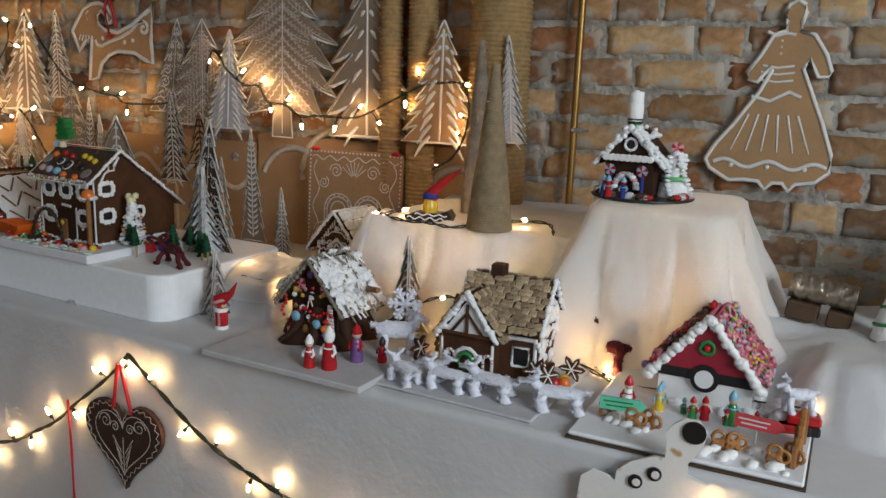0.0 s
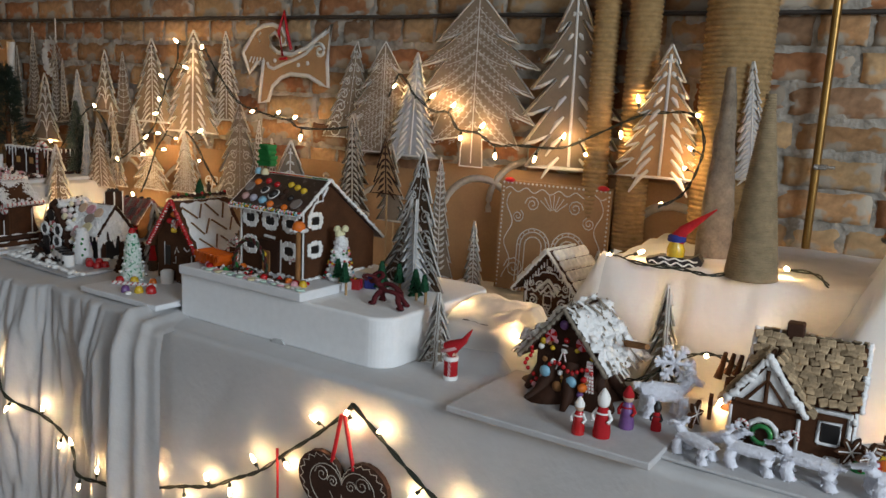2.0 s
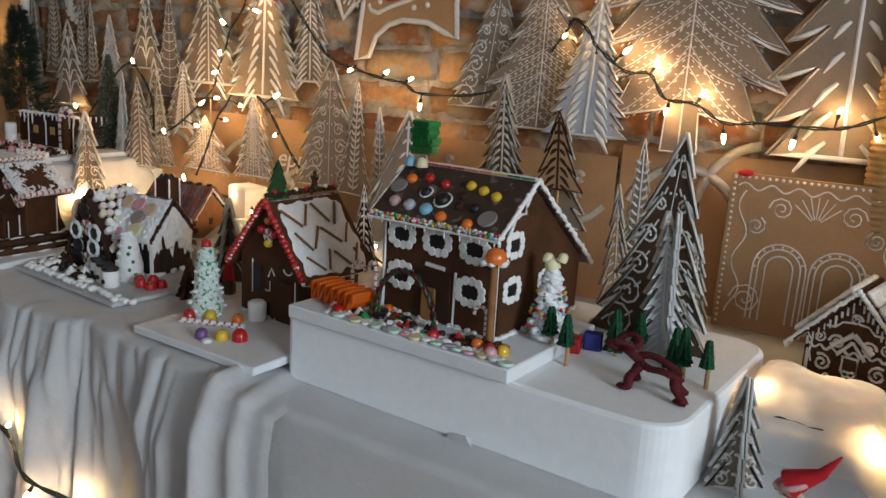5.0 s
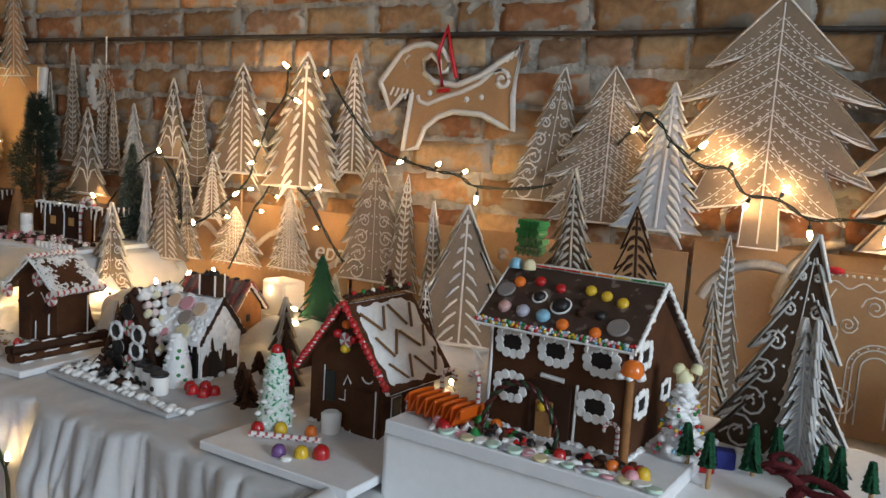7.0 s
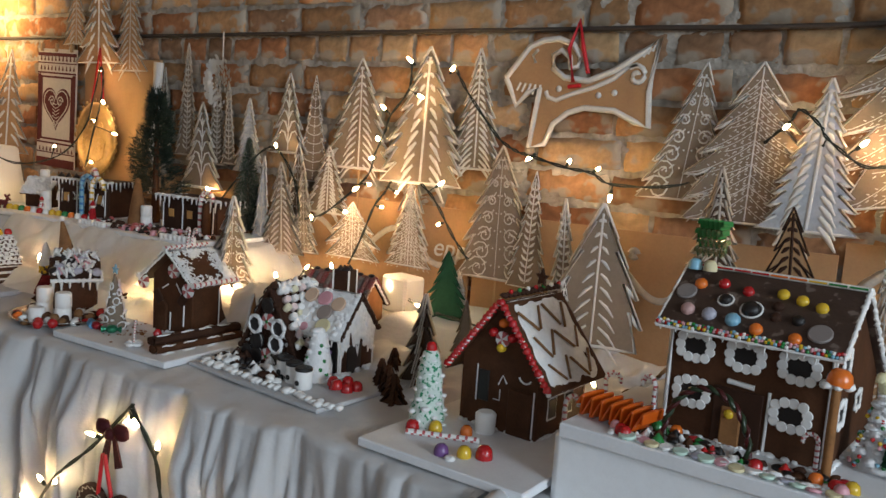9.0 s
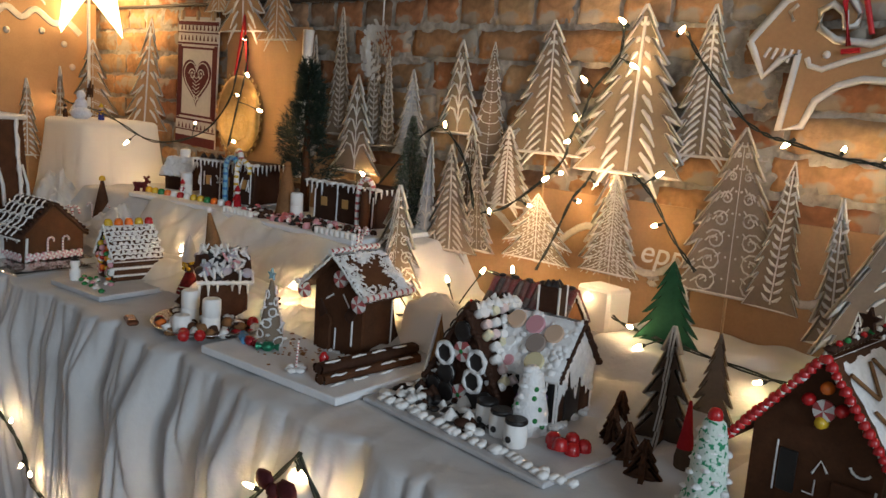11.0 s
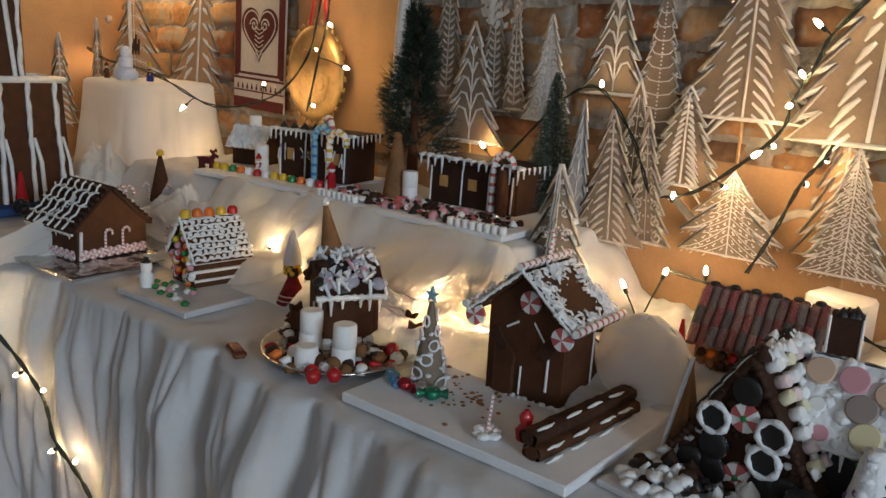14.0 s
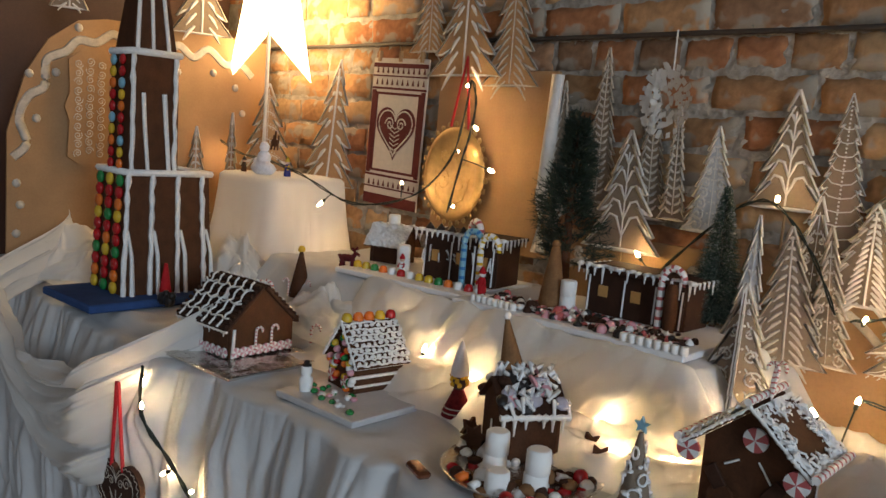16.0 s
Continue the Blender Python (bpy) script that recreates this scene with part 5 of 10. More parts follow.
for x, z, c in ((-0.014, 0.158, RED), (0.022, 0.155, RED), (0.004, 0.176, ORANGE), (0.003, 0.136, YELLOW)):
    sweet(hs.t, "gum", c, hs.face("left") @ pose(x, -0.001, z) @ UP_WALL, 0.0075)
g = Geo()
g.lathe([(0.016, 0), (0.017, 0.03), (0.012, 0.034)], 12, pose(-0.095, 0.006, 0))
part("marshmallow", g, MARSH, hs.t)
for i in range(2):
    g = Geo()
    g.box((-0.03 + 0.05 * i, -0.001, 0.045), (0.022, 0.003, 0.03), hs.face("front"), 0.0005)
    w = part("window", g, BLACK, hs.t, "small window with white icing frame")
    hs.lines("window_frame", "front", [([(-0.042 + 0.05 * i, 0.028), (-0.018 + 0.05 * i, 0.028), (-0.018 + 0.05 * i, 0.062), (-0.042 + 0.05 * i, 0.062), (-0.042 + 0.05 * i, 0.028)], 0.0018)])
# sugared green and white cone tree
t = thing("sugar_cone_tree", "tapered tree of green and white sugared icing", "tree ornament", pose(-2.105, 1.365, AF + 0.014))
g = Geo()
g.lathe([(0.028, 0), (0.03, 0.02), (0.022, 0.045), (0.021, 0.075), (0.017, 0.1), (0.013, 0.118), (0.004, 0.126)], 12)
part("icing_body", g, mat("minty_icing", (0.6, 0.68, 0.62), 0.7, 0.1, 120, 0.9, 200, 0.004, speck=(0.03, 0.25, 0.12), speck_scale=160, speck_at=0.56), t)
g = Geo()
snow(g, [((0.031 - 0.0005 * k) * math.cos(k * 2.4), (0.031 - 0.0005 * k) * math.sin(k * 2.4), 0.006 + 0.0026 * k) for k in range(44)], 0.006, None, rc)
part("icing_dab", g, SNOW, t)
sweet(t, "gum", RED, pose(0, 0, 0.122), 0.009)
for k, (x, y, c, kd, s) in enumerate(((-2.105, 1.325, RED, "gum", 0.011), (-2.075, 1.345, YELLOW, "gum", 0.011), (-2.03, 1.365, ORANGE, "gum", 0.01), (-2.015, 1.27, PURPLE, "gum", 0.011), (-1.985, 1.285, YELLOW, "gum", 0.011), (-1.96, 1.30, RED, "gum", 0.013), (-1.995, 1.262, ICING, "lentil", 0.009))):
    tabletop(kd, c, x, y, AF + 0.0145, s, "sugared gumdrop on the white board")
tabletop("stick", STRIPE, -2.10, 1.30, AF + 0.02, 0.115, "red and white striped candy stick on the board", 0, 0, 22)
for x, y, z, s, r in ((-1.905, 1.45, AF + 0.014, 0.075, 60), (-1.835, 1.43, FOAM_TOP, 0.062, 20)):
    tabletop("cane", STRIPE, x, y, z, s, "small striped candy cane standing upright", 0, 0, r)
for x, y, h, r in ((-2.205, 1.41, 0.05, 20), (-2.13, 1.40, 0.05, -30)):
    card_tree(x, y, AF + 0.014, 0.045, h, 0, 4, "plain", GINGER, GINGER, yaw=r, cross=True, label="small brown gingerbread cookie tree", group="cookie trees")

# chocolate biscuit house
OB = TABLE_L + 0.003
board(-2.455, 1.475, OB, 0.37, 0.30, 0.008, -6, "thin white board under the biscuit house", GREYBOARD)
OZ = OB + 0.008
hs = House("gingerbread house with wafer roof, white icing and chocolate biscuits", pose(-2.437, 1.525, OZ, 0, 0, 4), 0.105, 0.11, 0.082, 0.066, GINGER_D, GINGER_D, 0.014, 0.006, 0.008)
rc = random.Random(8)
for s in (-1, 1):
    snow_sheet(hs, s, "roof_icing", "white icing under the wafers", 11 + s, 0.003, 0.0)
PEACH = mat("peach_wafer", (0.6, 0.42, 0.3), 0.7, 0.08)
GREYW = mat("grey_brown_wafer", (0.3, 0.24, 0.21), 0.7, 0.08)
for u, v, c, q in ((-0.046, 0.02, PEACH, 0.0155), (-0.012, 0.022, PINK, 0.016), (0.024, 0.03, PEACH, 0.0155), (0.002, 0.052, GREYW, 0.0165), (0.012, 0.081, WAFER_Y, 0.016), (-0.04, 0.058, MARSH, 0.009), (-0.03, 0.088, PINK, 0.009)):
    sweet(hs.t, "disc", c, hs.roof(-1, u, v, 0.0085), q)
g = Geo()
for k in range(60):
    u, v = rc.uniform(-0.055, 0.055), rc.uniform(0.0, 0.098)
    snow(g, [(u, 0.049 - v, 0.009)], rc.uniform(0.003, 0.007), hs.roof(-1, 0, 0.049), rc)
tagged(part("rough_icing", g, SNOW, hs.t, "rough dabs of white icing"), kind="stuff")
g = Geo()
g.sheet(24, 24, lambda u, v: ((u - 0.5) * 0.115 * (1 - 0.98 * max(0.0, v - 0.42) / 0.58), -0.0025 - 0.002 * noise.noise((u * 9, v * 9, 2)), hs.hw + 0.06 - (1 - v) * (0.085 + 0.018 * math.sin(u * 17) + 0.012 * math.sin(u * 41))), hs.face("right"))
part("gable_icing", g, SNOW, hs.t, "white icing running down the gable")
hs.rake("right", 0.004, GINGER_D)
hs.rake("right", 0.0026, None, 0, "icing_trim", 0.4, -0.006)
hs.eave(-1, None, 7, 0.0035, 3, 0.02)
hs.lines("icing_line", "right", [([(0.054, 0), (0.054, 0.07)], 0.002), ([(-0.054, 0), (-0.054, 0.07)], 0.002)])
# both doorways are black panels on whole walls, painting the shade inside
g = Geo()
g.box((-0.01, -0.001, 0.028), (0.045, 0.003, 0.056), hs.face("right"), 0.0005)
part("door", g, BLACK, hs.t, "black panel painting the shade in an open doorway")
g = Geo()
g.box((0.012, -0.0015, 0.04), (0.068, 0.003, 0.074), hs.face("front"), 0.0005)
part("doorway", g, BLACK, hs.t, "black panel painting the shade in an open doorway")
hs.lines("icing_line", "front", [([(-0.026, 0), (-0.024, 0.08)], 0.0022), ([(0.05, 0), (0.05, 0.078)], 0.002), ([(-0.024, 0.081), (0.05, 0.079)], 0.002)])
PALEY = mat("pale_yellow_marshmallow", (0.78, 0.72, 0.5), 0.7, 0.03, 80, 0.2)
PALEP = mat("pale_pink_marshmallow", (0.78, 0.62, 0.6), 0.7, 0.03, 80, 0.2)
# marshmallow turret roof and liquorice chimney
t2 = House("chocolate biscuit gable with marshmallow roof", pose(-2.528, 1.495, OZ, 0, 0, 86), 0.11, 0.15, 0.03, 0.118, GINGER_D, GINGER_D, 0.012, 0.006, 0.004)
for i in range(6):
    for j in range(7):
        sweet(t2.t, "marsh", (MARSH, MARSH, PALEY, PALEP)[(i * 5 + j * 3) % 4], t2.on_roof(-1, -0.046 + 0.0185 * i + 0.009 * (j % 2) + rc.uniform(-0.002, 0.002), 0.008 + 0.0185 * j) @ pose(0, 0, 0, rc.uniform(-30, 10), rc.uniform(-15, 15), 0), 0.0072)
for i in range(5):
    for j in range(4):
        sweet(t2.t, "oreo", [BLACK, ICING], t2.on_roof(1, -0.046 + 0.023 * i, 0.012 + 0.024 * j), 0.0135)
for x, z in ((-0.055, 0.018), (0.0, 0.018), (0.055, 0.022), (-0.03, 0.045), (0.028, 0.048), (0.0, 0.088), (-0.033, 0.078), (0.034, 0.08), (0.0, 0.12), (-0.028, 0.016), (0.03, 0.018)):
    if (x, z) in ((0.0, 0.088), (0.0, 0.018)):
        sweet(t2.t, "mint", [ICING, PALE_RED], t2.face("left") @ pose(x, -0.003, z) @ UP_WALL, 0.0165)
        sweet(t2.t, "lentil", GREEN, t2.face("left") @ pose(x, -0.009, z) @ UP_WALL, 0.004)
    else:
        sweet(t2.t, "oreo", [BLACK, ICING], t2.face("left") @ pose(x, -0.001, z) @ UP_WALL, 0.0165)
        if (x, z) in ((-0.033, 0.078), (0.034, 0.08), (0.028, 0.048)):
            g = Geo()
            g.tube([(0.0165 * math.cos(a), 0.0165 * math.sin(a), 0.009) for a in [2 * math.pi * i / 20 for i in range(21)]], 0.004, 6, t2.face("left") @ pose(x, -0.001, z) @ UP_WALL, lambda u: 1 + 0.25 * math.sin(u * 37))
            part("icing_ring", g, SNOW, t2.t, "white icing ring")
t2.smear("left", 34, 0.0045, 15, SNOW, 0.05, 0.98)
t2.smear("left", 40, 0.007, 19, GINGER_D, 0.05, 0.98)
t2.rake("left", 0.005, GINGER_D)
t2.base_icing(0.007, 16)
hs.base_icing(0.006, 17)
hs.smear("right", 40, 0.006, 18, SNOW, 0.45, 1.0)
for k in range(34):
    sweet(t2.t, "crumb", rc.choice((MARSH, MARSH, ICING, BLACK)), t2.on_roof(-1, rc.uniform(-0.055, 0.055), rc.uniform(0.0, 0.135)) @ pose(0, 0, 0.004), rc.uniform(0.006, 0.0105))
    sweet(t2.t, rc.choice(("crumb", "chip")), rc.choice((MARSH, GINGER_D, ICING, BLACK)), pose(rc.uniform(-0.055, 0.05), rc.uniform(-0.014, 0.014), t2.hw + t2.hr + 0.008), rc.uniform(0.006, 0.011))
t = thing("liquorice_chimney", "dark square liquorice chimney edged with white icing", "chimney", pose(-2.49, 1.61, OZ, 0, 0, 12))
g = Geo()
g.box((0, 0, 0.09), (0.036, 0.036, 0.18), None, 0.002)
part("shaft", g, GINGER_D, t)
g = Geo()
for x in (-1, 1):
    for y in (-1, 1):
        g.tube([(x * 0.018, y * 0.018, 0.09), (x * 0.018, y * 0.018, 0.18)], 0.0022, 5)
part("icing_line", g, ICING, t)
for k in range(5):
    sweet(t, "chip", BLACK, pose(rc.uniform(-0.012, 0.012), rc.uniform(-0.012, 0.012), 0.18), 0.008)
# marshmallow garden along the board's edge
for k in range(34):
    u = k / 33
    x, y = (-2.63 + 0.37 * u, 1.362 - 0.04 * u)
    tabletop("crumb", MARSH, x + rc.uniform(-0.005, 0.005), y + rc.uniform(-0.004, 0.012), OZ, rc.uniform(0.008, 0.0115), "small white mini marshmallow at the board's edge")
for k in range(105):
    x, y = rc.uniform(-2.64, -2.44), rc.uniform(1.365, 1.44)
    tabletop(rc.choice(("crumb", "chip", "crumb", "lentil")), rc.choice((BLACK, MARSH, GINGER_D, ICING)), x, y - 0.1 * (x + 2.5), OZ + (0.008 if k % 3 == 0 else 0.0), rc.uniform(0.007, 0.013), "chocolate and marshmallow piece heaped in front of the house")
for k in range(3):
    x, y = -2.455 + 0.036 * k, 1.405 - 0.014 * k
    t = thing("marshmallow_barrel", "large white marshmallow with a chocolate lid", "sweet", pose(x, y, OZ), "marshmallow barrels")
    sweet(t, "marsh", MARSH, Matrix.Identity(4), 0.0165)
    sweet(t, "disc", BLACK, pose(0, 0, 0.033), 0.0165, label="dark chocolate lid")
    sweet(t, "lentil", BLACK, pose(0, -0.0165, 0.013, 90, 0, 0), 0.005)
t = thing("icing_tree", "white icing tree dotted with green sugar flowers", "tree ornament", pose(-2.40, 1.435, OZ))
g = Geo()
g.lathe([(0.026, 0), (0.027, 0.03), (0.02, 0.06), (0.016, 0.085), (0.006, 0.1)], 12)
snow(g, [(0.024 * math.cos(k * 2.1) * (1 - k / 50), 0.024 * math.sin(k * 2.1) * (1 - k / 50), 0.004 + 0.0026 * k) for k in range(36)], 0.009, None, rc)
part("icing_body", g, SNOW, t)
for k in range(18):
    a, z = rc.uniform(0, 6.28), rc.uniform(0.015, 0.085)
    sweet(t, "ball", rc.choice((GREEN, PURPLE, GREEN)), pose((0.031 - 0.2 * z) * math.cos(a), (0.031 - 0.2 * z) * math.sin(a), z), 0.004)
t = thing("wafer_tree", "brown wafer cone edged with white icing", "tree ornament", pose(-2.615, 1.475, OZ, 0, 0, 25))
g = Geo()
g.prism([(-0.024, 0), (0.024, 0), (0, 0.125)], 0.005)
g.prism([(-0.024, 0), (0.024, 0), (0, 0.125)], 0.005, pose(0, 0, 0, 0, 0, 90))
part("wafer", g, GINGER_L, t)
g = Geo()
g.tube([(-0.024, -0.003, 0), (0, -0.003, 0.125)], 0.003, 6)
part("icing_line", g, SNOW, t)
for k, (x, y) in enumerate(((-2.30, 1.50), (-2.26, 1.47), (-2.33, 1.58))):
    card_tree(x, y, TABLE_L + 0.004, 0.045, 0.055, 0, 4, "plain", GINGER, GINGER, yaw=30 * k, cross=True, label="small brown gingerbread cookie tree", group="cookie trees")
for k in range(6):
    tabletop("gum", RED, -2.325 + rc.uniform(-0.02, 0.02), 1.42 + rc.uniform(-0.02, 0.02), OZ + 0.008 * (k // 3), 0.011, "shiny red candy in a small heap")

# pretzel-roofed log house at the back
hs = House("log house with a roof of red and brown candy rods", pose(-2.65, 1.80, TABLE_L + 0.012, 0, 0, 8) @ Matrix.Scale(0.84, 4), 0.19, 0.13, 0.075, 0.065, GINGER_L, GINGER_D, 0.022, 0.006, 0.008)
rc = random.Random(12)
RODS = [mat("red_frosted_rod", (0.24, 0.035, 0.032), 0.6, 0.35, 70, 0.6, 200, 0.003, piece=0.25, speck=(0.28, 0.24, 0.23), speck_scale=60, speck_at=0.56), mat("grey_brown_rod", (0.13, 0.1, 0.09), 0.7, 0.35, 70, 0.6, 200, 0.003, piece=0.3, speck=(0.27, 0.25, 0.24), speck_scale=60, speck_at=0.54), mat("pink_brown_rod", (0.19, 0.07, 0.06), 0.6, 0.35, 70, 0.6, 200, 0.003, piece=0.3, speck=(0.28, 0.25, 0.24), speck_scale=60, speck_at=0.55)]
for s in (-1, 1):
    L = hs.L[s][0]
    for i in range(13):
        for j in range(3):
            sweet(hs.t, "rod", RODS[(i + j) % 3], hs.roof(s, -0.099 + 0.0165 * i + rc.uniform(-0.001, 0.001), L * (0.18 + 0.33 * j), 0.011 - 0.001 * j) @ pose(0, 0, 0, rc.uniform(-2, 4), 0, 90 + rc.uniform(-3, 3)) @ Matrix.Diagonal((1, 4.4, 3.6, 1)), L * 0.36)
for i in range(6):
    sweet(hs.t, "lentil", BLACK, pose(-0.09 + 0.036 * i, 0, hs.hw + hs.hr + 0.015), 0.0095)
hs.rake("right", 0.004)
for i in range(10):
    for j in range(4):
        sweet(hs.t, "gum", rc.choice((GREEN, RED, YELLOW, GINGER, GINGER_L, ORANGE)), hs.face("front") @ pose(-0.083 + 0.0185 * i, 0, 0.01 + 0.018 * j) @ UP_WALL, 0.0085)
g = Geo()
g.box((0.0, -0.001, 0.05), (0.016, 0.003, 0.02), hs.face("right"), 0.0005)
part("window", g, BLACK, hs.t, "small dark window")
for i in range(10):
    tabletop("disc", GINGER_L, -2.585 + 0.018 * (i % 5), 1.70 + 0.004 * (i % 2), TABLE_L + 0.008 + 0.016 * (i // 5), 0.009, "pale round biscuit end in a stacked log pile", 90, 0, 8)
g = Geo()
g.box((0, 0, 0.004), (0.28, 0.15, 0.008), None, 0.002)
solid("green_base", g, FELTG, "dark green base under the log house", "board", pose(-2.62, 1.775, TABLE_L + 0.004, 0, 0, 8))

# brown house with a snowy roof on a white board
board(-2.84, 1.425, TABLE_L + 0.003, 0.35, 0.27, 0.014, 1.5, "white board with sprinkled crumbs", BOARD)
BZ = TABLE_L + 0.017
hs = House("plain brown gingerbread house with peppermints and snowy roof", pose(-2.838, 1.493, BZ, 0, 0, 93), 0.083, 0.118, 0.124, 0.049, GINGER, GINGER, 0.029, 0.007, 0.02)
rc = random.Random(21)
for s in (-1, 1):
    snow_sheet(hs, s, "roof_icing", "rough patchy white icing on the roof", 3 + s, 0.009, 1.25, 0.0, SNOW)
    g = Geo()
    for k in range(150):
        u, v = rc.uniform(-0.5, 0.5), rc.uniform(0.02, 0.98)
        if max(abs(u), abs(v - 0.5)) > rc.uniform(0.16, 0.42):
            a = rc.uniform(0, 3.14)
            q = rc.uniform(0.003, 0.008)
            x, y = u * (hs.w + 2 * hs.side), (v - 0.5) * hs.L[s][0]
            g.tube([(x - q * math.cos(a), y - q * math.sin(a), 0.011), (x, y, 0.0135), (x + q * math.cos(a), y + q * math.sin(a), 0.011)], 0.0016, 5, hs.roof(s, 0, hs.L[s][0] / 2))
    tagged(part("shredded_icing", g, SNOW, hs.t, "shreds of white icing"), kind="stuff")
for s in (-1, 1):
    sweet(hs.t, "stick", STRIPE, hs.roof(s, -0.066, hs.L[s][0] - 0.004, 0.0125), 0.13, label="")
sweet(hs.t, "stick", STRIPE, pose(-0.066, 0.002, hs.hw + hs.hr + 0.014), 0.125)
sweet(hs.t, "cane", STRIPE, pose(-0.012, -0.006, hs.hw + hs.hr + 0.012, 12, 0, 75), 0.045)
sweet(hs.t, "cane", STRIPE, pose(0.01, 0.004, hs.hw + hs.hr + 0.01, -10, 0, 250), 0.045)
for x, z in ((0.006, 0.137), (-0.072, 0.106), (0.064, 0.104)):
    sweet(hs.t, "mint", [PALE_RED, ICING], hs.face("left") @ pose(x, -0.001 if x == 0.006 else -0.014, z) @ UP_WALL, 0.0155)
g = Geo()
g.box((-0.03, -0.003, 0.026), (0.034, 0.006, 0.052), hs.face("left"), 0.004)
g.cyl((-0.03, -0.006, 0.052), (-0.03, 0.0, 0.052), 0.017, None, 12, hs.face("left"))
part("door", g, GINGER, hs.t, "rounded gingerbread door")
g = Geo()
g.box((-0.016, -0.004, 0.085), (0.018, 0.006, 0.03), hs.face("left") @ pose(0, 0, 0, 0, 35, 0), 0.001)
part("shutter", g, GINGER_D, hs.t, "open brown shutter")
g = Geo()
g.box((0.012, -0.004, 0.085), (0.018, 0.006, 0.03), hs.face("left") @ pose(0, 0, 0, 0, -35, 0), 0.001)
part("shutter", g, GINGER_D, hs.t, "open brown shutter")
hs.lines("icing_line", "left", [([(-0.005, 0.005), (-0.004, 0.045)], 0.0018), ([(0.036, 0.02), (0.037, 0.066)], 0.0018), ([(-0.03, 0.095), (-0.012, 0.106)], 0.0014), ([(0.012, 0.11), (0.03, 0.086)], 0.0014)])
hs.lines("icing_line", "front", [([(0.036, 0.004), (0.037, 0.098)], 0.0018)])
g = Geo()
g.prism([(0.0, 0), (0.05, 0), (0.022, 0.02), (0.008, 0.05), (0.0, 0.09)], 0.006, pose(0.041, -0.055, 0))
part("buttress", g, GINGER, hs.t)
hs.rake("left", 0.0028)
hs.base_icing(0.003, 23)
t = thing("wafer_fence", "low wall of stacked dark chocolate wafers with icing seams", "fence", pose(-2.722, 1.425, BZ, 0, 0, 87))
for k, (y0, z0, hh) in enumerate(((-0.003, 0.008, 0.016), (0.004, 0.024, 0.015))):
    g = Geo()
    g.sheet(60, 16, lambda u, v: ((u - 0.5) * 0.215, y0 + (0.0135 + 0.002 * noise.noise((u * 14, v * 6, k))) * math.cos(2 * math.pi * v) * (1.25 if abs(math.cos(2 * math.pi * v)) < 0.8 else 1.0), z0 + (hh * 0.55 + 0.0016 * noise.noise((u * 20, v * 9, 4 + k))) * math.sin(2 * math.pi * v)))
    for e in (-0.1075, 0.1075):
        g.cyl((e - 0.001, y0, z0), (e + 0.001, y0, z0), hh * 0.55, None, 10)
    part("wafer_bar", g, GINGER_D if k else GINGER, t)
g = Geo()
for z0, y0 in ((0.016, -0.0185), (0.034, -0.004), (0.001, -0.02)):
    for j in range(4):
        x0 = -0.1 + 0.052 * j + rc.uniform(-0.008, 0.008)
        g.tube([(x0 + 0.008 * i, y0 + rc.uniform(-0.001, 0.001), z0 + rc.uniform(-0.0012, 0.0012)) for i in range(5)], 0.0021, 5, None, leaf)
part("icing_seam", g, SNOW, t)
tabletop("stick", STRIPE, -2.795, 1.325, BZ + 0.006, 0.05, "short candy stick standing in icing", 0, -84, 0)
g = Geo()
snow(g, [(0.012 * math.cos(k), 0.012 * math.sin(k), 0.006) for k in range(7)], 0.010, None, rc)
solid("icing_mound", g, SNOW, "small mound of white icing on the board", "icing", pose(-2.795, 1.325, BZ), "", "stuff")
g = Geo()
g.lathe([(0.011, 0), (0.013, 0.012), (0.007, 0.02), (0.009, 0.03), (0.003, 0.038)], 10)
solid("red_candy_figure", g, RED, "small glossy red candy figure on the board", "sweet", pose(-2.76, 1.355, BZ))
t = thing("icing_cone_tree", "brown cone tree with white icing loops and a star", "tree ornament", pose(-2.955, 1.395, BZ))
g = Geo()
g.lathe([(0.026, 0), (0.018, 0.04), (0.009, 0.085), (0.003, 0.118)], 12)
part("cone", g, KRAFT_G, t)
g = Geo()
for k in range(15):
    a0, z0 = k * 2.3, 0.008 + 0.0065 * k
    r0 = 0.0265 - 0.19 * z0
    g.tube([((r0 + 0.001) * math.cos(a0 + 0.45 * math.cos(a)), (r0 + 0.001) * math.sin(a0 + 0.45 * math.cos(a)), z0 + 0.008 * math.sin(a)) for a in [2 * math.pi * i / 12 for i in range(13)]], 0.0017, 5)
snow(g, [((0.027 - 0.2 * z) * math.cos(z * 900), (0.027 - 0.2 * z) * math.sin(z * 900), z) for z in [0.004 * k for k in range(24)]], 0.005, None, rc)
part("icing_loop", g, SNOW, t)
sweet(t, "star", BLUE, pose(0, 0, 0.128), 0.012, label="small pale star")
FOILC = [mat("blue_foil_wrap", (0.12, 0.3, 0.5), 0.3, 0.3, 90, 0.8, 120, 0.004, metal=0.7), mat("red_foil_wrap", (0.35, 0.02, 0.03), 0.3, 0.3, 90, 0.8, 120, 0.004, metal=0.6), FOILS, mat("green_foil_wrap", (0.03, 0.22, 0.12), 0.3, 0.3, 90, 0.8, 120, 0.004, metal=0.6)]
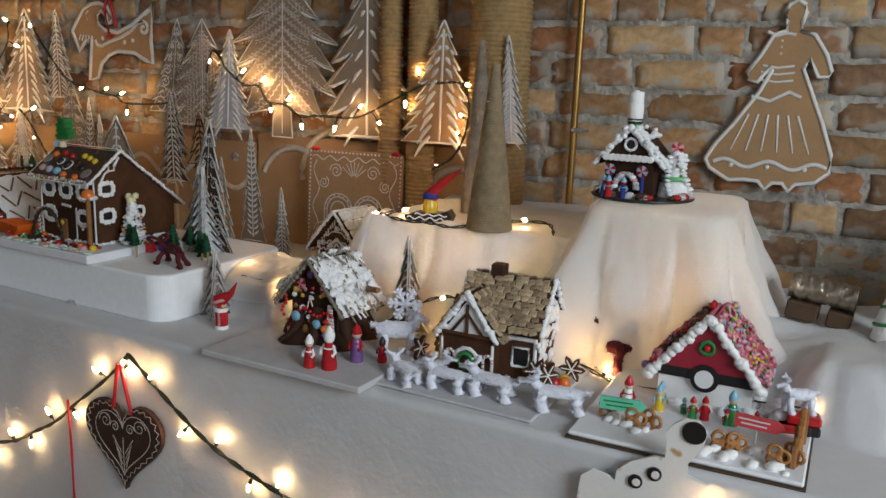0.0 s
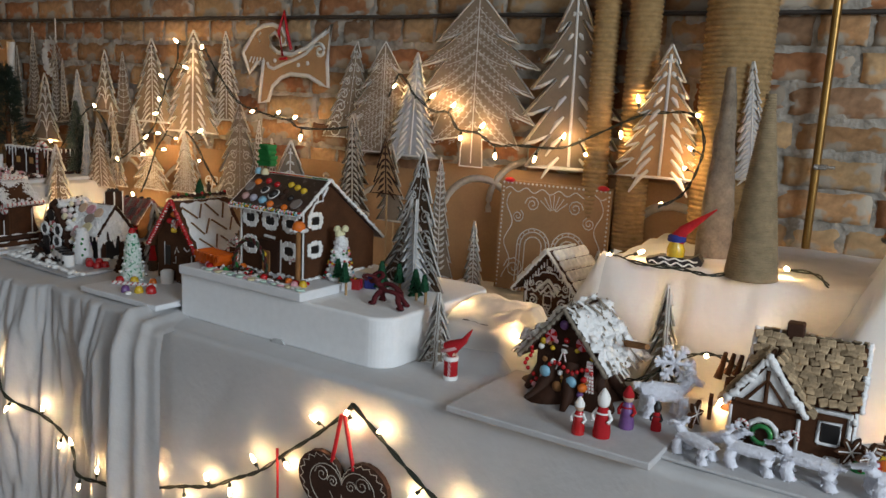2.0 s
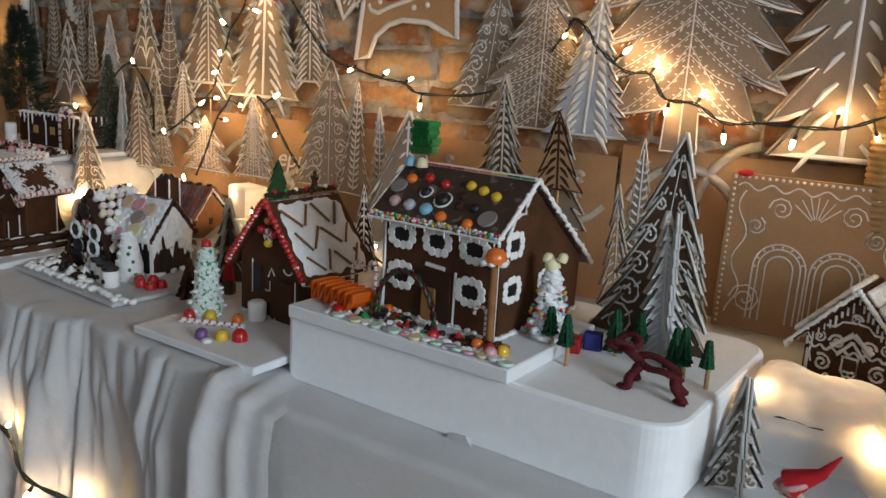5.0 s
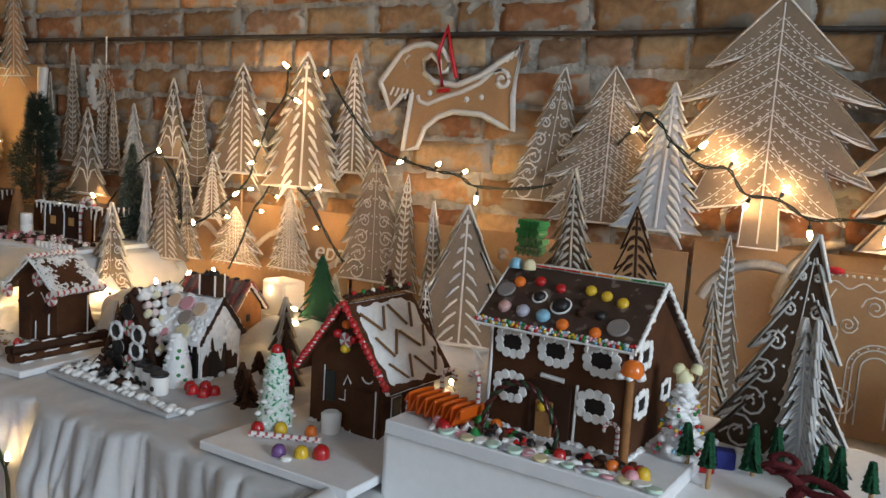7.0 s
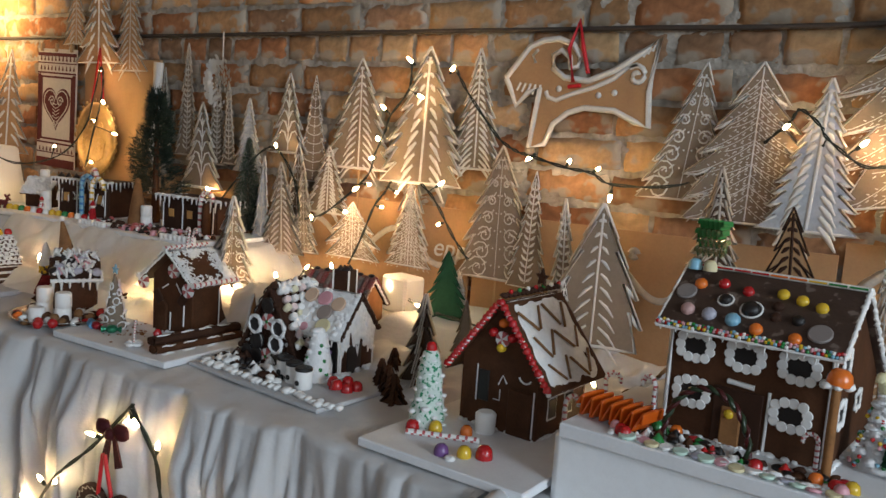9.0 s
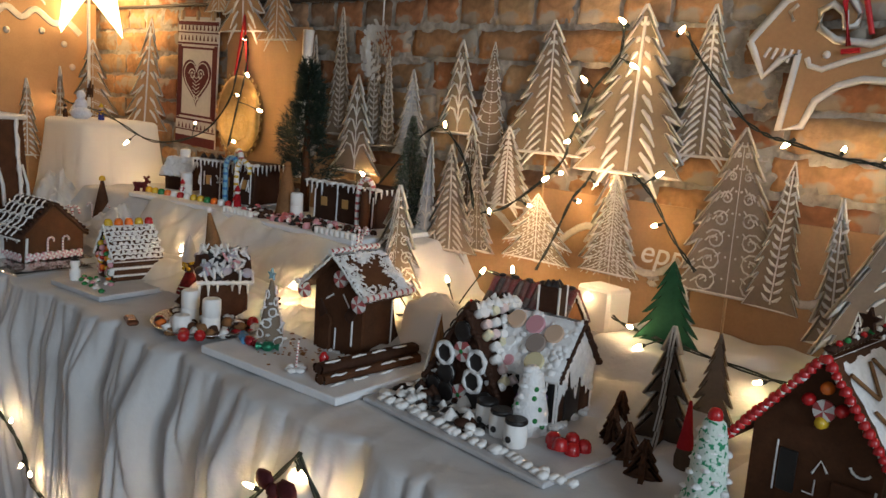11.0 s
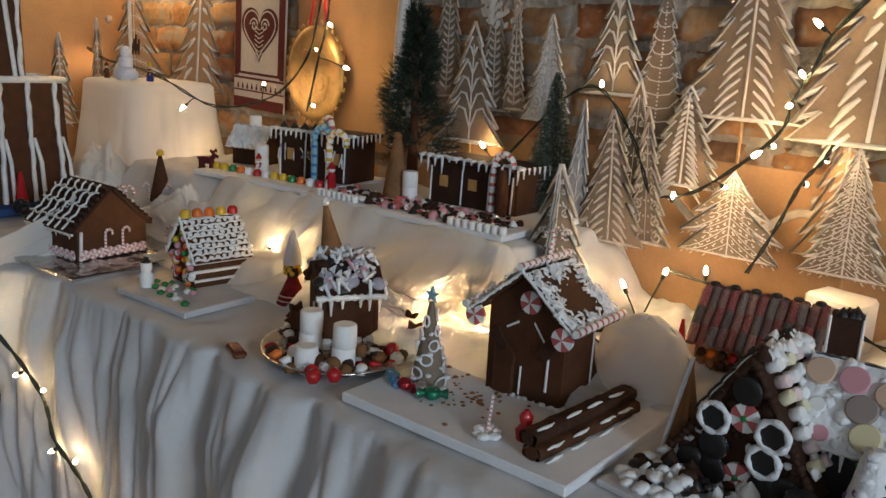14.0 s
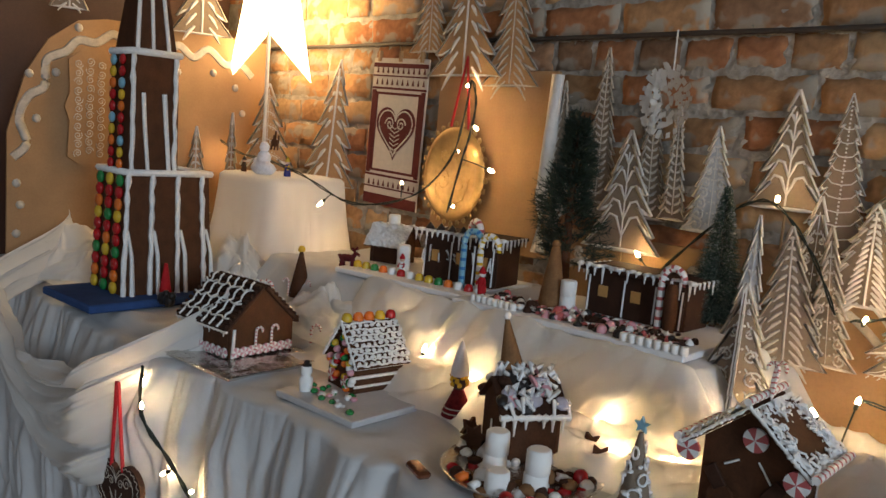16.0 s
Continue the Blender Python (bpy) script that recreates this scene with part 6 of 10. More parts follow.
for k in range(4):
    g = Geo()
    g.ball((0, 0, 0.009), (0.013, 0.01, 0.009), 10, None, 0.08)
    for e in (-1, 1):
        g.cyl((e * 0.01, 0, 0.009), (e * 0.02, 0.001, 0.008), 0.003, 0.008, 7)
    solid("wrapped_candy", g, FOILC[k], "shiny foil-wrapped candy at the foot of the cone tree", "sweet", pose(-2.985 + 0.024 * k, 1.358 + 0.002 * k - 0.006 * (k % 2), BZ, 0, 0, 25 * k - 30), "loose sweets")
g = Geo()
snow(g, [(rc.gauss(-0.06, 0.035), rc.gauss(0.01, 0.04), 0) for _ in range(60)], 0.003, None, rc)
tagged(solid("sprinkled_crumbs", g, GINGER_L, "brown sugar crumbs sprinkled on the board", "crumbs", pose(-2.83, 1.395, BZ)), kind="stuff")
g = Geo()
g.sheet(60, 30, lambda u, v: ((0.066 + 0.012 * abs(math.sin(5 * u * math.pi + 4 * v)) + 0.016 * noise.noise((u * 4, v * 4, 1))) * math.sin(math.pi * v * 0.62) * math.cos(2 * math.pi * u), (0.055 + 0.012 * abs(math.sin(5 * u * math.pi + 4 * v))) * math.sin(math.pi * v * 0.62) * math.sin(2 * math.pi * u), 0.045 + 0.09 * math.cos(math.pi * v * 0.62) + 0.006 * noise.noise((u * 9, v * 9, 1))))
solid("cloth_lump", g, VOILE, "round pale cloth-covered lump behind the house", "cloth", pose(-2.745, 1.615, TABLE_L - 0.012))

# plate with the sweet-covered house
t = thing("plate", "round silver-rimmed plate with a candy house", "plate", pose(-3.15, 1.405, TABLE_L + 0.004))
g = Geo()
g.lathe([(0.07, 0), (0.085, 0.002), (0.12, 0.01), (0.122, 0.012), (0.118, 0.012), (0.085, 0.005), (0.01, 0.004)], 36)
part("dish", g, FOILS, t)
PZ = TABLE_L + 0.009
hs = House("small dark house with heaped icing on its roof", pose(-3.205, 1.462, PZ, 0, 0, 60), 0.095, 0.088, 0.082, 0.036, GINGER, GINGER_D, 0.014, 0.006, 0.008)
rc = random.Random(31)
for s in (-1, 1):
    L = hs.L[s][0]
    for k in range(14):
        sweet(hs.t, "lentil", rc.choice((LILAC, PINK, GINGER_D, BLACK)), hs.roof(s, rc.uniform(-0.05, 0.05), rc.uniform(0.004, L - 0.01), 0.008), 0.0125)
hs.eave(-1, None, 6, 0.005, 8, 0.03)
hs.eave(1, None, 6, 0.004, 9, 0.02)
hs.lines("icing_line", "left", [([(0.0, 0.0), (0.0, 0.055)], 0.002)])
g = Geo()
g.cyl((-0.015, 0.012, hs.hw + hs.hr - 0.004), (-0.028, 0.028, hs.hw + hs.hr + 0.092), 0.023, 0.003, 14)
part("cone_tower", g, GINGER_M, hs.t, "upturned ice cream cone")
sweet(hs.t, "ball", ICING, pose(-0.028, 0.028, hs.hw + hs.hr + 0.095), 0.007)
hs.base_icing(0.006, 33)
g = Geo()
for k in range(84):
    x, y = rc.triangular(-0.055, 0.06, 0.02), rc.uniform(-0.055, 0.055)
    z = hs.hw + hs.hr + 0.012 - 0.8 * abs(y) + rc.uniform(0, 0.014)
    g.tube([(x, y, z), (x + rc.uniform(-0.012, 0.012), y + rc.uniform(-0.006, 0.006), z + 0.008), (x + rc.uniform(-0.016, 0.016), y * 1.15, z - rc.uniform(0.004, 0.02))], 0.0042, 6, None, lambda u: 1.1 - 0.5 * u)
tagged(part("messy_icing", g, SNOW, hs.t, "messy strands of white icing"), kind="stuff")
for k in range(9):
    sweet(hs.t, rc.choice(("disc", "star", "disc")), rc.choice((LILAC, LILAC, PINK, GINGER, BLACK)), pose(rc.uniform(-0.045, 0.045), rc.uniform(-0.045, 0.045), hs.hw + hs.hr + rc.uniform(0.0, 0.012), rc.uniform(-60, 60), rc.uniform(-60, 60), 0), 0.011)
for x, y, k in ((-3.165, 1.36, 2), (-3.12, 1.315, 1), (-3.085, 1.355, 2)):
    for j in range(k):
        tabletop("marsh", MARSH, x + 0.002 * j, y, PZ + 0.034 * j, 0.0175, "large white marshmallow on the plate")
for k in range(120):
    a, r = rc.uniform(2.2, 7.1), rc.uniform(0.05, 0.11)
    c = rc.choice((RED, ICING, MARSH, GINGER, GINGER_M, ORANGE if k % 4 == 0 else GINGER_D, GINGER_D, ICING, GINGER))
    tabletop(rc.choice(("crumb", "gum", "crumb")), c, -3.15 + r * math.cos(a), 1.405 + r * math.sin(a), PZ - 0.003 + (0.009 if k % 3 == 0 else 0), rc.uniform(0.008, 0.013), "loose sweet heaped round the plate's rim")
for x, y in ((-3.09, 1.30), (-3.06, 1.315), (-3.075, 1.29)):
    tabletop("ball", RED, x, y, PZ + 0.009, 0.0115, "round red cherry on the plate")
g = Geo()
g.prism([((0.022 if i % 2 == 0 else 0.013) * math.cos(math.pi * i / 6), 0.006 + (0.022 if i % 2 == 0 else 0.013) * math.sin(math.pi * i / 6)) for i in range(12)], 0.007)
for k, (x, y) in enumerate(((-3.12, 1.53), (-3.08, 1.50), (-3.245, 1.40), (-3.27, 1.42))):
    solid("cookie_star", g, GINGER, "small brown cookie star beside the house", "cookie", pose(x, y, PZ + 0.018, -15, 0, 30 * k), "cookies")
t = thing("wrapped_candy", "brown and gold wrapped candy bar on the cloth", "sweet", pose(-3.235, 1.275, TABLE_L + 0.008, 0, 0, -20))
g = Geo()
g.box((0, 0, 0.006), (0.05, 0.022, 0.012), None, 0.004)
part("wrapper", g, mat("brown_foil_wrapper", (0.16, 0.06, 0.03), 0.25, 0.5, 60, 0.6, 80, 0.004, metal=0.6), t)

# small house with snowy shingle roof
board(-3.548, 1.425, TABLE_L + 0.002, 0.21, 0.235, 0.012, 3, "grey-white board under the small house", GREYBOARD)
SZ = TABLE_L + 0.014
hs = House("small gingerbread house with snow-patterned roof and gumdrop ridge", pose(-3.588, 1.462, SZ, 0, 0, 84) @ Matrix.Scale(1.08, 4), 0.10, 0.082, 0.058, 0.052, GINGER, GINGER, 0.018, 0.006, 0.006)
rc = random.Random(41)
for s in (-1, 1):
    L = hs.L[s][0]
    g = Geo()
    for i in range(9):
        for j in range(7):
            g.ball(((i - 4) * 0.0122 + (0.006 if j % 2 else 0), (j - 3) * L / 7.4 + rc.uniform(-0.0015, 0.0015), 0.0075), (0.0052 * rc.uniform(0.6, 1.25), 0.0042, 0.0028), 6, hs.roof(s, 0, L / 2), 0.25)
    for j in range(8):
        g.tube([(-0.055 + 0.0055 * q, (j - 3.5) * L / 7.6 + rc.uniform(-0.0022, 0.0022), 0.0078) for q in range(21)], 0.0021, 5, hs.roof(s, 0, L / 2))
    part("roof_icing", g, SNOW, hs.t, "white icing in shingle rows")
for i, c in enumerate((YELLOW, ORANGE, ORANGE, YELLOW, RED)):
    sweet(hs.t, "gum", c, pose(-0.045 + 0.0225 * i, 0, hs.hw + hs.hr + 0.007), 0.0095)
hs.lines("icing_line", "front", [([(-0.05, 0.012 + 0.016 * k), (0.05, 0.012 + 0.016 * k)], 0.0028) for k in range(4)])
for k in range(34):
    x = rc.uniform(-0.042, 0.042)
    z = rc.uniform(0.006, 0.058 + 0.05 * (1 - abs(x) / 0.041))
    sweet(hs.t, "gum", rc.choice((ORANGE, RED, YELLOW, GREEN, PINK, MARSH)), hs.face("left") @ pose(x, 0, z) @ UP_WALL, 0.0062)
hs.rake("left", 0.003)
for x, z in ((-0.02, 0.02), (0.022, 0.018)):
    sweet(hs.t, "mint", STRIPE, hs.face("left") @ pose(x, -0.004, z) @ UP_WALL, 0.0115)
for k in range(24):
    tabletop("crumb", rc.choice((ICING, PINK, ICING, GREEN)), -3.548 + rc.uniform(-0.09, 0.085), 1.365 + rc.uniform(-0.03, 0.03), SZ, rc.uniform(0.005, 0.009), "small icing and sugar crumb on the board")
t = thing("snowman", "small white marshmallow snowman with a black hat", "ornament", pose(-3.615, 1.345, SZ))
g = Geo()
g.lathe([(0.011, 0), (0.013, 0.012), (0.0125, 0.024), (0.008, 0.028), (0.0105, 0.034), (0.0105, 0.044), (0.004, 0.049)], 12)
part("body", g, MARSH, t)
g = Geo()
g.lathe([(0.009, 0.046), (0.009, 0.049), (0.005, 0.05), (0.005, 0.056), (0.001, 0.057)], 10)
part("hat", g, BLACK, t, "tiny black hat")

# dark log-roofed house on foil
g = Geo()
g.sheet(60, 50, lambda u, v: ((u - 0.5) * 0.29, (v - 0.5) * 0.25, 0.006 + 0.002 * ridge(u * 20, v * 20, 8) + 0.004 * noise.noise((u * 9, v * 9, 3)) + 0.006 * max(0, abs(u - 0.5) * 2 - 0.85) * 6))
g.box((0, 0, 0.001), (0.26, 0.24, 0.006))
solid("foil_board", g, FOILS, "board wrapped in crumpled silver foil", "board", pose(-3.90, 1.385, TABLE_L + 0.002, 0, 0, 4))
DZ = TABLE_L + 0.011
hs = House("dark brown gingerbread house with chocolate log roof", pose(-3.955, 1.405, DZ, 0, 0, 5), 0.17, 0.16, 0.064, 0.074, GINGER, GINGER_D, 0.014, 0.007, 0.006)
rc = random.Random(51)
for s in (-1, 1):
    L = hs.L[s][0]
    for j in range(9):
        for i in range(6):
            sweet(hs.t, "rod", GINGER_D, hs.roof(s, -0.074 + 0.0295 * i, 0.006 + j * (L - 0.008) / 8.4, 0.009 + 0.002 * rc.random()) @ Matrix.Diagonal((1, 3.2, 3.2, 1)) @ pose(0, 0, 0, 0, 0, rc.uniform(-2, 2)), 0.028)
    g = Geo()
    for i in range(6):
        g.tube([((i - 2.5) * 0.027 + 0.003 * math.sin(k * 2), (k / 12 - 0.5) * L, 0.0155 + 0.002 * math.sin(k * 2.4)) for k in range(13)], 0.0024, 5, hs.roof(s, 0, L / 2))
    for i in range(3):
        g.tube([((k / 12 - 0.5) * 0.165, (i - 1) * L * 0.3 + 0.004 * math.sin(k * 2.1 + i), 0.0165 + 0.002 * math.sin(k * 2.4)) for k in range(13)], 0.002, 5, hs.roof(s, 0, L / 2))
    part("roof_icing", g, ICING, hs.t, "white icing lines over the log roof")
hs.eave(-1, None, 14, 0.0025, 5, 0.009)
for k in range(8):
    sweet(hs.t, "mint", [PINK, ICING], hs.face("right") @ pose(-0.066 + 0.019 * k, -0.002, 0.012) @ UP_WALL, 0.0105)
    sweet(hs.t, "mint", [PINK, ICING], hs.face("front") @ pose(-0.072 + 0.0205 * k, -0.002, 0.011) @ UP_WALL, 0.0105)
for x in (-0.02, 0.02):
    sweet(hs.t, "cane", STRIPE, hs.face("right") @ pose(x, -0.006, 0.012), 0.05)
hs.lines("icing_line", "right", [([(-0.073, 0), (-0.07, 0.06)], 0.004)])
hs.lines("icing_line", "front", [([(-0.08, 0), (-0.078, 0.06)], 0.003)])
tabletop("cane", STRIPE, -3.86, 1.53, TABLE_L + 0.004, 0.06, "small striped candy cane leaning by the house", 0, 0, 70)

# ---- the near end of the display ----
def peg_doll(x, y, z, h, dress, head, hat, label, yaw=0):
    g = Geo()
    g.mi = 0
    g.lathe([(h * 0.17, 0), (h * 0.18, h * 0.1), (h * 0.12, h * 0.55), (h * 0.08, h * 0.62)], 12)
    g.mi = 1
    g.ball((0, 0, h * 0.72), h * 0.125, 10)
    g.mi = 2
    g.tube([(h * 0.125 * math.cos(a), h * 0.125 * math.sin(a), h * 0.5) for a in [2 * math.pi * i / 12 for i in range(13)]], h * 0.022, 5)
    for q in (-1, 1):
        g.tube([(q * h * 0.1, 0, h * 0.56), (q * h * 0.19, -h * 0.05, h * 0.42), (q * h * 0.15, -h * 0.12, h * 0.34)], h * 0.042, 6)
    g.lathe([(h * 0.13, h * 0.74), (h * 0.135, h * 0.8), (h * 0.07, h * 0.93), (h * 0.02, h)], 10)
    return solid("peg_doll", g, [dress, head, hat], label, "doll", pose(x, y, z, 0, 0, yaw), "peg dolls")


def smooth_wire(pts, k=5):
    """A rounded run through the points."""
    P = [Vector(p) for p in pts]
    out = []
    for i in range(len(P) - 1):
        a, b, c, d = P[max(i - 1, 0)], P[i], P[i + 1], P[min(i + 2, len(P) - 1)]
        for j in range(k):
            t = j / k
            out.append(0.5 * ((2 * b) + (c - a) * t + (2 * a - 5 * b + 4 * c - d) * t * t + (3 * b - a - 3 * c + d) * t * t * t))
    return out + [P[-1]]


def deer(x, y, z, s, yaw, material, label, low=1.0, name="reindeer"):
    """A toy animal twisted from fuzzy wire; low squashes its height."""
    g = Geo()
    rnd = random.Random(int(1000 * abs(x)))
    wob = lambda u: 1 + 0.1 * math.sin(u * 40)
    fat = lambda u: 1 + 0.15 * math.sin(u * math.pi)
    g.tube([(-0.42 * s, 0, 0.5 * s), (-0.25 * s, 0, 0.54 * s), (-0.05 * s, 0, 0.53 * s), (0.15 * s, 0, 0.54 * s), (0.27 * s, 0, 0.54 * s)], 0.155 * s, 10, None, fat)
    for lx, sp in ((-0.38, 0.1), (-0.3, -0.12), (0.2, 0.12), (0.28, -0.1)):
        g.tube([(lx * s, sp * s, 0.5 * s), ((lx + 0.03) * s, sp * 1.3 * s, 0.33 * s), ((lx + 0.02) * s, sp * 1.5 * s, 0.16 * s), ((lx - 0.04) * s, sp * 1.7 * s, 0.0)], 0.092 * s, 8, None, wob)
    g.tube([(0.22 * s, 0, 0.55 * s), (0.32 * s, 0, 0.68 * s), (0.4 * s, 0, 0.8 * s)], 0.1 * s, 8, None, wob)
    g.tube([(0.34 * s, 0, 0.82 * s), (0.46 * s, 0, 0.8 * s), (0.6 * s, 0, 0.74 * s)], 0.1 * s, 8, None, lambda u: 1 - 0.4 * u)
    for q in (-1, 1):
        g.tube([(0.36 * s, q * 0.03 * s, 0.86 * s), (0.31 * s, q * 0.12 * s, 0.98 * s), (0.36 * s, q * 0.2 * s, 1.06 * s)], 0.045 * s, 6)
        g.tube([(0.31 * s, q * 0.12 * s, 0.96 * s), (0.42 * s, q * 0.16 * s, 1.0 * s)], 0.04 * s, 6)
    g.tube([(-0.42 * s, 0, 0.55 * s), (-0.5 * s, 0, 0.62 * s), (-0.56 * s, 0, 0.6 * s)], 0.06 * s, 6)
    for p in [Vector(rnd.choice(g.v)) for _ in range(1300)]:
        d = Vector((rnd.gauss(0, 1), rnd.gauss(0, 1), rnd.gauss(0.1, 1))).normalized()
        w = d.orthogonal().normalized() * 0.011 * s
        g.add([p - w, p + w, p + d * s * rnd.uniform(0.035, 0.075)], [(0, 1, 2)])
    m = Matrix.Diagonal((1, 1, low, 1))
    g.v = [tuple(m @ Vector(p)) for p in g.v]
    return solid(name, g, material, label, "ornament", pose(x, y, z, 0, 0, yaw), "toy reindeer")


FUZZ = mat("white_pipe_cleaner", (0.72, 0.73, 0.8), 0.95, 0.15, 150, 0.9, 500, 0.003, sheen=0.4)
FUZZB = mat("maroon_pipe_cleaner", (0.1, 0.015, 0.018), 0.9, 0.3, 150, 0.9, 500, 0.003)
SKIN = mat("painted_wood_face", (0.62, 0.42, 0.3), 0.5)
RFELT = mat("red_felt", (0.4, 0.015, 0.02), 0.9, 0.15, 80, 0.4)
BFELT = mat("dark_blue_felt", (0.03, 0.04, 0.2), 0.8)

# pale board, stump house and figures
board(-0.857, 1.262, TABLE_R + 0.002, 0.36, 0.25, 0.012, -3, "large pale board under the tree-stump house", GREYBOARD)
UZ = TABLE_R + 0.014
hs = House("tree-stump gingerbread house with candies and snowy roof", pose(-0.885, 1.35, UZ + 0.03, 0, 0, 82), 0.10, 0.118, 0.06, 0.066, GINGER_D, GINGER_D, 0.04, 0.008, 0.018)
rc = random.Random(61)
g = Geo()
g.sheet(48, 14, lambda u, v: ((0.062 + 0.05 * (1 - v) ** 3 * (0.6 + 0.4 * math.sin(u * 2 * math.pi * 5)) - 0.01 * math.sin(math.pi * v)) * math.cos(2 * math.pi * u), (0.062 + 0.055 * (1 - v) ** 3 * (0.6 + 0.4 * math.sin(u * 2 * math.pi * 5)) - 0.008 * math.sin(math.pi * v)) * math.sin(2 * math.pi * u), -0.03 + 0.1 * v))
part("stump", g, GINGER_D, hs.t, "dark flared stump wall")
for s in (-1, 1):
    L = hs.L[s][0]
    snow_sheet(hs, s, "roof_icing", "crushed snowy icing on the roof", 21 + s, 0.016, 0.15)
    for k in range(6):
        sweet(hs.t, "rod", WOOD if s < 0 else GINGER_L, hs.roof(s, -0.05 + 0.02 * k, L * 0.72, 0.012) @ pose(0, 0, 0, 0, 0, 90 + rc.uniform(-8, 8)), 0.05)
for k in range(9):
    a = 2 * math.pi * k / 9 + rc.uniform(-0.2, 0.2)
    c, s_ = math.cos(a), math.sin(a)
    g = Geo()
    L0 = rc.uniform(0.085, 0.112)
    g.tube([(0.05 * c, 0.05 * s_, 0.035), (0.068 * c, 0.068 * s_, 0.004), (0.085 * c, 0.085 * s_, -0.018), (L0 * c, L0 * s_, -0.028)], 0.017, 8, None, lambda u: 1.15 - 0.85 * u)
    part("root", g, GINGER_D, hs.t)
for k in range(110):
    s = rc.choice((-1, 1))
    L = hs.L[s][0]
    edge = rc.random() < 0.55
    v = rc.choice((rc.uniform(0.0, 0.012), rc.uniform(L - 0.02, L + 0.004))) if edge else rc.uniform(0.01, L)
    g = Geo()
    ln_ = rc.uniform(0.014, 0.04)
    g.box((0, 0, 0), (rc.uniform(0.003, 0.0055), ln_, 0.0018), None, 0.0006)
    part("wood_shard", g, SHARD if rc.random() < 0.78 else SNOW, hs.t, "", hs.roof(s, rc.uniform(-0.066, 0.066), v, 0.012 + 0.008 * rc.random()) @ pose(0, 0, 0, rc.uniform(-22, 12), rc.uniform(-15, 15), rc.uniform(-20, 20)))
for k in range(40):
    s = rc.choice((-1, 1, 1))
    sweet(hs.t, "crumb", rc.choice((SNOW, SNOW, ICING, MARSH)), hs.roof(s, rc.uniform(-0.066, 0.066), rc.uniform(0.0, hs.L[s][0]), 0.014), rc.uniform(0.005, 0.011))
hs.rake("left", 0.0045, SHARD)
for k in range(26):
    x = rc.uniform(-0.052, 0.052)
    z = rc.uniform(-0.02, 0.055 + 0.055 * (1 - abs(x) / 0.055))
    sweet(hs.t, rc.choice(("lentil", "gum", "ball")), rc.choice((RED, PINK, MARSH, YELLOW, PURPLE, RED, GINGER_L)), hs.face("left") @ pose(x, -0.016 if z < 0.045 else -0.003, z) @ UP_WALL, rc.uniform(0.004, 0.006))
for x, z, k, c, sz in ((-0.03, 0.082, "mint", [RED, PINK], 0.0115), (0.034, 0.078, "mint", [RED, PINK], 0.0125), (-0.005, 0.105, "lentil", PURPLE, 0.009), (0.01, 0.118, "lentil", YELLOW, 0.008), (-0.045, 0.068, "lentil", YELLOW, 0.0065), (0.055, 0.058, "lentil", YELLOW, 0.0065), (-0.028, 0.02, "lentil", BLUE, 0.011), (0.025, 0.012, "lentil", BLUE, 0.011), (-0.002, -0.002, "lentil", GINGER_L, 0.01), (0.0, 0.062, "lentil", MARSH, 0.009), (0.048, 0.008, "gum", ORANGE, 0.008)):
    sweet(hs.t, k, c, hs.face("left") @ pose(x, -0.02 if z < 0.05 else -0.004, z) @ UP_WALL, sz)
for x, r in ((-0.012, 18), (0.012, -18)):
    sweet(hs.t, "stick", STRIPE, hs.face("left") @ pose(x, -0.012, 0.025) @ pose(0, 0, 0, 0, -90 + r, 0), 0.035)
for k in range(10):
    sweet(hs.t, "ball", RED, hs.face("left") @ pose(-0.065 + 0.002 * k * math.sin(k), -0.014, 0.062 - 0.008 * k), 0.004)
    sweet(hs.t, "ball", RED, hs.face("left") @ pose(-0.02 + 0.009 * k, -0.02, 0.034 + 0.006 * math.sin(k)), 0.0042)
for k in range(4):
    sweet(hs.t, "stick", STRIPE, hs.face("left") @ pose(0.046 + 0.006 * k, -0.016, 0.0) @ pose(0, 0, 0, 0, -84 - 4 * k, 0), 0.055)
for k in range(6):
    sweet(hs.t, "crumb", SNOW, hs.face("left") @ pose(-0.088 + 0.004 * k, -0.005, 0.062 + 0.006 * (k % 3)), 0.011)
g = Geo()
g.cyl((0.055, -0.045, 0.062), (-0.02, -0.135, 0.09), 0.0075, 0.005, 8)
part("cinnamon_stick", g, GINGER_L, hs.t, "brown cinnamon stick")
peg_doll(-0.813, 1.17, UZ, 0.062, RED, SKIN, MARSH, "small red and white peg figure on the board")
peg_doll(-0.778, 1.181, UZ, 0.08, RFELT, MARSH, MARSH, "white-headed peg figure in a red felt skirt")
peg_doll(-0.757, 1.24, UZ, 0.072, PURPLE, SKIN, RFELT, "peg figure in a purple coat and red cap")
peg_doll(-0.714, 1.26, UZ, 0.05, RFELT, GINGER_D, BLACK, "small red peg figure with a dark head")
t = thing("clothespin_elf", "red felt elf with a pointed hat standing on the tablecloth", "ornament", pose(-1.12, 1.295, TABLE_R + 0.002))
g = Geo()
g.lathe([(0.0125, 0), (0.0135, 0.006), (0.013, 0.042), (0.009, 0.047)], 14)
part("body", g, RFELT, t, "red felt wrapped body")
for z in (0.004, 0.042):
    g = Geo()
    g.lathe([(0.0138, z - 0.004), (0.0145, z), (0.0138, z + 0.004)], 14)
    part("trim", g, MARSH, t, "white trim")
for k in range(4):
    g = Geo()
    line2(g, arc(0.004, 0.012 + 0.008 * k, 0.0028, 0, 300, 8), 0.0009, -0.0133)
    part("piped_loop", g, ICING, t)
g = Geo()
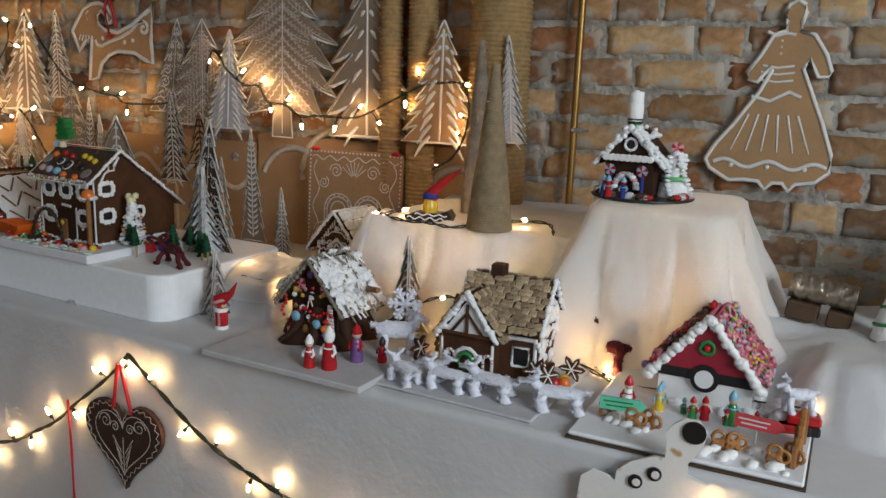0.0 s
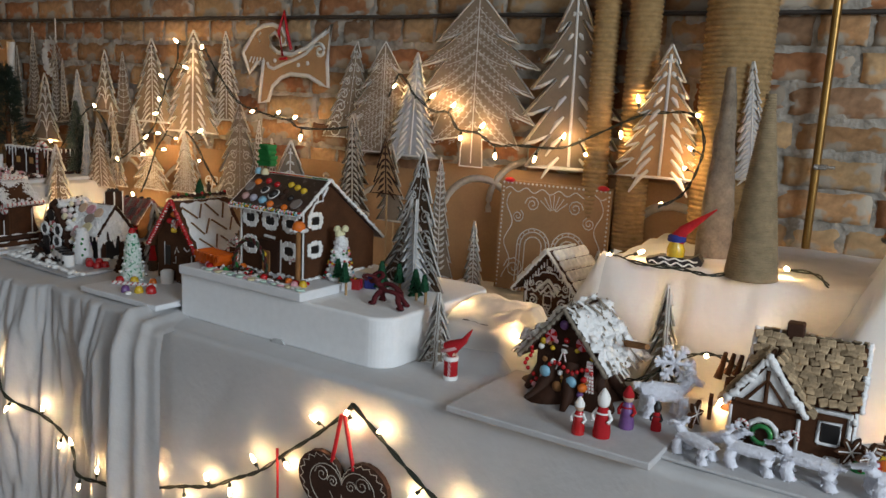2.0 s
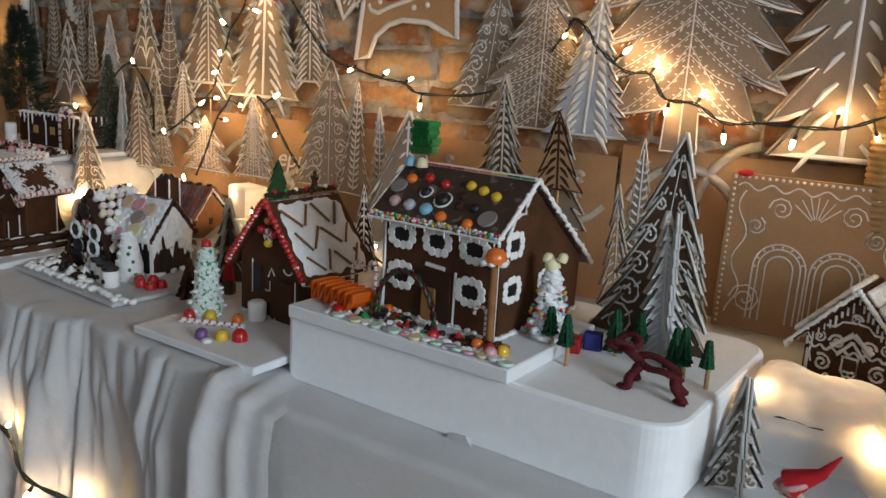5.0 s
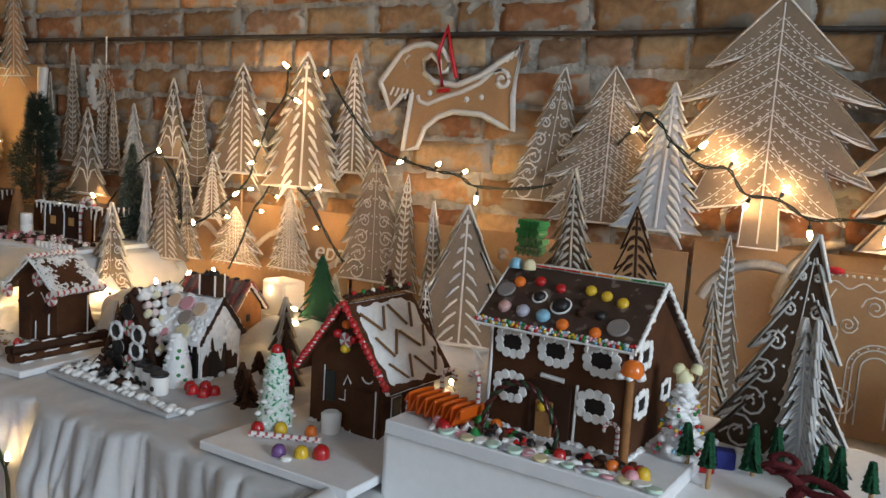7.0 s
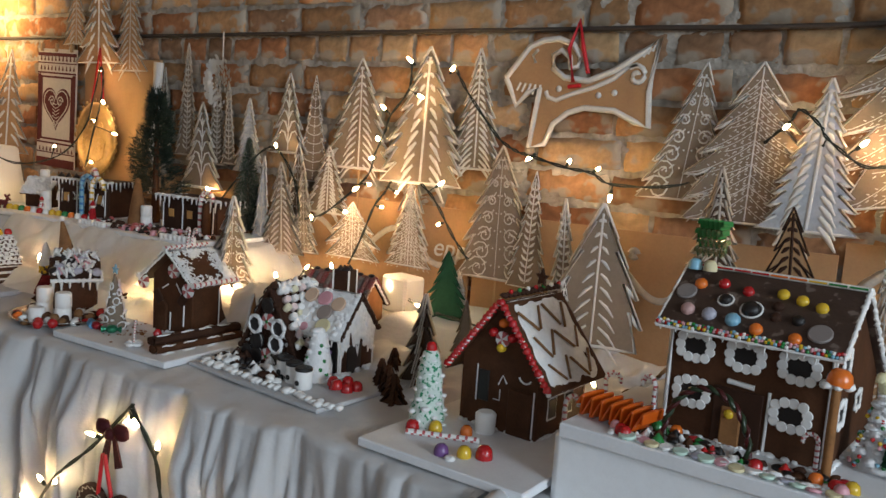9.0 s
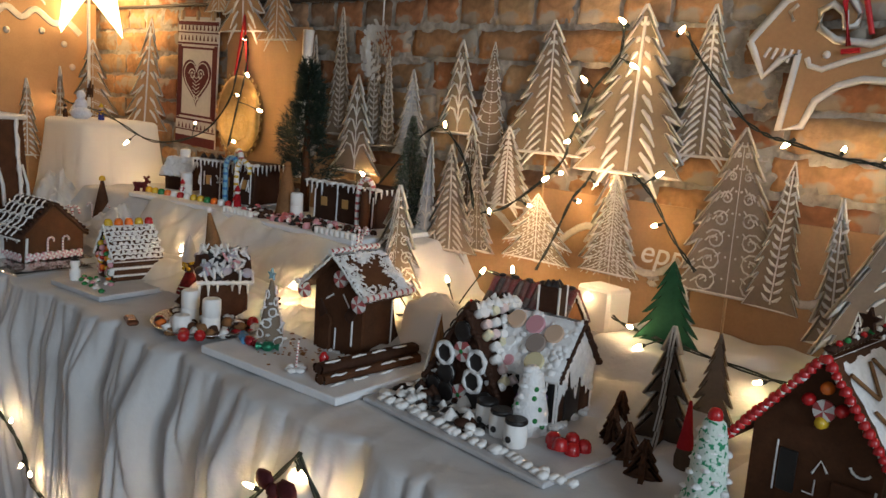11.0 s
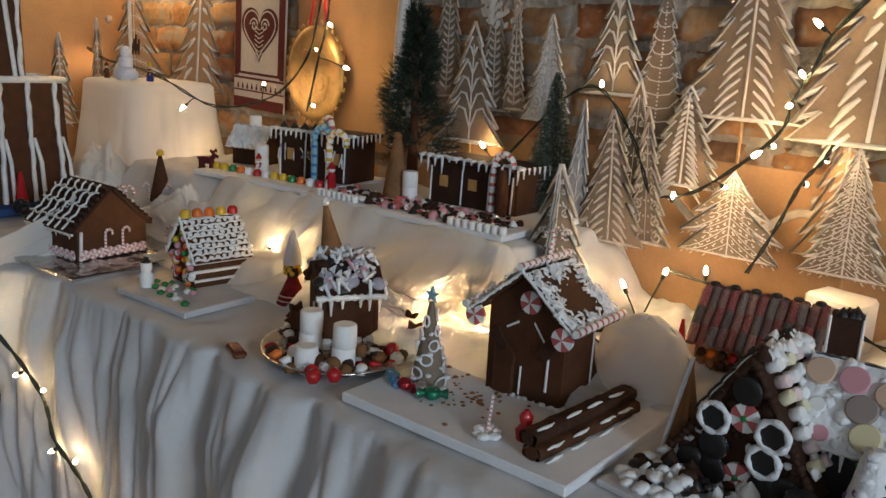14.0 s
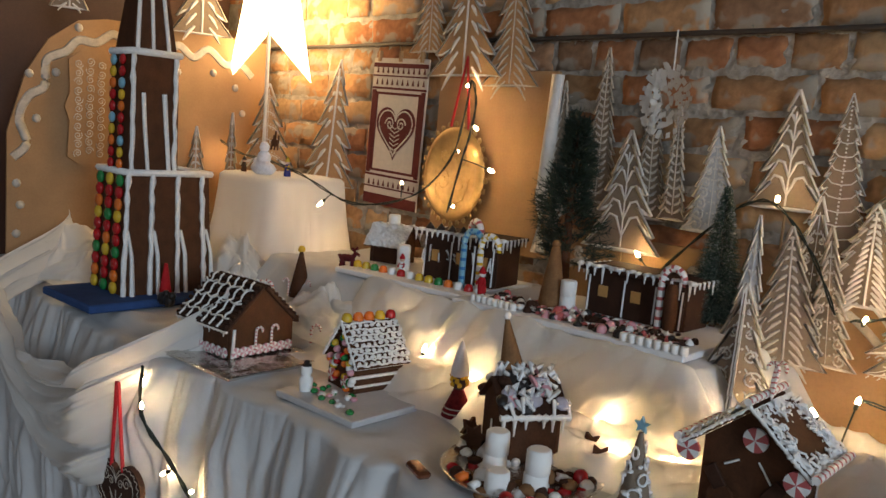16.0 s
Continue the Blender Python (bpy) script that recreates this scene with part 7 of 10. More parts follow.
g.ball((0, 0, 0.055), (0.0125, 0.0125, 0.0115), 10)
part("head", g, SKIN, t, "pinkish wooden head")
g = Geo()
g.tube([(-0.004, 0, 0.058), (0.008, 0, 0.068), (0.026, 0, 0.08), (0.042, 0, 0.105)], 0.017, 10, None, lambda u: 1 - 0.93 * u)
part("hat", g, RFELT, t, "pointed red felt hat")
g = Geo()
g.tube([(0.016 * math.cos(a) - 0.002, 0.016 * math.sin(a), 0.06 + 0.006 * math.cos(a)) for a in [2 * math.pi * i / 14 for i in range(15)]], 0.0036, 6)
part("hat_band", g, mat("white_red_knit", (0.55, 0.3, 0.3), 0.9, 0.3, 200, 0.5), t, "patterned knit band")
# white snowflake reindeer
deer(-0.721, 1.335, TABLE_R + 0.004, 0.095, 20, FUZZ, "white fuzzy reindeer with a snowflake on its back")
g = Geo()
for k in range(6):
    a = math.pi * k / 3
    d = Vector((math.cos(a), 0, math.sin(a)))
    p = Vector((0, 0, 0.0))
    g.tube([p, p + d * 0.034], 0.0042, 5)
    for q in (0.4, 0.7):
        for s in (-1, 1):
            e = Vector((math.cos(a + s * 0.9), 0, math.sin(a + s * 0.9)))
            g.tube([p + d * 0.034 * q, p + d * 0.034 * q + e * 0.011], 0.0035, 5)
solid("snowflake", g, FUZZ, "white felt snowflake on the reindeer", "ornament", pose(-0.714, 1.345, TABLE_R + 0.105, 0, 0, 15))
for x, y, yw, s in ((-0.643, 1.212, 150, 0.082), (-0.566, 1.220, 175, 0.088), (-0.485, 1.227, 172, 0.096), (-0.368, 1.225, 190, 0.1), (-0.609, 1.253, 30, 0.075)):
    deer(x, y, TABLE_R + 0.009, s, yw, FUZZ, "small white fuzzy pipe-cleaner reindeer on the table", 0.54)

# thatched cottage
board(-0.541, 1.321, TABLE_R + 0.002, 0.33, 0.30, 0.006, -4, "thin dark-edged board under the thatched cottage", GREYBOARD)
CZ = TABLE_R + 0.008
hs = House("gingerbread cottage with a shingled biscuit roof and white icing", pose(-0.512, 1.382, CZ, 0, 0, 2), 0.15, 0.125, 0.098, 0.068, GINGER, GINGER, 0.018, 0.007, 0.008)
rc = random.Random(71)
SHING = mat("toasted_cereal", (0.36, 0.265, 0.165), 0.85, 0.35, 80, 0.8, 300, 0.003, piece=0.4)
g = Geo()
g.box((0, 0, 0), (0.0135, 0.015, 0.004), None, 0.0014)
shingle = g.mesh("biscuit_shingle", [SHING])
for s in (-1, 1):
    L = hs.L[s][0]
    for j in range(9):
        for i in range(12):
            part("biscuit_shingle", shingle, None, hs.t, "", hs.roof(s, -0.077 + 0.0132 * i + (0.0066 if j % 2 else 0) + rc.uniform(-0.003, 0.003), 0.007 + j * (L - 0.01) / 8.1 + rc.uniform(-0.002, 0.002), 0.0105 + 0.003 * rc.random()) @ pose(0, 0, 0, rc.uniform(-20, 0), rc.uniform(-9, 9), rc.uniform(-20, 20)))
for w in ("left", "right"):
    hs.rake(w, 0.005, SNOW)
hs.smear("right", 70, 0.0065, 72, SNOW, 0.1, 1.0)
hs.base_icing(0.005, 73)
hs.lines("icing_line", "right", [([(-0.05, 0.005), (-0.05, 0.08)], 0.003), ([(0.05, 0.005), (0.05, 0.08)], 0.003), ([(-0.05, 0.08), (0.05, 0.08)], 0.003)], SNOW)
cg = House("cross gable of the cottage with timber pattern in white icing", pose(-0.556, 1.335, CZ, 0, 0, 88), 0.09, 0.1, 0.078, 0.07, GINGER, GINGER, 0.016, 0.007, 0.006)
for s in (-1, 1):
    L = cg.L[s][0]
    for j in range(7):
        for i in range(7):
            part("biscuit_shingle", shingle, None, cg.t, "", cg.roof(s, -0.042 + 0.0135 * i + rc.uniform(-0.003, 0.003), 0.008 + j * (L - 0.01) / 6.2, 0.0105 + 0.003 * rc.random()) @ pose(0, 0, 0, rc.uniform(-20, 0), rc.uniform(-9, 9), rc.uniform(-20, 20)))
cg.base_icing(0.004, 74)
cg.rake("left", 0.0058, SNOW)
g = Geo()
g.prism([(-0.048, 0.076), (0.048, 0.076), (0, 0.142)], 0.003, cg.face("left") @ pose(0, -0.001, 0))
part("gable_icing", g, SNOW, cg.t, "white icing panel")
cg.lines("timber", "left", [([(-0.03, 0.08), (0, 0.118), (0.03, 0.08)], 0.0035), ([(0, 0.08), (0, 0.133)], 0.003), ([(-0.045, 0.077), (0.045, 0.077)], 0.0035)], GINGER, -0.004)
cg.lines("icing_line", "left", [([(-0.05, 0), (-0.05, 0.066)], 0.0028), ([(0.05, 0), (0.05, 0.066)], 0.0028), (arc(0.0, 0.03, 0.022, 0, 180), 0.0045)], SNOW)
g = Geo()
g.box((0, -0.001, 0.02), (0.034, 0.004, 0.044), cg.face("left"), 0.001)
part("door", g, GINGER_D, cg.t, "dark arched door")
g = Geo()
g.tube([(0.014 * math.cos(a), -0.006, 0.03 + 0.014 * math.sin(a)) for a in [2 * math.pi * i / 16 for i in range(17)]], 0.004, 6, cg.face("left"))
part("wreath", g, GREEN, cg.t, "green wreath on the door")
for x in (-0.038, 0.036):
    sweet(cg.t, "cane", STRIPE, cg.face("left") @ pose(x, -0.008, 0.0), 0.05)
g = Geo()
g.box((0.045, -0.001, 0.042), (0.026, 0.004, 0.03), hs.face("front"), 0.001)
part("window", g, BLACK, hs.t, "dark window")
hs.lines("window_frame", "front", [([(0.028, 0.025), (0.058, 0.025), (0.058, 0.06), (0.028, 0.06), (0.028, 0.025)], 0.0036), ([(0.07, 0), (0.07, 0.08)], 0.0036), ([(0.0, 0.076), (0.07, 0.076)], 0.0036)], SNOW)
g = Geo()
g.box((-0.025, 0.0, 0.172), (0.026, 0.026, 0.042), None, 0.002)
part("chimney", g, GINGER_D, hs.t, "dark square chimney")
for k, (x, y, c) in enumerate(((-0.401, 1.321, RED), (-0.391, 1.345, YELLOW), (-0.420, 1.306, GREEN), (-0.386, 1.330, ORANGE))):
    tabletop("gum", c, x, y, CZ, 0.011, "bright sweet beside the cottage")
for k, (x, y, s) in enumerate(((-0.381, 1.355, 0.05), (-0.434, 1.313, 0.05), (-0.410, 1.303, 0.05), (-0.668, 1.321, 0.05), (-0.656, 1.379, 0.046))):
    t = thing("cookie_snowflake", "brown gingerbread snowflake cookie standing up", "cookie", pose(x, y, CZ, 0, 0, 25 * k), "cookies")
    g = Geo()
    g.prism([((s * 0.5 if i % 4 == 0 else s * (0.36 if i % 2 else 0.2)) * math.cos(math.pi * i / 12), s * 0.5 + (s * 0.5 if i % 4 == 0 else s * (0.36 if i % 2 else 0.2)) * math.sin(math.pi * i / 12)) for i in range(24)], 0.007)
    part("biscuit", g, GINGER, t)
    g = Geo()
    for i in range(6):
        a = math.pi * i / 3
        line2(g, [(0, s * 0.5), (s * 0.38 * math.cos(a), s * 0.5 + s * 0.38 * math.sin(a))], 0.0012, -0.0038)
    part("icing_line", g, ICING, t)
g = Geo()
for i in range(5):
    g.tube([(0.014 * i - 0.03, 0, 0.05 + 0.012 * math.sin(i)), (0.014 * i - 0.025, 0.004, 0.075), (0.014 * i - 0.02, 0, 0.1)], 0.0075, 6, None, lambda u: 1 - 0.5 * u)
g.cyl((0, 0, 0), (0, 0, 0.055), 0.02, 0.016, 8)
solid("bark_chimney", g, GINGER, "rough brown bark stack behind the cottage", "ornament", pose(-0.634, 1.456, CZ))

# red-roofed house with sprinkles on a white board
board(-0.153, 1.311, TABLE_R + 0.0005, 0.341, 0.341, 0.003, -1, "dark underside of the sprinkle-roofed house's board", KRAFT_D, 0.001)
board(-0.153, 1.311, TABLE_R + 0.004, 0.335, 0.335, 0.008, -1, "white board with dark edge under the sprinkle-roofed house", BOARD, 0.003)
KZ = TABLE_R + 0.01
REDF = mat("red_fondant", (0.3, 0.012, 0.03), 0.5, 0.1)
WHITEF = mat("white_fondant", (0.74, 0.74, 0.73), 0.5, 0.05)
hs = House("white and red fondant house with a sprinkle-covered pink roof", pose(-0.151, 1.418, KZ, 0, 0, 88), 0.15, 0.15, 0.062, 0.088, WHITEF, mat("pink_roof_icing", (0.5, 0.08, 0.12), 0.5), 0.024, 0.008, 0.008)
rc = random.Random(81)
ROSE = mat("rose_sugar", (0.5, 0.14, 0.2), 0.5, 0.2, 60, 0.2)
for s in (-1, 1):
    L = hs.L[s][0]
    for k in range(260):
        c = rc.choice((PINK, PINK, ROSE, ROSE, YELLOW, BLUE, GREEN, PINK, PINK)) if s < 0 else rc.choice((RED, GINGER, GINGER_D, RED, PURPLE, GINGER, ROSE))
        heap = s > 0
        sweet(hs.t, rc.choice(("gum", "crumb", "chip")) if heap else rc.choice(("crumb", "lentil", "ball")), c, hs.on_roof(s, rc.uniform(-0.082, 0.082), rc.uniform(0.003, L - 0.002)) @ pose(0, 0, 0.004 * rc.random(), rc.uniform(-40, 40), rc.uniform(-40, 40), 0), rc.uniform(0.005, 0.008) if heap else rc.uniform(0.0028, 0.005))
hs.rake("left", 0.0085, ICING, 0.0, "icing_trim", 0.2)
hs.base_icing(0.008, 83)
g = Geo()
g.prism([(-0.074, 0.062), (0.074, 0.062), (0, 0.147)], 0.003, hs.face("left") @ pose(0, -0.001, 0))
part("gable_panel", g, REDF, hs.t, "dark red gable panel")
g = Geo()
g.box((0, -0.0015, 0.058), (0.152, 0.003, 0.018), hs.face("left"), 0.001)
part("band", g, BLACK, hs.t, "black band across the gable")
g = Geo()
g.cyl((0, -0.001, 0.055), (0, -0.008, 0.055), 0.023, None, 20, hs.face("left"))
part("ring", g, BLACK, hs.t, "black round disc")
g = Geo()
g.cyl((0, -0.007, 0.055), (0, -0.011, 0.055), 0.015, None, 20, hs.face("left"))
part("button", g, WHITEF, hs.t, "white round button")
g = Geo()
g.tube([(0.0105 * math.cos(a), -0.004, 0.107 + 0.0105 * math.sin(a)) for a in [2 * math.pi * i / 16 for i in range(17)]], 0.0038, 6, hs.face("left"))
part("wreath", g, GREEN, hs.t, "small green wreath")
sweet(hs.t, "gum", RED, hs.face("left") @ pose(0, -0.003, 0.107) @ UP_WALL, 0.006)
PRETZ = mat("pretzel_brown", (0.36, 0.15, 0.04), 0.4, 0.25)
g = Geo()
for k in range(3):
    a0 = 2 * math.pi * k / 3
    g.tube([(0.008 * math.cos(a0) + 0.009 * math.cos(a), 0, 0.017 + 0.008 * math.sin(a0) + 0.009 * math.sin(a)) for a in [2 * math.pi * i / 12 for i in range(13)]], 0.003, 5)
for x, y, r in ((-0.235, 1.209, 10), (-0.211, 1.214, -20), (-0.104, 1.189, 10), (-0.085, 1.194, 30), (-0.027, 1.180, 0), (-0.007, 1.194, -30), (-0.284, 1.233, 40), (-0.002, 1.233, 80)):
    solid("pretzel", g, PRETZ, "small twisted pretzel standing as a fence", "pretzel", pose(x, y, KZ, 0, 0, r), "pretzels")
for k in range(30):
    x, y = rc.choice(((-0.274, 1.219), (-0.104, 1.175), (-0.036, 1.170), (-0.056, 1.204), (-0.240, 1.199)))
    tabletop("crumb", MARSH, x + rc.uniform(-0.03, 0.03), y + rc.uniform(-0.015, 0.015), KZ, rc.uniform(0.007, 0.013), "white icing blob on the board")
t = thing("pretzel_wall", "upright wall of pretzel sticks and biscuit slabs", "fence", pose(-0.002, 1.233, KZ, 0, 0, 86))
for k in range(9):
    g = Geo()
    h = rc.uniform(0.03, 0.062)
    g.box((-0.05 + 0.012 * k, rc.uniform(-0.003, 0.003), h / 2), (0.0115, 0.009, h), None, 0.002)
    part("pretzel_slab", g, PRETZ if k % 2 else GINGER_L, t, "", pose(0, 0, 0, 0, rc.uniform(-5, 5), 0))
for x, y, c, r in ((-0.258, 1.207, mat("mint_green_fondant", (0.1, 0.5, 0.33), 0.5), 8), (-0.061, 1.238, mat("coral_red_fondant", (0.6, 0.06, 0.07), 0.5), -6)):
    t = thing("sign", "arrow-shaped fondant signpost on a candy stick", "sign", pose(x, y, KZ, 0, 0, r), "signs")
    g = Geo()
    g.prism([(-0.032, 0.026), (0.028, 0.026), (0.04, 0.036), (0.028, 0.046), (-0.032, 0.046)], 0.005)
    part("sign_board", g, c, t)
    g = Geo()
    for k in range(2):
        g.box((-0.004, -0.0028, 0.04 - 0.007 * k), (0.045 - 0.008 * k, 0.0006, 0.0022))
    part("sign_bar", g, WHITEF if r < 0 else GREEN, t)
    sweet(t, "stick", STRIPE, pose(0, 0.002, 0.0, 0, -90, 0), 0.03)
for x, y, c, h in ((-0.216, 1.299, YELLOW, 0.046), (-0.177, 1.306, GREEN, 0.03), (-0.143, 1.296, RFELT, 0.042), (-0.109, 1.291, GREEN, 0.03), (-0.102, 1.297, GREEN, 0.06), (-0.161, 1.291, GREEN, 0.04), (-0.216, 1.321, YELLOW, 0.045), (-0.066, 1.306, GREEN, 0.03), (-0.262, 1.277, MARSH, 0.06)):
    peg_doll(x, y, KZ, h, c, SKIN, rc.choice((RFELT, BLUE, RED)), "tiny bright candy figure in front of the house")
deer(-0.012, 1.330, KZ + 0.03, 0.055, 200, FUZZ, "grey-white toy reindeer on a stack of sweets")
for k in range(4):
    g = Geo()
    g.box((0, 0, 0.008), (0.05, 0.03, 0.015), None, 0.003)
    solid("wrapped_sweet", g, RED if k % 2 else BLACK, "flat red and black wrapped sweet in a stack", "sweet", pose(-0.012, 1.321, KZ + 0.0155 * (k // 2), 0, 0, 10 * k) if k < 2 else pose(0.0, 1.32 + 0.002 * k, KZ + 0.0155 * (k - 2), 0, 0, 8), "loose sweets")
deer(-0.342, 1.476, TABLE_R + 0.004, 0.085, 150, FUZZB, "dark brown pipe-cleaner reindeer beside the board")
g = Geo()
snow(g, [(rc.uniform(-0.05, 0.05), rc.uniform(-0.03, 0.03), rc.uniform(0, 0.02)) for _ in range(30)], 0.014, None, rc)
solid("icing_drift", g, SNOW, "soft white icing drift beside the house", "icing", pose(-0.061, 1.359, KZ), "", "stuff")

# cut-out dog figure hung low on the cloth: plain white card with black spots
g = Geo()
g.mi = 0
outline = [(-0.095, -0.06), (-0.093, 0.0), (-0.09, 0.031), (-0.074, 0.045), (-0.051, 0.041), (-0.039, 0.036), (-0.037, 0.054), (-0.017, 0.072), (0.012, 0.086), (0.029, 0.088), (0.03, 0.113), (0.027, 0.126), (0.039, 0.143), (0.052, 0.152), (0.07, 0.152), (0.083, 0.137), (0.08, 0.118), (0.073, 0.104), (0.061, 0.086), (0.061, 0.069), (0.09, 0.06), (0.105, 0.0), (0.1, -0.06)]
g.prism(outline, 0.006)
g.mi = 1
g.cyl((0.066, -0.003, 0.135), (0.066, -0.006, 0.135), 0.0165, None, 18)
for x, z in ((-0.009, 0.043), (0.017, 0.061)):
    g.cyl((x, -0.003, z), (x, -0.006, z), 0.0105, None, 18)
g.mi = 0
for x, z in ((-0.009, 0.043), (0.017, 0.061)):
    g.cyl((x + 0.002, -0.006, z), (x + 0.002, -0.008, z), 0.0058, None, 12)
WHITEC = mat("scuffed_white_card", (0.74, 0.72, 0.69), 0.6, 0.06, 12, 0.2, 200, 0.001, speck=(0.5, 0.3, 0.12), speck_scale=26, speck_at=0.62)
solid("card_cutout", g, [WHITEC, BLACK], "white card cut-out with black round spots on the cloth", "ornament", pose(-0.2, front_cloth(-0.2, 0.66, 0.1) - 0.007, 0.70))

# white house on the tall riser
g = Geo()
g.lathe([(0.1, 0), (0.102, 0.003), (0.1, 0.005)], 32)
solid("cake_board", g, BLACK, "thin round dark cake board on the white riser", "board", pose(-0.345, 1.655, 1.0835))
RZ = 1.0885
hs = House("dark gingerbread house with snowy eaves on a round board", pose(-0.365, 1.665, RZ, 0, 0, 86), 0.085, 0.098, 0.075, 0.052, GINGER_D, GINGER_D, 0.03, 0.007, 0.008)
rc = random.Random(91)
hs.rake("left", 0.006, SNOW)
for s in (-1, 1):
    L = hs.L[s][0]
    g = Geo()
    for k in range(46):
        e = k / 45
        u, v = (-0.052 + rc.uniform(0, 0.02), L * e) if k % 2 else (rc.uniform(-0.05, 0.06), L * rc.uniform(0.0, 0.3))
        g.ball(tuple(hs.on_roof(s, u, v) @ Vector((0, 0, 0.003))), (rc.uniform(0.006, 0.01), rc.uniform(0.006, 0.009), rc.uniform(0.004, 0.006)), 7, None, 0.2)
    part("roof_icing", g, SNOW, hs.t, "lumpy white icing along the roof edges")
for k in range(9):
    sweet(hs.t, "marsh", MARSH, hs.face("left") @ pose(-0.044 + 0.011 * k, -0.006, 0.074) @ UP_WALL, 0.0068)
for k in range(24):
    q = 2 * math.pi * (k % 12) / 24 + 0.13
    sweet(hs.t, "crumb", (SNOW, SNOW, PINK, MARSH)[k % 4], hs.face("left") @ pose(0.022 * math.cos(q) - 0.004 + 0.002 * (k // 12), -0.012, 0.01 + 0.03 * math.sin(q)), 0.0075)
g = Geo()
g.tube([(0.0115 * math.cos(a), -0.003, 0.1 + 0.0115 * math.sin(a)) for a in [2 * math.pi * i / 16 for i in range(17)]], 0.003, 6, hs.face("left"))
part("round_window_rim", g, SNOW, hs.t, "white ring round a dark window")
g = Geo()
g.cyl((0, -0.002, 0.1), (0, 0.001, 0.1), 0.0105, None, 16, hs.face("left"))
part("round_window", g, BLACK, hs.t)
sweet(hs.t, "gum", GREEN, pose(-0.03, 0, hs.hw + hs.hr), 0.014)
sweet(hs.t, "oreo", [BLACK, ICING], pose(-0.03, 0, hs.hw + hs.hr + 0.014), 0.015)
sweet(hs.t, "marsh", MARSH, pose(-0.03, 0, hs.hw + hs.hr + 0.022), 0.0155)
sweet(hs.t, "marsh", MARSH, pose(-0.03, 0, hs.hw + hs.hr + 0.045), 0.0145)
for k in range(3):
    sweet(hs.t, "crumb", MARSH, pose(-0.03 + 0.007 * k - 0.007, 0.003 * k, hs.hw + hs.hr + 0.07), 0.008)
for x in (-0.035, 0.03):
    sweet(hs.t, "mint", [RED, BLUE], hs.face("left") @ pose(x, -0.012, 0.05) @ UP_WALL, 0.011)
    g = Geo()
    g.cyl((x, -0.01, 0), (x, -0.01, 0.04), 0.004, None, 7, hs.face("left"))
    part("candy_post", g, BFELT, hs.t, "dark blue candy post")
t = thing("icing_tree", "white icing tree with a green ring and pink top", "tree ornament", pose(-0.285, 1.665, RZ))
g = Geo()
g.lathe([(0.034, 0), (0.03, 0.02), (0.016, 0.034), (0.015, 0.06), (0.012, 0.085), (0.004, 0.098)], 12)
snow(g, [((0.034 - 0.26 * z) * math.cos(z * 700), (0.034 - 0.26 * z) * math.sin(z * 700), z) for z in [0.0022 * k for k in range(38)]], 0.008, None, rc)
part("icing_body", g, SNOW, t)
g = Geo()
g.tube([(0.021 * math.cos(a), 0.021 * math.sin(a), 0.036) for a in [2 * math.pi * i / 16 for i in range(17)]], 0.005, 6)
part("green_ring", g, mat("mint_ring", (0.15, 0.5, 0.2), 0.4), t)
sweet(t, "mint", [PINK, RED], pose(0, -0.004, 0.096, 90, 0, 0), 0.012)
for k in range(26):
    a = rc.uniform(3.0, 6.4)
    tabletop("crumb", rc.choice((SNOW, SNOW, RED, GINGER, GINGER_L)), -0.345 + 0.088 * math.cos(a), 1.655 + 0.085 * math.sin(a) * 0.95, RZ, rc.uniform(0.008, 0.013), "icing and sweet lump at the board's rim")
for x, y, c in ((-0.395, 1.575, RFELT), (-0.365, 1.572, BFELT), (-0.405, 1.58, BFELT)):
    peg_doll(x, y, RZ, 0.042, c, RED, BLUE, "small bright foil-wrapped figure")

# tall cone wound with twine
def wound(name, label, x, y, z0, z1, r0, r1, pitch, material, category):
    g = Geo()
    n = int((z1 - z0) / pitch)
    prof = []
    for i in range(n):
        u = i / n
        r = r0 + (r1 - r0) * u
        k = pitch * 0.42
        prof += [(r - k, (z1 - z0) * u), (r - 0.2 * k, (z1 - z0) * (u + 0.22 / n)), (r, (z1 - z0) * (u + 0.5 / n)), (r - 0.2 * k, (z1 - z0) * (u + 0.78 / n))]
    prof.append((r1, z1 - z0))
    g.lathe(prof, 22)
    return solid(name, g, material, label, category, pose(x, y, z0))


wound("twine_cone", "tall cone wound with grey-brown twine", -0.652, 1.60, 0.992, 1.335, 0.05, 0.009, 0.0045, ROPE_G, "ornament")
for x, r, y in ((-1.118, 0.033, 1.995), (-1.018, 0.04, 1.985), (-0.795, 0.078, 1.975)):
    column = wound("rope_column", "pipe wound with pale jute rope from floor to ceiling", x, y, 0.0, 2.9, r, r, 0.0115, ROPE, "column")
g = Geo()
g.cyl((-0.612, 2.035, 0.79), (-0.60, 2.035, 2.9), 0.0095, None, 12)
t = solid("brass_pole", g, BRASS, "thin brass pole against the brick wall", "pole")
g = Geo()
g.box((0, 0, 0), (0.03, 0.026, 0.012), None, 0.003)
g.cyl((0.014, 0, 0), (0.03, 0, 0), 0.004, None, 8)
part("clip", g, FOILS, t, "small clear clip", pose(-0.60, 2.03, 1.185))
g = Geo()
g.tube([(-0.79 + 0.01 * math.sin(k * 0.7), 1.893, 1.38 + 0.05 * k) for k in range(14)], 0.0028, 5)
part("hanging_cord", g, PAINT, column, "white cord", column.matrix_world.inverted())
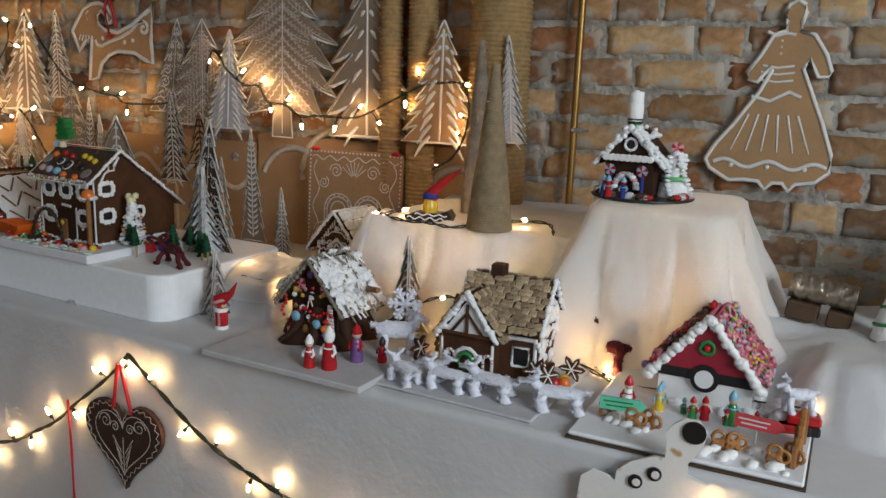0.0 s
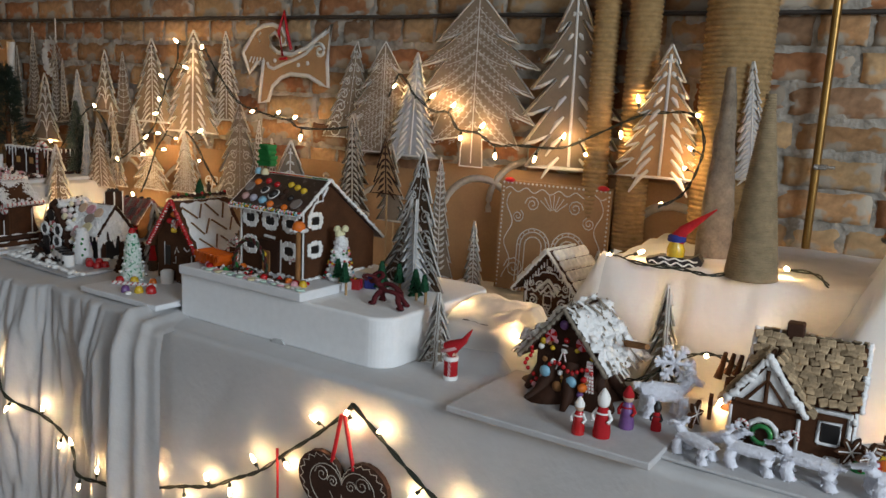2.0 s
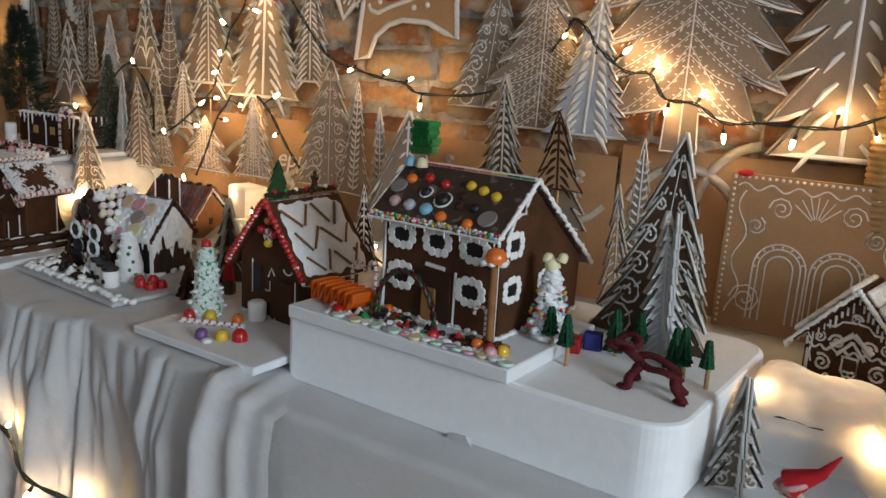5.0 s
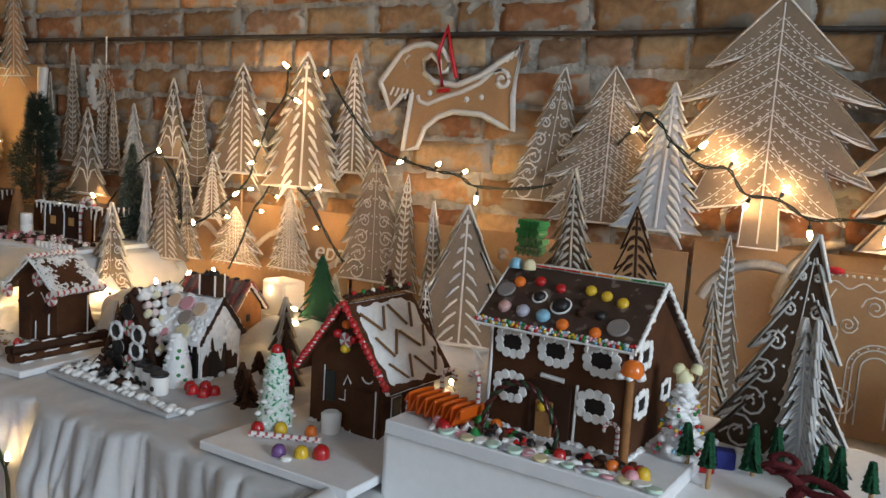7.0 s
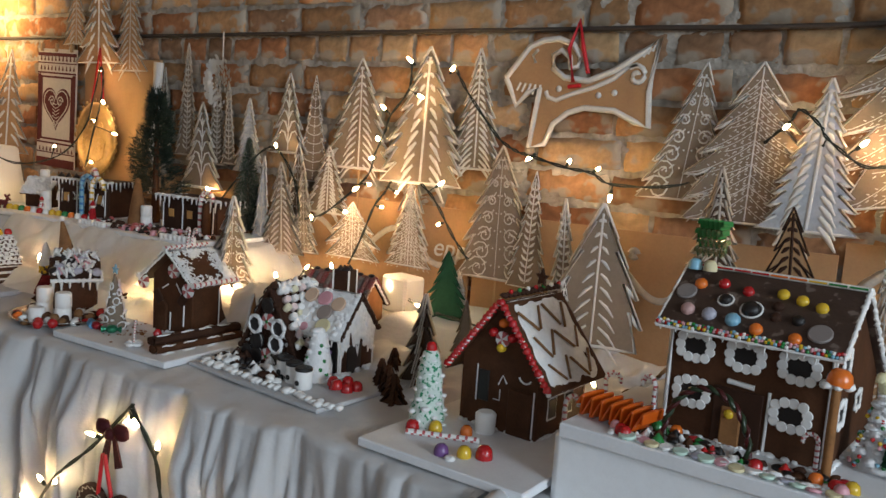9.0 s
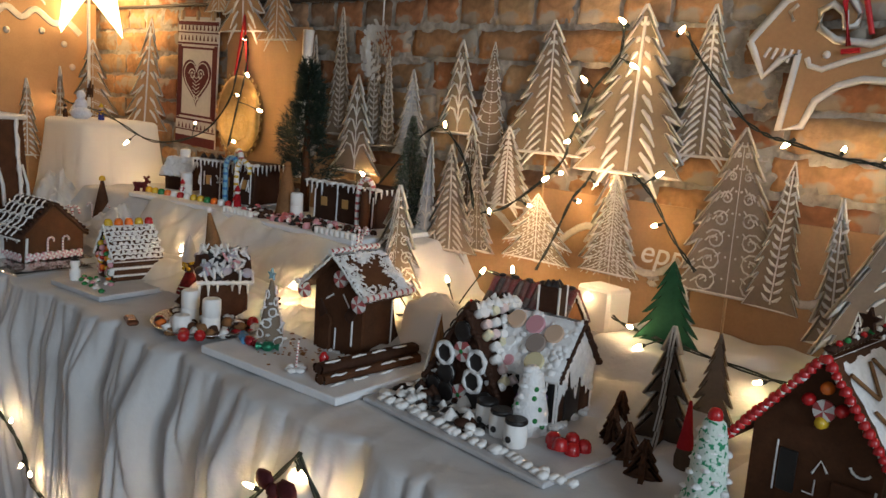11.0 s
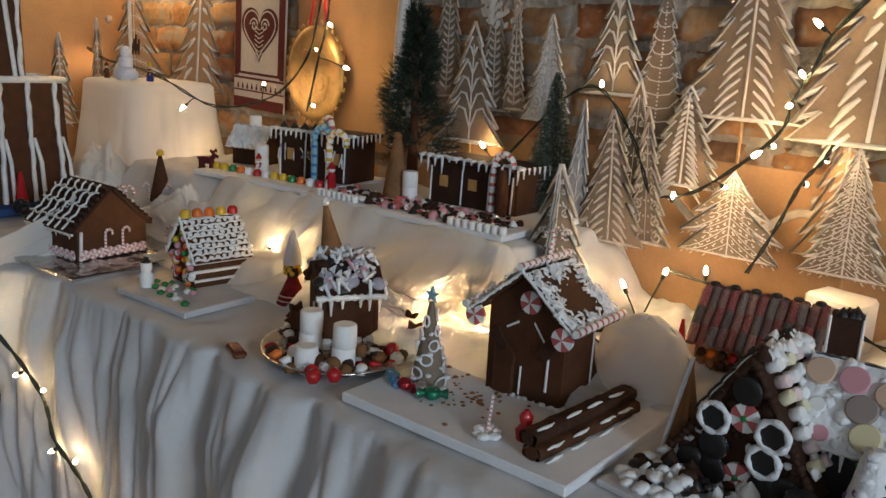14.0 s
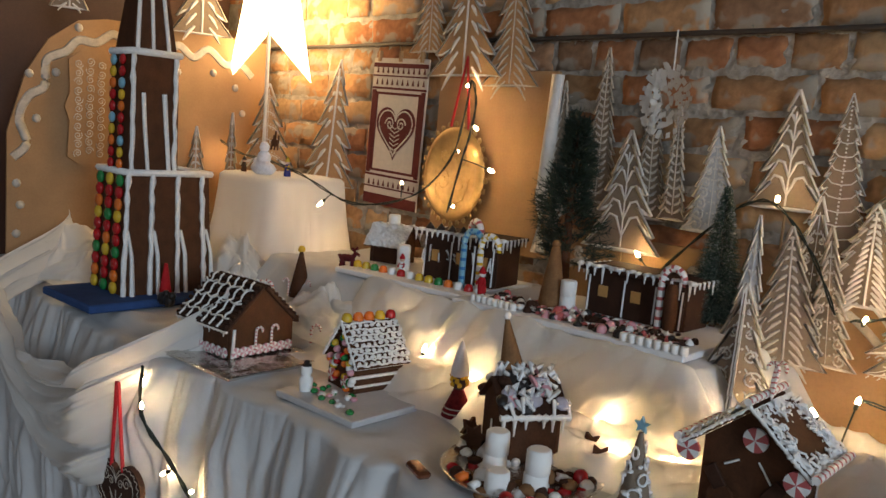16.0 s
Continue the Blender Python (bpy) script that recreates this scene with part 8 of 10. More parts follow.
# driftwood plank tree
t = thing("bark_tree", "grey weathered bark tree standing behind the cone", "tree ornament", pose(-0.765, 1.79, 0.99, 0, 0, 10))
g = Geo()
g.sheet(16, 26, lambda u, v: ((0.038 - 0.03 * v ** 1.3 + 0.005 * noise.noise((u * 5, v * 9, 0))) * math.cos(2 * math.pi * u), (0.028 - 0.016 * v + 0.004 * noise.noise((u * 5, v * 9, 5))) * math.sin(2 * math.pi * u), 0.40 * v))
part("bark", g, mat("grey_bark", (0.2, 0.16, 0.12), 0.95, 0.4, 40, 0.9, 200, 0.004), t)
# black sledge with an elf
t = thing("sledge", "black toy sledge with white piped waves and an elf", "ornament", pose(-0.80, 1.615, 0.99, 0, 0, 8))
g = Geo()
g.prism([(-0.05, 0.004), (0.05, 0.004), (0.055, 0.016), (0.045, 0.03), (0.03, 0.022), (-0.03, 0.022), (-0.045, 0.016), (-0.055, 0.014)], 0.035)
part("body", g, BLACK, t)
g = Geo()
line2(g, wave(-0.048, 0.048, 0.009, 0.003, 4), 0.0016, -0.018)
line2(g, wave(-0.03, 0.045, 0.018, 0.002, 3), 0.0016, -0.018)
part("icing_wave", g, ICING, t)
g = Geo()
g.lathe([(0.017, 0.02), (0.018, 0.035), (0.011, 0.055)], 10)
part("coat", g, YELLOW, t, "yellow coat")
g = Geo()
g.tube([(0, 0, 0.055), (0.012, 0, 0.075), (0.04, 0, 0.098), (0.07, 0, 0.122)], 0.016, 8, None, lambda u: 1 - 0.92 * u)
part("hat", g, RFELT, t, "pointed red felt hat")
g = Geo()
g.lathe([(0.018, 0.052), (0.018, 0.062), (0.012, 0.066)], 10)
part("hat_band", g, BFELT, t, "blue band")

# heart panel with piped swirls
t = thing("heart_picture", "square brown card panel piped with white hearts and swirls", "panel", pose(-1.213, 1.955, 0.80, -3, 0, 0))
g = Geo()
g.box((0, 0, 0.147), (0.31, 0.006, 0.294), None, 0.001)
# warmer kraft, not grey card: the bulbs' warm light is put into the colour
part("card", g, KRAFT, t)
g = Geo()
for s in (-1, 1):
    for r in (0.046, 0.037, 0.024):
        line2(g, [(s * p, q) for p, q in [(0.049 - r, 0.025)] + arc(0.049, 0.125, r, 180, 0, 16) + [(0.049 + r, 0.025)]], 0.0017, -0.0035)
    for k in range(8):
        dot2(g, s * (0.049 + 0.0415 * math.cos(0.4 * k)), 0.125 + 0.0415 * math.sin(0.4 * k), 0.0022, -0.0035)
    line2(g, [(s * p, q) for p, q in spiral(0.06, 0.235, 0.022, 1.8)], 0.0015, -0.0035)
    line2(g, [(s * p, q) for p, q in spiral(0.1, 0.2, 0.018, 1.8, 2)], 0.0015, -0.0035)
    line2(g, [(s * p, q) for p, q in spiral(0.1, 0.06, 0.03, 2)], 0.0016, -0.0035)
    line2(g, [(s * (0.125 + 0.01 * math.sin(z * 60)), z) for z in [0.03 + 0.008 * k for k in range(30)]], 0.0015, -0.0035)
for k in range(7):
    a = radians(40 + 100 * k / 6)
    line2(g, [(0.01 * math.cos(a), 0.215 + 0.01 * math.sin(a)), (0.05 * math.cos(a), 0.215 + 0.05 * math.sin(a))], 0.0011, -0.0035)
line2(g, wave(-0.14, 0.14, 0.27, 0.006, 6, 50), 0.0015, -0.0035)
for k in range(26):
    dot2(g, -0.147 + 0.0118 * k, 0.287, 0.003, -0.0035)
    dot2(g, -0.147, 0.01 + 0.011 * k, 0.0028, -0.0035)
    dot2(g, 0.147, 0.01 + 0.011 * k, 0.0028, -0.0035)
part("piped_line", g, PAINT, t)
for s in (-1, 1):
    g = Geo()
    g.ball((s * 0.13, -0.005, 0.294), (0.016, 0.004, 0.007), 8)
    part("ribbon_bow", g, RIBBON, t, "small red ribbon bow")

# small piped house with a white thatch roof
hs = House("gingerbread house piped all over with white scrolls, shredded-wheat roof", pose(-1.098, 1.775, 0.786, 0, 0, 80), 0.12, 0.135, 0.1, 0.074, GINGER, GINGER, 0.034, 0.008, 0.014)
strokes = []
for s in (-1, 1):
    strokes += [([(s * p, q) for p, q in spiral(0.04, 0.02, 0.016, 1.6)], 0.0023), ([(s * p, q) for p, q in spiral(0.04, 0.058, 0.014, 1.6, 1)], 0.0023), ([(s * p, q) for p, q in spiral(0.022, 0.095, 0.012, 1.5)], 0.0023), ([(s * 0.062, 0.0), (s * 0.062, 0.075)], 0.0025), ([(s * 0.02, 0.075), (0, 0.1), (s * 0.0, 0.1)], 0.0028)]
strokes += [([(-0.012, 0), (-0.012, 0.03), (0.012, 0.03), (0.012, 0)], 0.0025), ([(-0.011, 0.052), (0.011, 0.052), (0.011, 0.075), (-0.011, 0.075), (-0.011, 0.052)], 0.0025), (arc(0, 0.04, 0.006, 0, 330, 8), 0.002)]
strokes += [(wave(-0.066, 0.066, 0.082, 0.003, 8, 48), 0.0022), (spiral(0.0, 0.135, 0.009, 1.6), 0.0022)]
for k in range(-9, 10):
    z = 0.168 - 0.0082 * abs(k)
    strokes.append(([(0.0073 * k, z), (0.0073 * k + 0.0006, z - 0.009 - 0.007 * ((k * 7) % 3) / 2)], 0.0018))
for s in (-1, 1):
    strokes += [([(s * 0.03, 0.088), (s * 0.015, 0.099), (0, 0.112)], 0.0042), ([(s * p, q) for p, q in spiral(0.048, 0.098, 0.009, 1.4, 2)], 0.0018), ([(s * p, q) for p, q in spiral(0.03, 0.037, 0.008, 1.4, 3)], 0.0018),
                ([(s * 0.066, 0.1), (s * 0.058, 0.088), (s * 0.06, 0.07), (s * 0.056, 0.055)], 0.0018), ([(0, 0.036), (s * 0.006, 0.044), (s * 0.01, 0.05), (s * 0.006, 0.054), (0, 0.05)], 0.0018), ([(s * 0.004, 0.13), (s * 0.018, 0.128), (s * 0.028, 0.118), (s * 0.04, 0.118)], 0.0018)]
hs.lines("piped_scroll", "left", strokes, ICING)
st = []
for k in range(4):
    st += [(spiral(-0.04 + 0.027 * k, 0.02, 0.012, 1.5), 0.0022), (spiral(-0.04 + 0.027 * k, 0.05, 0.012, 1.5, 2), 0.0028)]
hs.lines("piped_scroll", "front", st, ICING)
g = Geo()
g.box((0, -0.001, 0.015), (0.022, 0.003, 0.029), hs.face("left"), 0.001)
part("door", g, GINGER_L, hs.t, "pale biscuit door")
hs.rake("left", 0.004)
hs.eave(-1, None, 14, 0.003, 4, 0.012)
hs.eave(1, None, 14, 0.003, 6, 0.012)
WHEAT = mat("frosted_wheat_square", (0.8, 0.77, 0.71), 0.8, 0.2, 80, 0.7, 300, 0.003, piece=0.08)
g = Geo()
g.box((0, 0, 0), (0.034, 0.027, 0.01), None, 0.004)
wheat = g.mesh("wheat_square", [WHEAT])
for s in (-1, 1):
    for i in range(4):
        for j in range(4):
            part("wheat_square", wheat, None, hs.t, "", hs.roof(s, -0.051 + 0.034 * i, 0.014 + 0.0285 * j, 0.012))
g = Geo()
g.prism([(-0.03, 0), (0.03, 0), (0.012, 0.02)], 0.02, pose(-0.06, -0.075, 0))
part("buttress", g, GINGER, hs.t)
g = Geo()
g.tube([(0.012 * math.cos(a), 0, 0.012 + 0.012 * math.sin(a)) for a in [2 * math.pi * i / 12 for i in range(13)]], 0.004, 5)
t = thing("potted_bush", "tiny green bush in a pot", "plant", pose(-1.03, 1.655, 0.785))
g = Geo()
for k in range(16):
    a = k * 2.4
    g.ball((0.008 * math.cos(a), 0.008 * math.sin(a), 0.02 + 0.0022 * k), 0.0065, 6, None, 0.2)
part("leaves", g, GREEN, t)
g = Geo()
g.lathe([(0.008, 0), (0.011, 0.014)], 10)
part("pot", g, ORANGE, t, "small orange pot")
for x, y, h, c in ((-1.115, 1.915, 0.16, SILVER), (-0.99, 1.84, 0.16, KRAFT_D), (-1.07, 1.93, 0.15, KRAFT_D)):
    card_tree(x, y, 0.79, 0.065, h, 0, 8, "vein", c, PAINT, cross=True, label="small dark tree with white tips behind the house")
g = Geo()
g.box((0, 0, 0.012), (0.05, 0.02, 0.006), None, 0.001)
g.box((-0.02, 0, 0.005), (0.006, 0.018, 0.01))
g.box((0.02, 0, 0.005), (0.006, 0.018, 0.01))
g.box((0, 0.009, 0.025), (0.05, 0.004, 0.016), None, 0.001)
solid("toy_bench", g, GINGER_D, "small dark wooden toy bench", "bench", pose(-1.24, 1.62, TABLE_R + 0.002, 0, 0, -10))
g = Geo()
g.box((0, 0, 0.012), (0.026, 0.026, 0.022), None, 0.003)
solid("toy_parcel", g, ORANGE, "small orange toy parcel", "parcel", pose(-1.27, 1.58, TABLE_R + 0.002, 0, 0, 20))

# on the styrofoam box: maroon reindeer, small green trees, presents
# creature bent from thin maroon wire, with a looped body and curled horns
g = Geo()
g.tube(smooth_wire([(-0.03, 0.0, 0.034), (-0.018, 0.008, 0.046), (0.002, 0.004, 0.043), (0.016, -0.006, 0.05), (0.006, -0.011, 0.059), (-0.014, -0.007, 0.054), (-0.028, 0.002, 0.045)]), 0.0058, 7)
for lx, ly, fx, fy in ((-0.026, 0.004, -0.04, 0.014), (-0.022, -0.008, -0.03, -0.018), (0.008, 0.006, 0.016, 0.018), (0.012, -0.008, 0.02, -0.018)):
    g.tube(smooth_wire([(lx, ly, 0.044), ((lx + fx) / 2 + 0.004, (ly + fy) / 2, 0.024), (fx, fy, 0.006), (fx + 0.009, fy - 0.003, 0.005)]), 0.005, 7)
g.tube(smooth_wire([(0.012, 0, 0.05), (0.026, -0.002, 0.062), (0.038, -0.004, 0.058)]), 0.0062, 7)
for q in (-1, 1):
    g.tube(smooth_wire([(0.024, q * 0.003, 0.064), (0.018, q * 0.012, 0.078), (0.03, q * 0.02, 0.084), (0.04, q * 0.016, 0.074), (0.034, q * 0.012, 0.066)]), 0.0042, 6)
rw = random.Random(77)
for p in [Vector(rw.choice(g.v)) for _ in range(1200)]:
    d = Vector((rw.gauss(0, 1), rw.gauss(0, 1), rw.gauss(0, 1))).normalized()
    w = d.orthogonal().normalized() * 0.0006
    g.add([p - w, p + w, p + d * rw.uniform(0.0015, 0.0035)], [(0, 1, 2)])
solid("reindeer", g, FUZZB, "maroon pipe-cleaner reindeer on the styrofoam", "ornament", pose(-1.305, 1.345, FOAM_TOP + 0.001, 0, 0, 172) @ Matrix.Diagonal((1.3, 1.0, 0.72, 1)), "toy reindeer")
for x, y, h, st in ((-1.455, 1.375, 0.055, 0.035), (-1.425, 1.36, 0.06, 0.03), (-1.385, 1.44, 0.085, 0.01), (-1.36, 1.47, 0.06, 0.02), (-1.285, 1.42, 0.07, 0.02), (-1.305, 1.455, 0.08, 0.0), (-1.25, 1.40, 0.05, 0.03)):
    card_tree(x, y, FOAM_TOP + st, h * 0.36, h * 0.68, 0, 5, "plain", FELTG, FELTG, yaw=30 * x, cross=True, stick=st, label="small green paper tree on a thin stick", group="green trees")
for x, y, c in ((-1.44, 1.42, RED), (-1.42, 1.45, BFELT), (-1.395, 1.46, MARSH)):
    g = Geo()
    g.box((0, 0, 0.012), (0.026, 0.022, 0.024), None, 0.002)
    solid("present", g, c, "tiny wrapped present behind the green trees", "present", pose(x, y, FOAM_TOP, 0, 0, 15), "presents")
g = Geo()
g.lathe([(0.02, 0), (0.018, 0.02), (0.012, 0.06), (0.004, 0.075)], 10)
solid("white_tree", g, SNOW, "small white icing tree by the lattice roof", "tree ornament", pose(-1.875, 1.50, AF))

# far end of the near table: foil parcel and small trees beside the riser
t = thing("foil_parcel", "crumpled dull silver foil roll lying on dark boxes", "parcel", pose(0.0, 1.78, 0.845, 0, 6, -6))
g = Geo()
g.sheet(50, 30, lambda u, v: ((u - 0.5) * 0.125, 0.024 * math.cos(2 * math.pi * v) * (1 + 0.2 * noise.noise((u * 9, v * 5, 3))), 0.062 + 0.026 * math.sin(2 * math.pi * v) * (1 + 0.25 * noise.noise((u * 9, v * 6, 1))) + 0.004 * ridge(u * 24, v * 14, 2)))
part("foil", g, mat("dull_tarnished_foil", (0.3, 0.25, 0.19), 0.35, 0.4, 40, 0.8, 80, 0.004, metal=0.85), t)
for x, w, h in ((-0.03, 0.06, 0.036), (0.04, 0.045, 0.034)):
    g = Geo()
    g.box((x, 0.0, h / 2), (w, 0.05, h), None, 0.003)
    part("box", g, KRAFT_D, t, "small dark box")
t = thing("striped_tree", "small white tree wound with a green ribbon", "tree ornament", pose(0.13, 1.72, 0.845))
g = Geo()
g.lathe([(0.035, 0), (0.028, 0.04), (0.016, 0.085), (0.004, 0.12)], 14)
part("cone", g, SNOW, t)
g = Geo()
g.tube([((0.036 - 0.25 * 0.12 * k / 40) * math.cos(k * 0.45), (0.036 - 0.25 * 0.12 * k / 40) * math.sin(k * 0.45), 0.01 + 0.1 * k / 40) for k in range(41)], 0.004, 6)
part("ribbon", g, GREEN, t)
sweet(t, "star", YELLOW, pose(0, 0, 0.13), 0.014)
hs = House("dark gingerbread house at the display's near end", pose(0.31, 1.80, 0.845, 0, 0, 80), 0.16, 0.15, 0.12, 0.12, GINGER_D, GINGER_D, 0.02)
hs.rake("left", 0.004)

# ---- wall ornaments ----
t = thing("card_ram", "brown card Christmas goat with white piped scrolls", "ornament", pose(-2.19, 2.048, 1.282))
g = Geo()
ram = [(-0.195, 0.132), (-0.185, 0.114), (-0.163, 0.069), (-0.135, 0.1), (-0.104, 0.111), (-0.122, -0.028), (-0.082, -0.018), (-0.064, 0.029), (-0.028, 0.057), (0.011, 0.069), (0.084, 0.065), (0.134, 0.042), (0.164, 0.032), (0.158, 0.108), (0.173, 0.222), (0.134, 0.19), (0.077, 0.153), (0.016, 0.129), (-0.043, 0.135), (-0.073, 0.156), (-0.076, 0.186), (-0.055, 0.197), (-0.034, 0.182), (-0.03, 0.157), (-0.012, 0.16), (-0.007, 0.183), (-0.028, 0.21), (-0.064, 0.222), (-0.103, 0.219), (-0.137, 0.205)]
g.prism(ram, 0.005)
part("card", g, KRAFT, t)
g = Geo()
line2(g, ram + ram[:1], 0.0075, -0.003)
line2(g, spiral(0.128, 0.142, 0.024, 1.3, 2.4, -1), 0.006, -0.003)
line2(g, [(-0.088, 0.104), (-0.082, 0.09), (-0.06, 0.084), (-0.02, 0.1), (0.03, 0.115), (0.075, 0.135), (0.105, 0.16), (0.128, 0.166)], 0.006, -0.003)
line2(g, [(-0.115, 0.198), (-0.128, 0.185), (-0.12, 0.168)], 0.004, -0.003)
for k in range(5):
    line2(g, [(-0.165 + 0.014 * k, 0.104 - 0.003 * k), (-0.155 + 0.013 * k, 0.122 - 0.001 * k)], 0.0032, -0.003)
for k in range(3):
    line2(g, [(0.138 + 0.01 * k, 0.182 + 0.006 * k), (0.147 + 0.008 * k, 0.196 + 0.006 * k)], 0.0028, -0.003)
for x, z in ((-0.055, 0.11), (0.043, 0.098), (0.08, 0.104)):
    dot2(g, x, z, 0.0075, -0.003)
part("piped_line", g, PAINT, t)
g = Geo()
g.tube([(-0.02, -0.006, 0.125), (-0.035, -0.008, 0.2), (-0.015, -0.004, 0.262), (0.0, -0.008, 0.2), (0.015, -0.006, 0.145)], 0.005, 6)
g.tube([(-0.03, -0.007, 0.115), (0.0, -0.009, 0.118)], 0.005, 6)
part("red_ribbon", g, RIBBON, t, "red ribbon loop")

# card figure in a dress: a plain cut-out shape
g = Geo()
fig = [(-0.139, 0.051), (-0.128, 0.030), (-0.082, 0.004), (-0.046, 0.008), (-0.016, 0.006), (0.000, -0.012), (0.015, 0.005), (0.036, 0.005), (0.051, -0.012), (0.065, 0.006), (0.105, 0.013), (0.133, 0.036), (0.131, 0.076), (0.105, 0.145), (0.073, 0.218), (0.053, 0.263), (0.064, 0.287), (0.085, 0.247), (0.106, 0.246), (0.111, 0.260), (0.097, 0.296), (0.069, 0.338), (0.039, 0.347), (0.040, 0.367), (0.046, 0.388), (0.041, 0.405), (0.027, 0.414), (0.010, 0.405), (0.002, 0.388), (0.008, 0.367), (0.010, 0.347), (-0.016, 0.339), (-0.041, 0.290), (-0.065, 0.255), (-0.062, 0.235), (-0.041, 0.232), (-0.016, 0.270), (-0.012, 0.260), (-0.034, 0.212), (-0.082, 0.137), (-0.119, 0.088)]
g.mi = 0
g.prism(fig, 0.006)
g.mi = 1
line2(g, fig + fig[:1], 0.0052, -0.0035)
line2(g, wave(-0.12, 0.125, 0.045, 0.008, 2.5, 40), 0.0055, -0.0035)
for k in range(6):
    x = -0.085 + 0.034 * k
    line2(g, [(x * 0.62, 0.16), (x, 0.075)], 0.0052, -0.0035, None, 0.45, leaf)
line2(g, [(-0.05, 0.2), (-0.01, 0.19), (0.03, 0.212), (0.055, 0.2)], 0.005, -0.0035)
for z, w in ((0.238, 0.035), (0.255, 0.036), (0.27, 0.034)):
    line2(g, [(-w, z), (0, z - 0.005), (w, z)], 0.003, -0.0035)
line2(g, [(-0.03, 0.345), (-0.01, 0.335), (0.01, 0.342), (0.03, 0.338)], 0.004, -0.0035)
for k in range(3):
    dot2(g, 0.002, 0.325 - 0.014 * k, 0.003, -0.0035)
    dot2(g, -0.08 + 0.08 * k, 0.04, 0.006, -0.0035)
solid("card_dress_figure", g, [KRAFT, PAINT], "brown card cut-out of a long dress with white lines", "ornament", pose(-0.146, 2.045, 1.085, -2, 0, 0))

# ---- the far end of the display ----
TR = 0.952
board(-3.335, 1.835, TR - 0.012, 0.52, 0.29, 0.012, 2, "long white board under the flat-roofed hut", BOARD)
board(-3.80, 1.83, TR - 0.012, 0.38, 0.28, 0.012, 6, "white board under the icicle hut", BOARD)


def flat_hut(label, x, y, z, w, d, h, yaw, drips, seed):
    t = thing("gingerbread_hut", label, "gingerbread house", pose(x, y, z, 0, 0, yaw), "gingerbread houses")
    th = 0.007
    for nm, c, s in (("front_wall", (-w * 0.3, -d / 2, h / 2), (w * 0.4, th, h)), ("front_wall", (w * 0.36, -d / 2, h / 2), (w * 0.28, th, h)), ("door_wall", (w * 0.06, -d / 2 + 0.003, h / 2), (w * 0.32, th, h)), ("back_wall", (0, d / 2, h / 2), (w, th, h)), ("side_wall", (-w / 2, 0, h / 2), (th, d - th, h)), ("side_wall", (w / 2, 0, h / 2), (th, d - th, h))):
        g = Geo()
        g.box(c, s, None, 0.0015)
        part(nm, g, GINGER_D, t)
    g = Geo()
    g.box((0, 0, h + 0.004), (w + 0.03, d + 0.03, 0.008), None, 0.002)
    part("flat_roof", g, GINGER_D, t)
    rnd = random.Random(seed)
    g = Geo()
    for i in range(drips):
        u = i / (drips - 1) - 0.5
        g.cyl((u * (w + 0.03), -d / 2 - 0.015, h + 0.009), (u * (w + 0.03), -d / 2 - 0.016, h - rnd.uniform(-0.004, 0.026)), rnd.uniform(0.0022, 0.004), 0.001, 6)
        snow(g, [(u * (w + 0.03) + rnd.uniform(-0.006, 0.006), -d / 2 - 0.01 + rnd.uniform(-0.006, 0.012), h + 0.01) for _ in range(3)], 0.007, None, rnd)
    for i in range(drips // 2):
        v = i / (drips // 2) - 0.5
        for s in (-1, 1):
            g.cyl((s * (w / 2 + 0.015), v * (d + 0.03), h + 0.009), (s * (w / 2 + 0.016), v * (d + 0.03), h - rnd.uniform(0.004, 0.02)), 0.0034, 0.001, 6)
    part("icicle_icing", g, SNOW, t, "white icing icicles along the roof")
    for x0 in (-w / 2 + 0.004, -w * 0.1, w * 0.22, w / 2 - 0.004):
        g = Geo()
        g.tube([(x0, -d / 2 - 0.005, 0.004), (x0 + 0.002, -d / 2 - 0.005, h - 0.01)], 0.002, 5)
        part("icing_line", g, SNOW, t)
    for x0 in (-w * 0.32, w * 0.02, w * 0.36):
        g = Geo()
        g.box((x0, -d / 2 - (0.004 if abs(x0) > 0.1 * w else 0.001), h * 0.55), (w * 0.1, 0.002, h * 0.26))
        part("window", g, mat("lit_amber_pane", (0.5, 0.26, 0.08), 0.3), t, "amber sugar window")
    return t


flat_hut("dark flat-roofed gingerbread hut with icicle icing", -3.272, 1.905, TR, 0.21, 0.10, 0.086, 2, 14, 3)
h1 = flat_hut("dark gingerbread hut with dripping icing and candy canes", -3.715, 1.865, TR, 0.19, 0.11, 0.1, 12, 16, 5)
rc = random.Random(101)
for u in range(9):
    line = [(-0.09 + 0.022 * u + rc.uniform(-0.006, 0.006), 0.03 + rc.uniform(0, 0.05)) for _ in range(4)]
    g = Geo()
    line2(g, line, 0.0022, -0.065)
    part("icing_squiggle", g, SNOW, h1)
for k in range(4):
    sweet(h1, "chip", BLACK, pose(-0.08 + 0.03 * k, -0.06, 0.115), 0.011)
for x, c, s, r in ((-3.655, [BLUE, mat("deep_blue_stripe", (0.03, 0.16, 0.4), 0.3)], 0.135, 10), (-3.605, [ICING, YELLOW], 0.13, 12), (-3.70, STRIPE, 0.15, -20)):
    tabletop("cane", c, x, 1.775 if c is not STRIPE else 1.84, TR, s, "tall striped candy cane leaning on the hut", 0, 0, r)
tabletop("cane", STRIPE, -3.205, 1.84, TR, 0.125, "thick red and white candy cane covered with icing", 0, 0, 10)
g = Geo()
g.lathe([(0.011, 0), (0.0135, 0.03), (0.012, 0.075), (0.008, 0.09)], 10)
solid("pretzel_post", g, GINGER, "brown bark-like post beside the candy cane", "post", pose(-3.182, 1.84, TR))
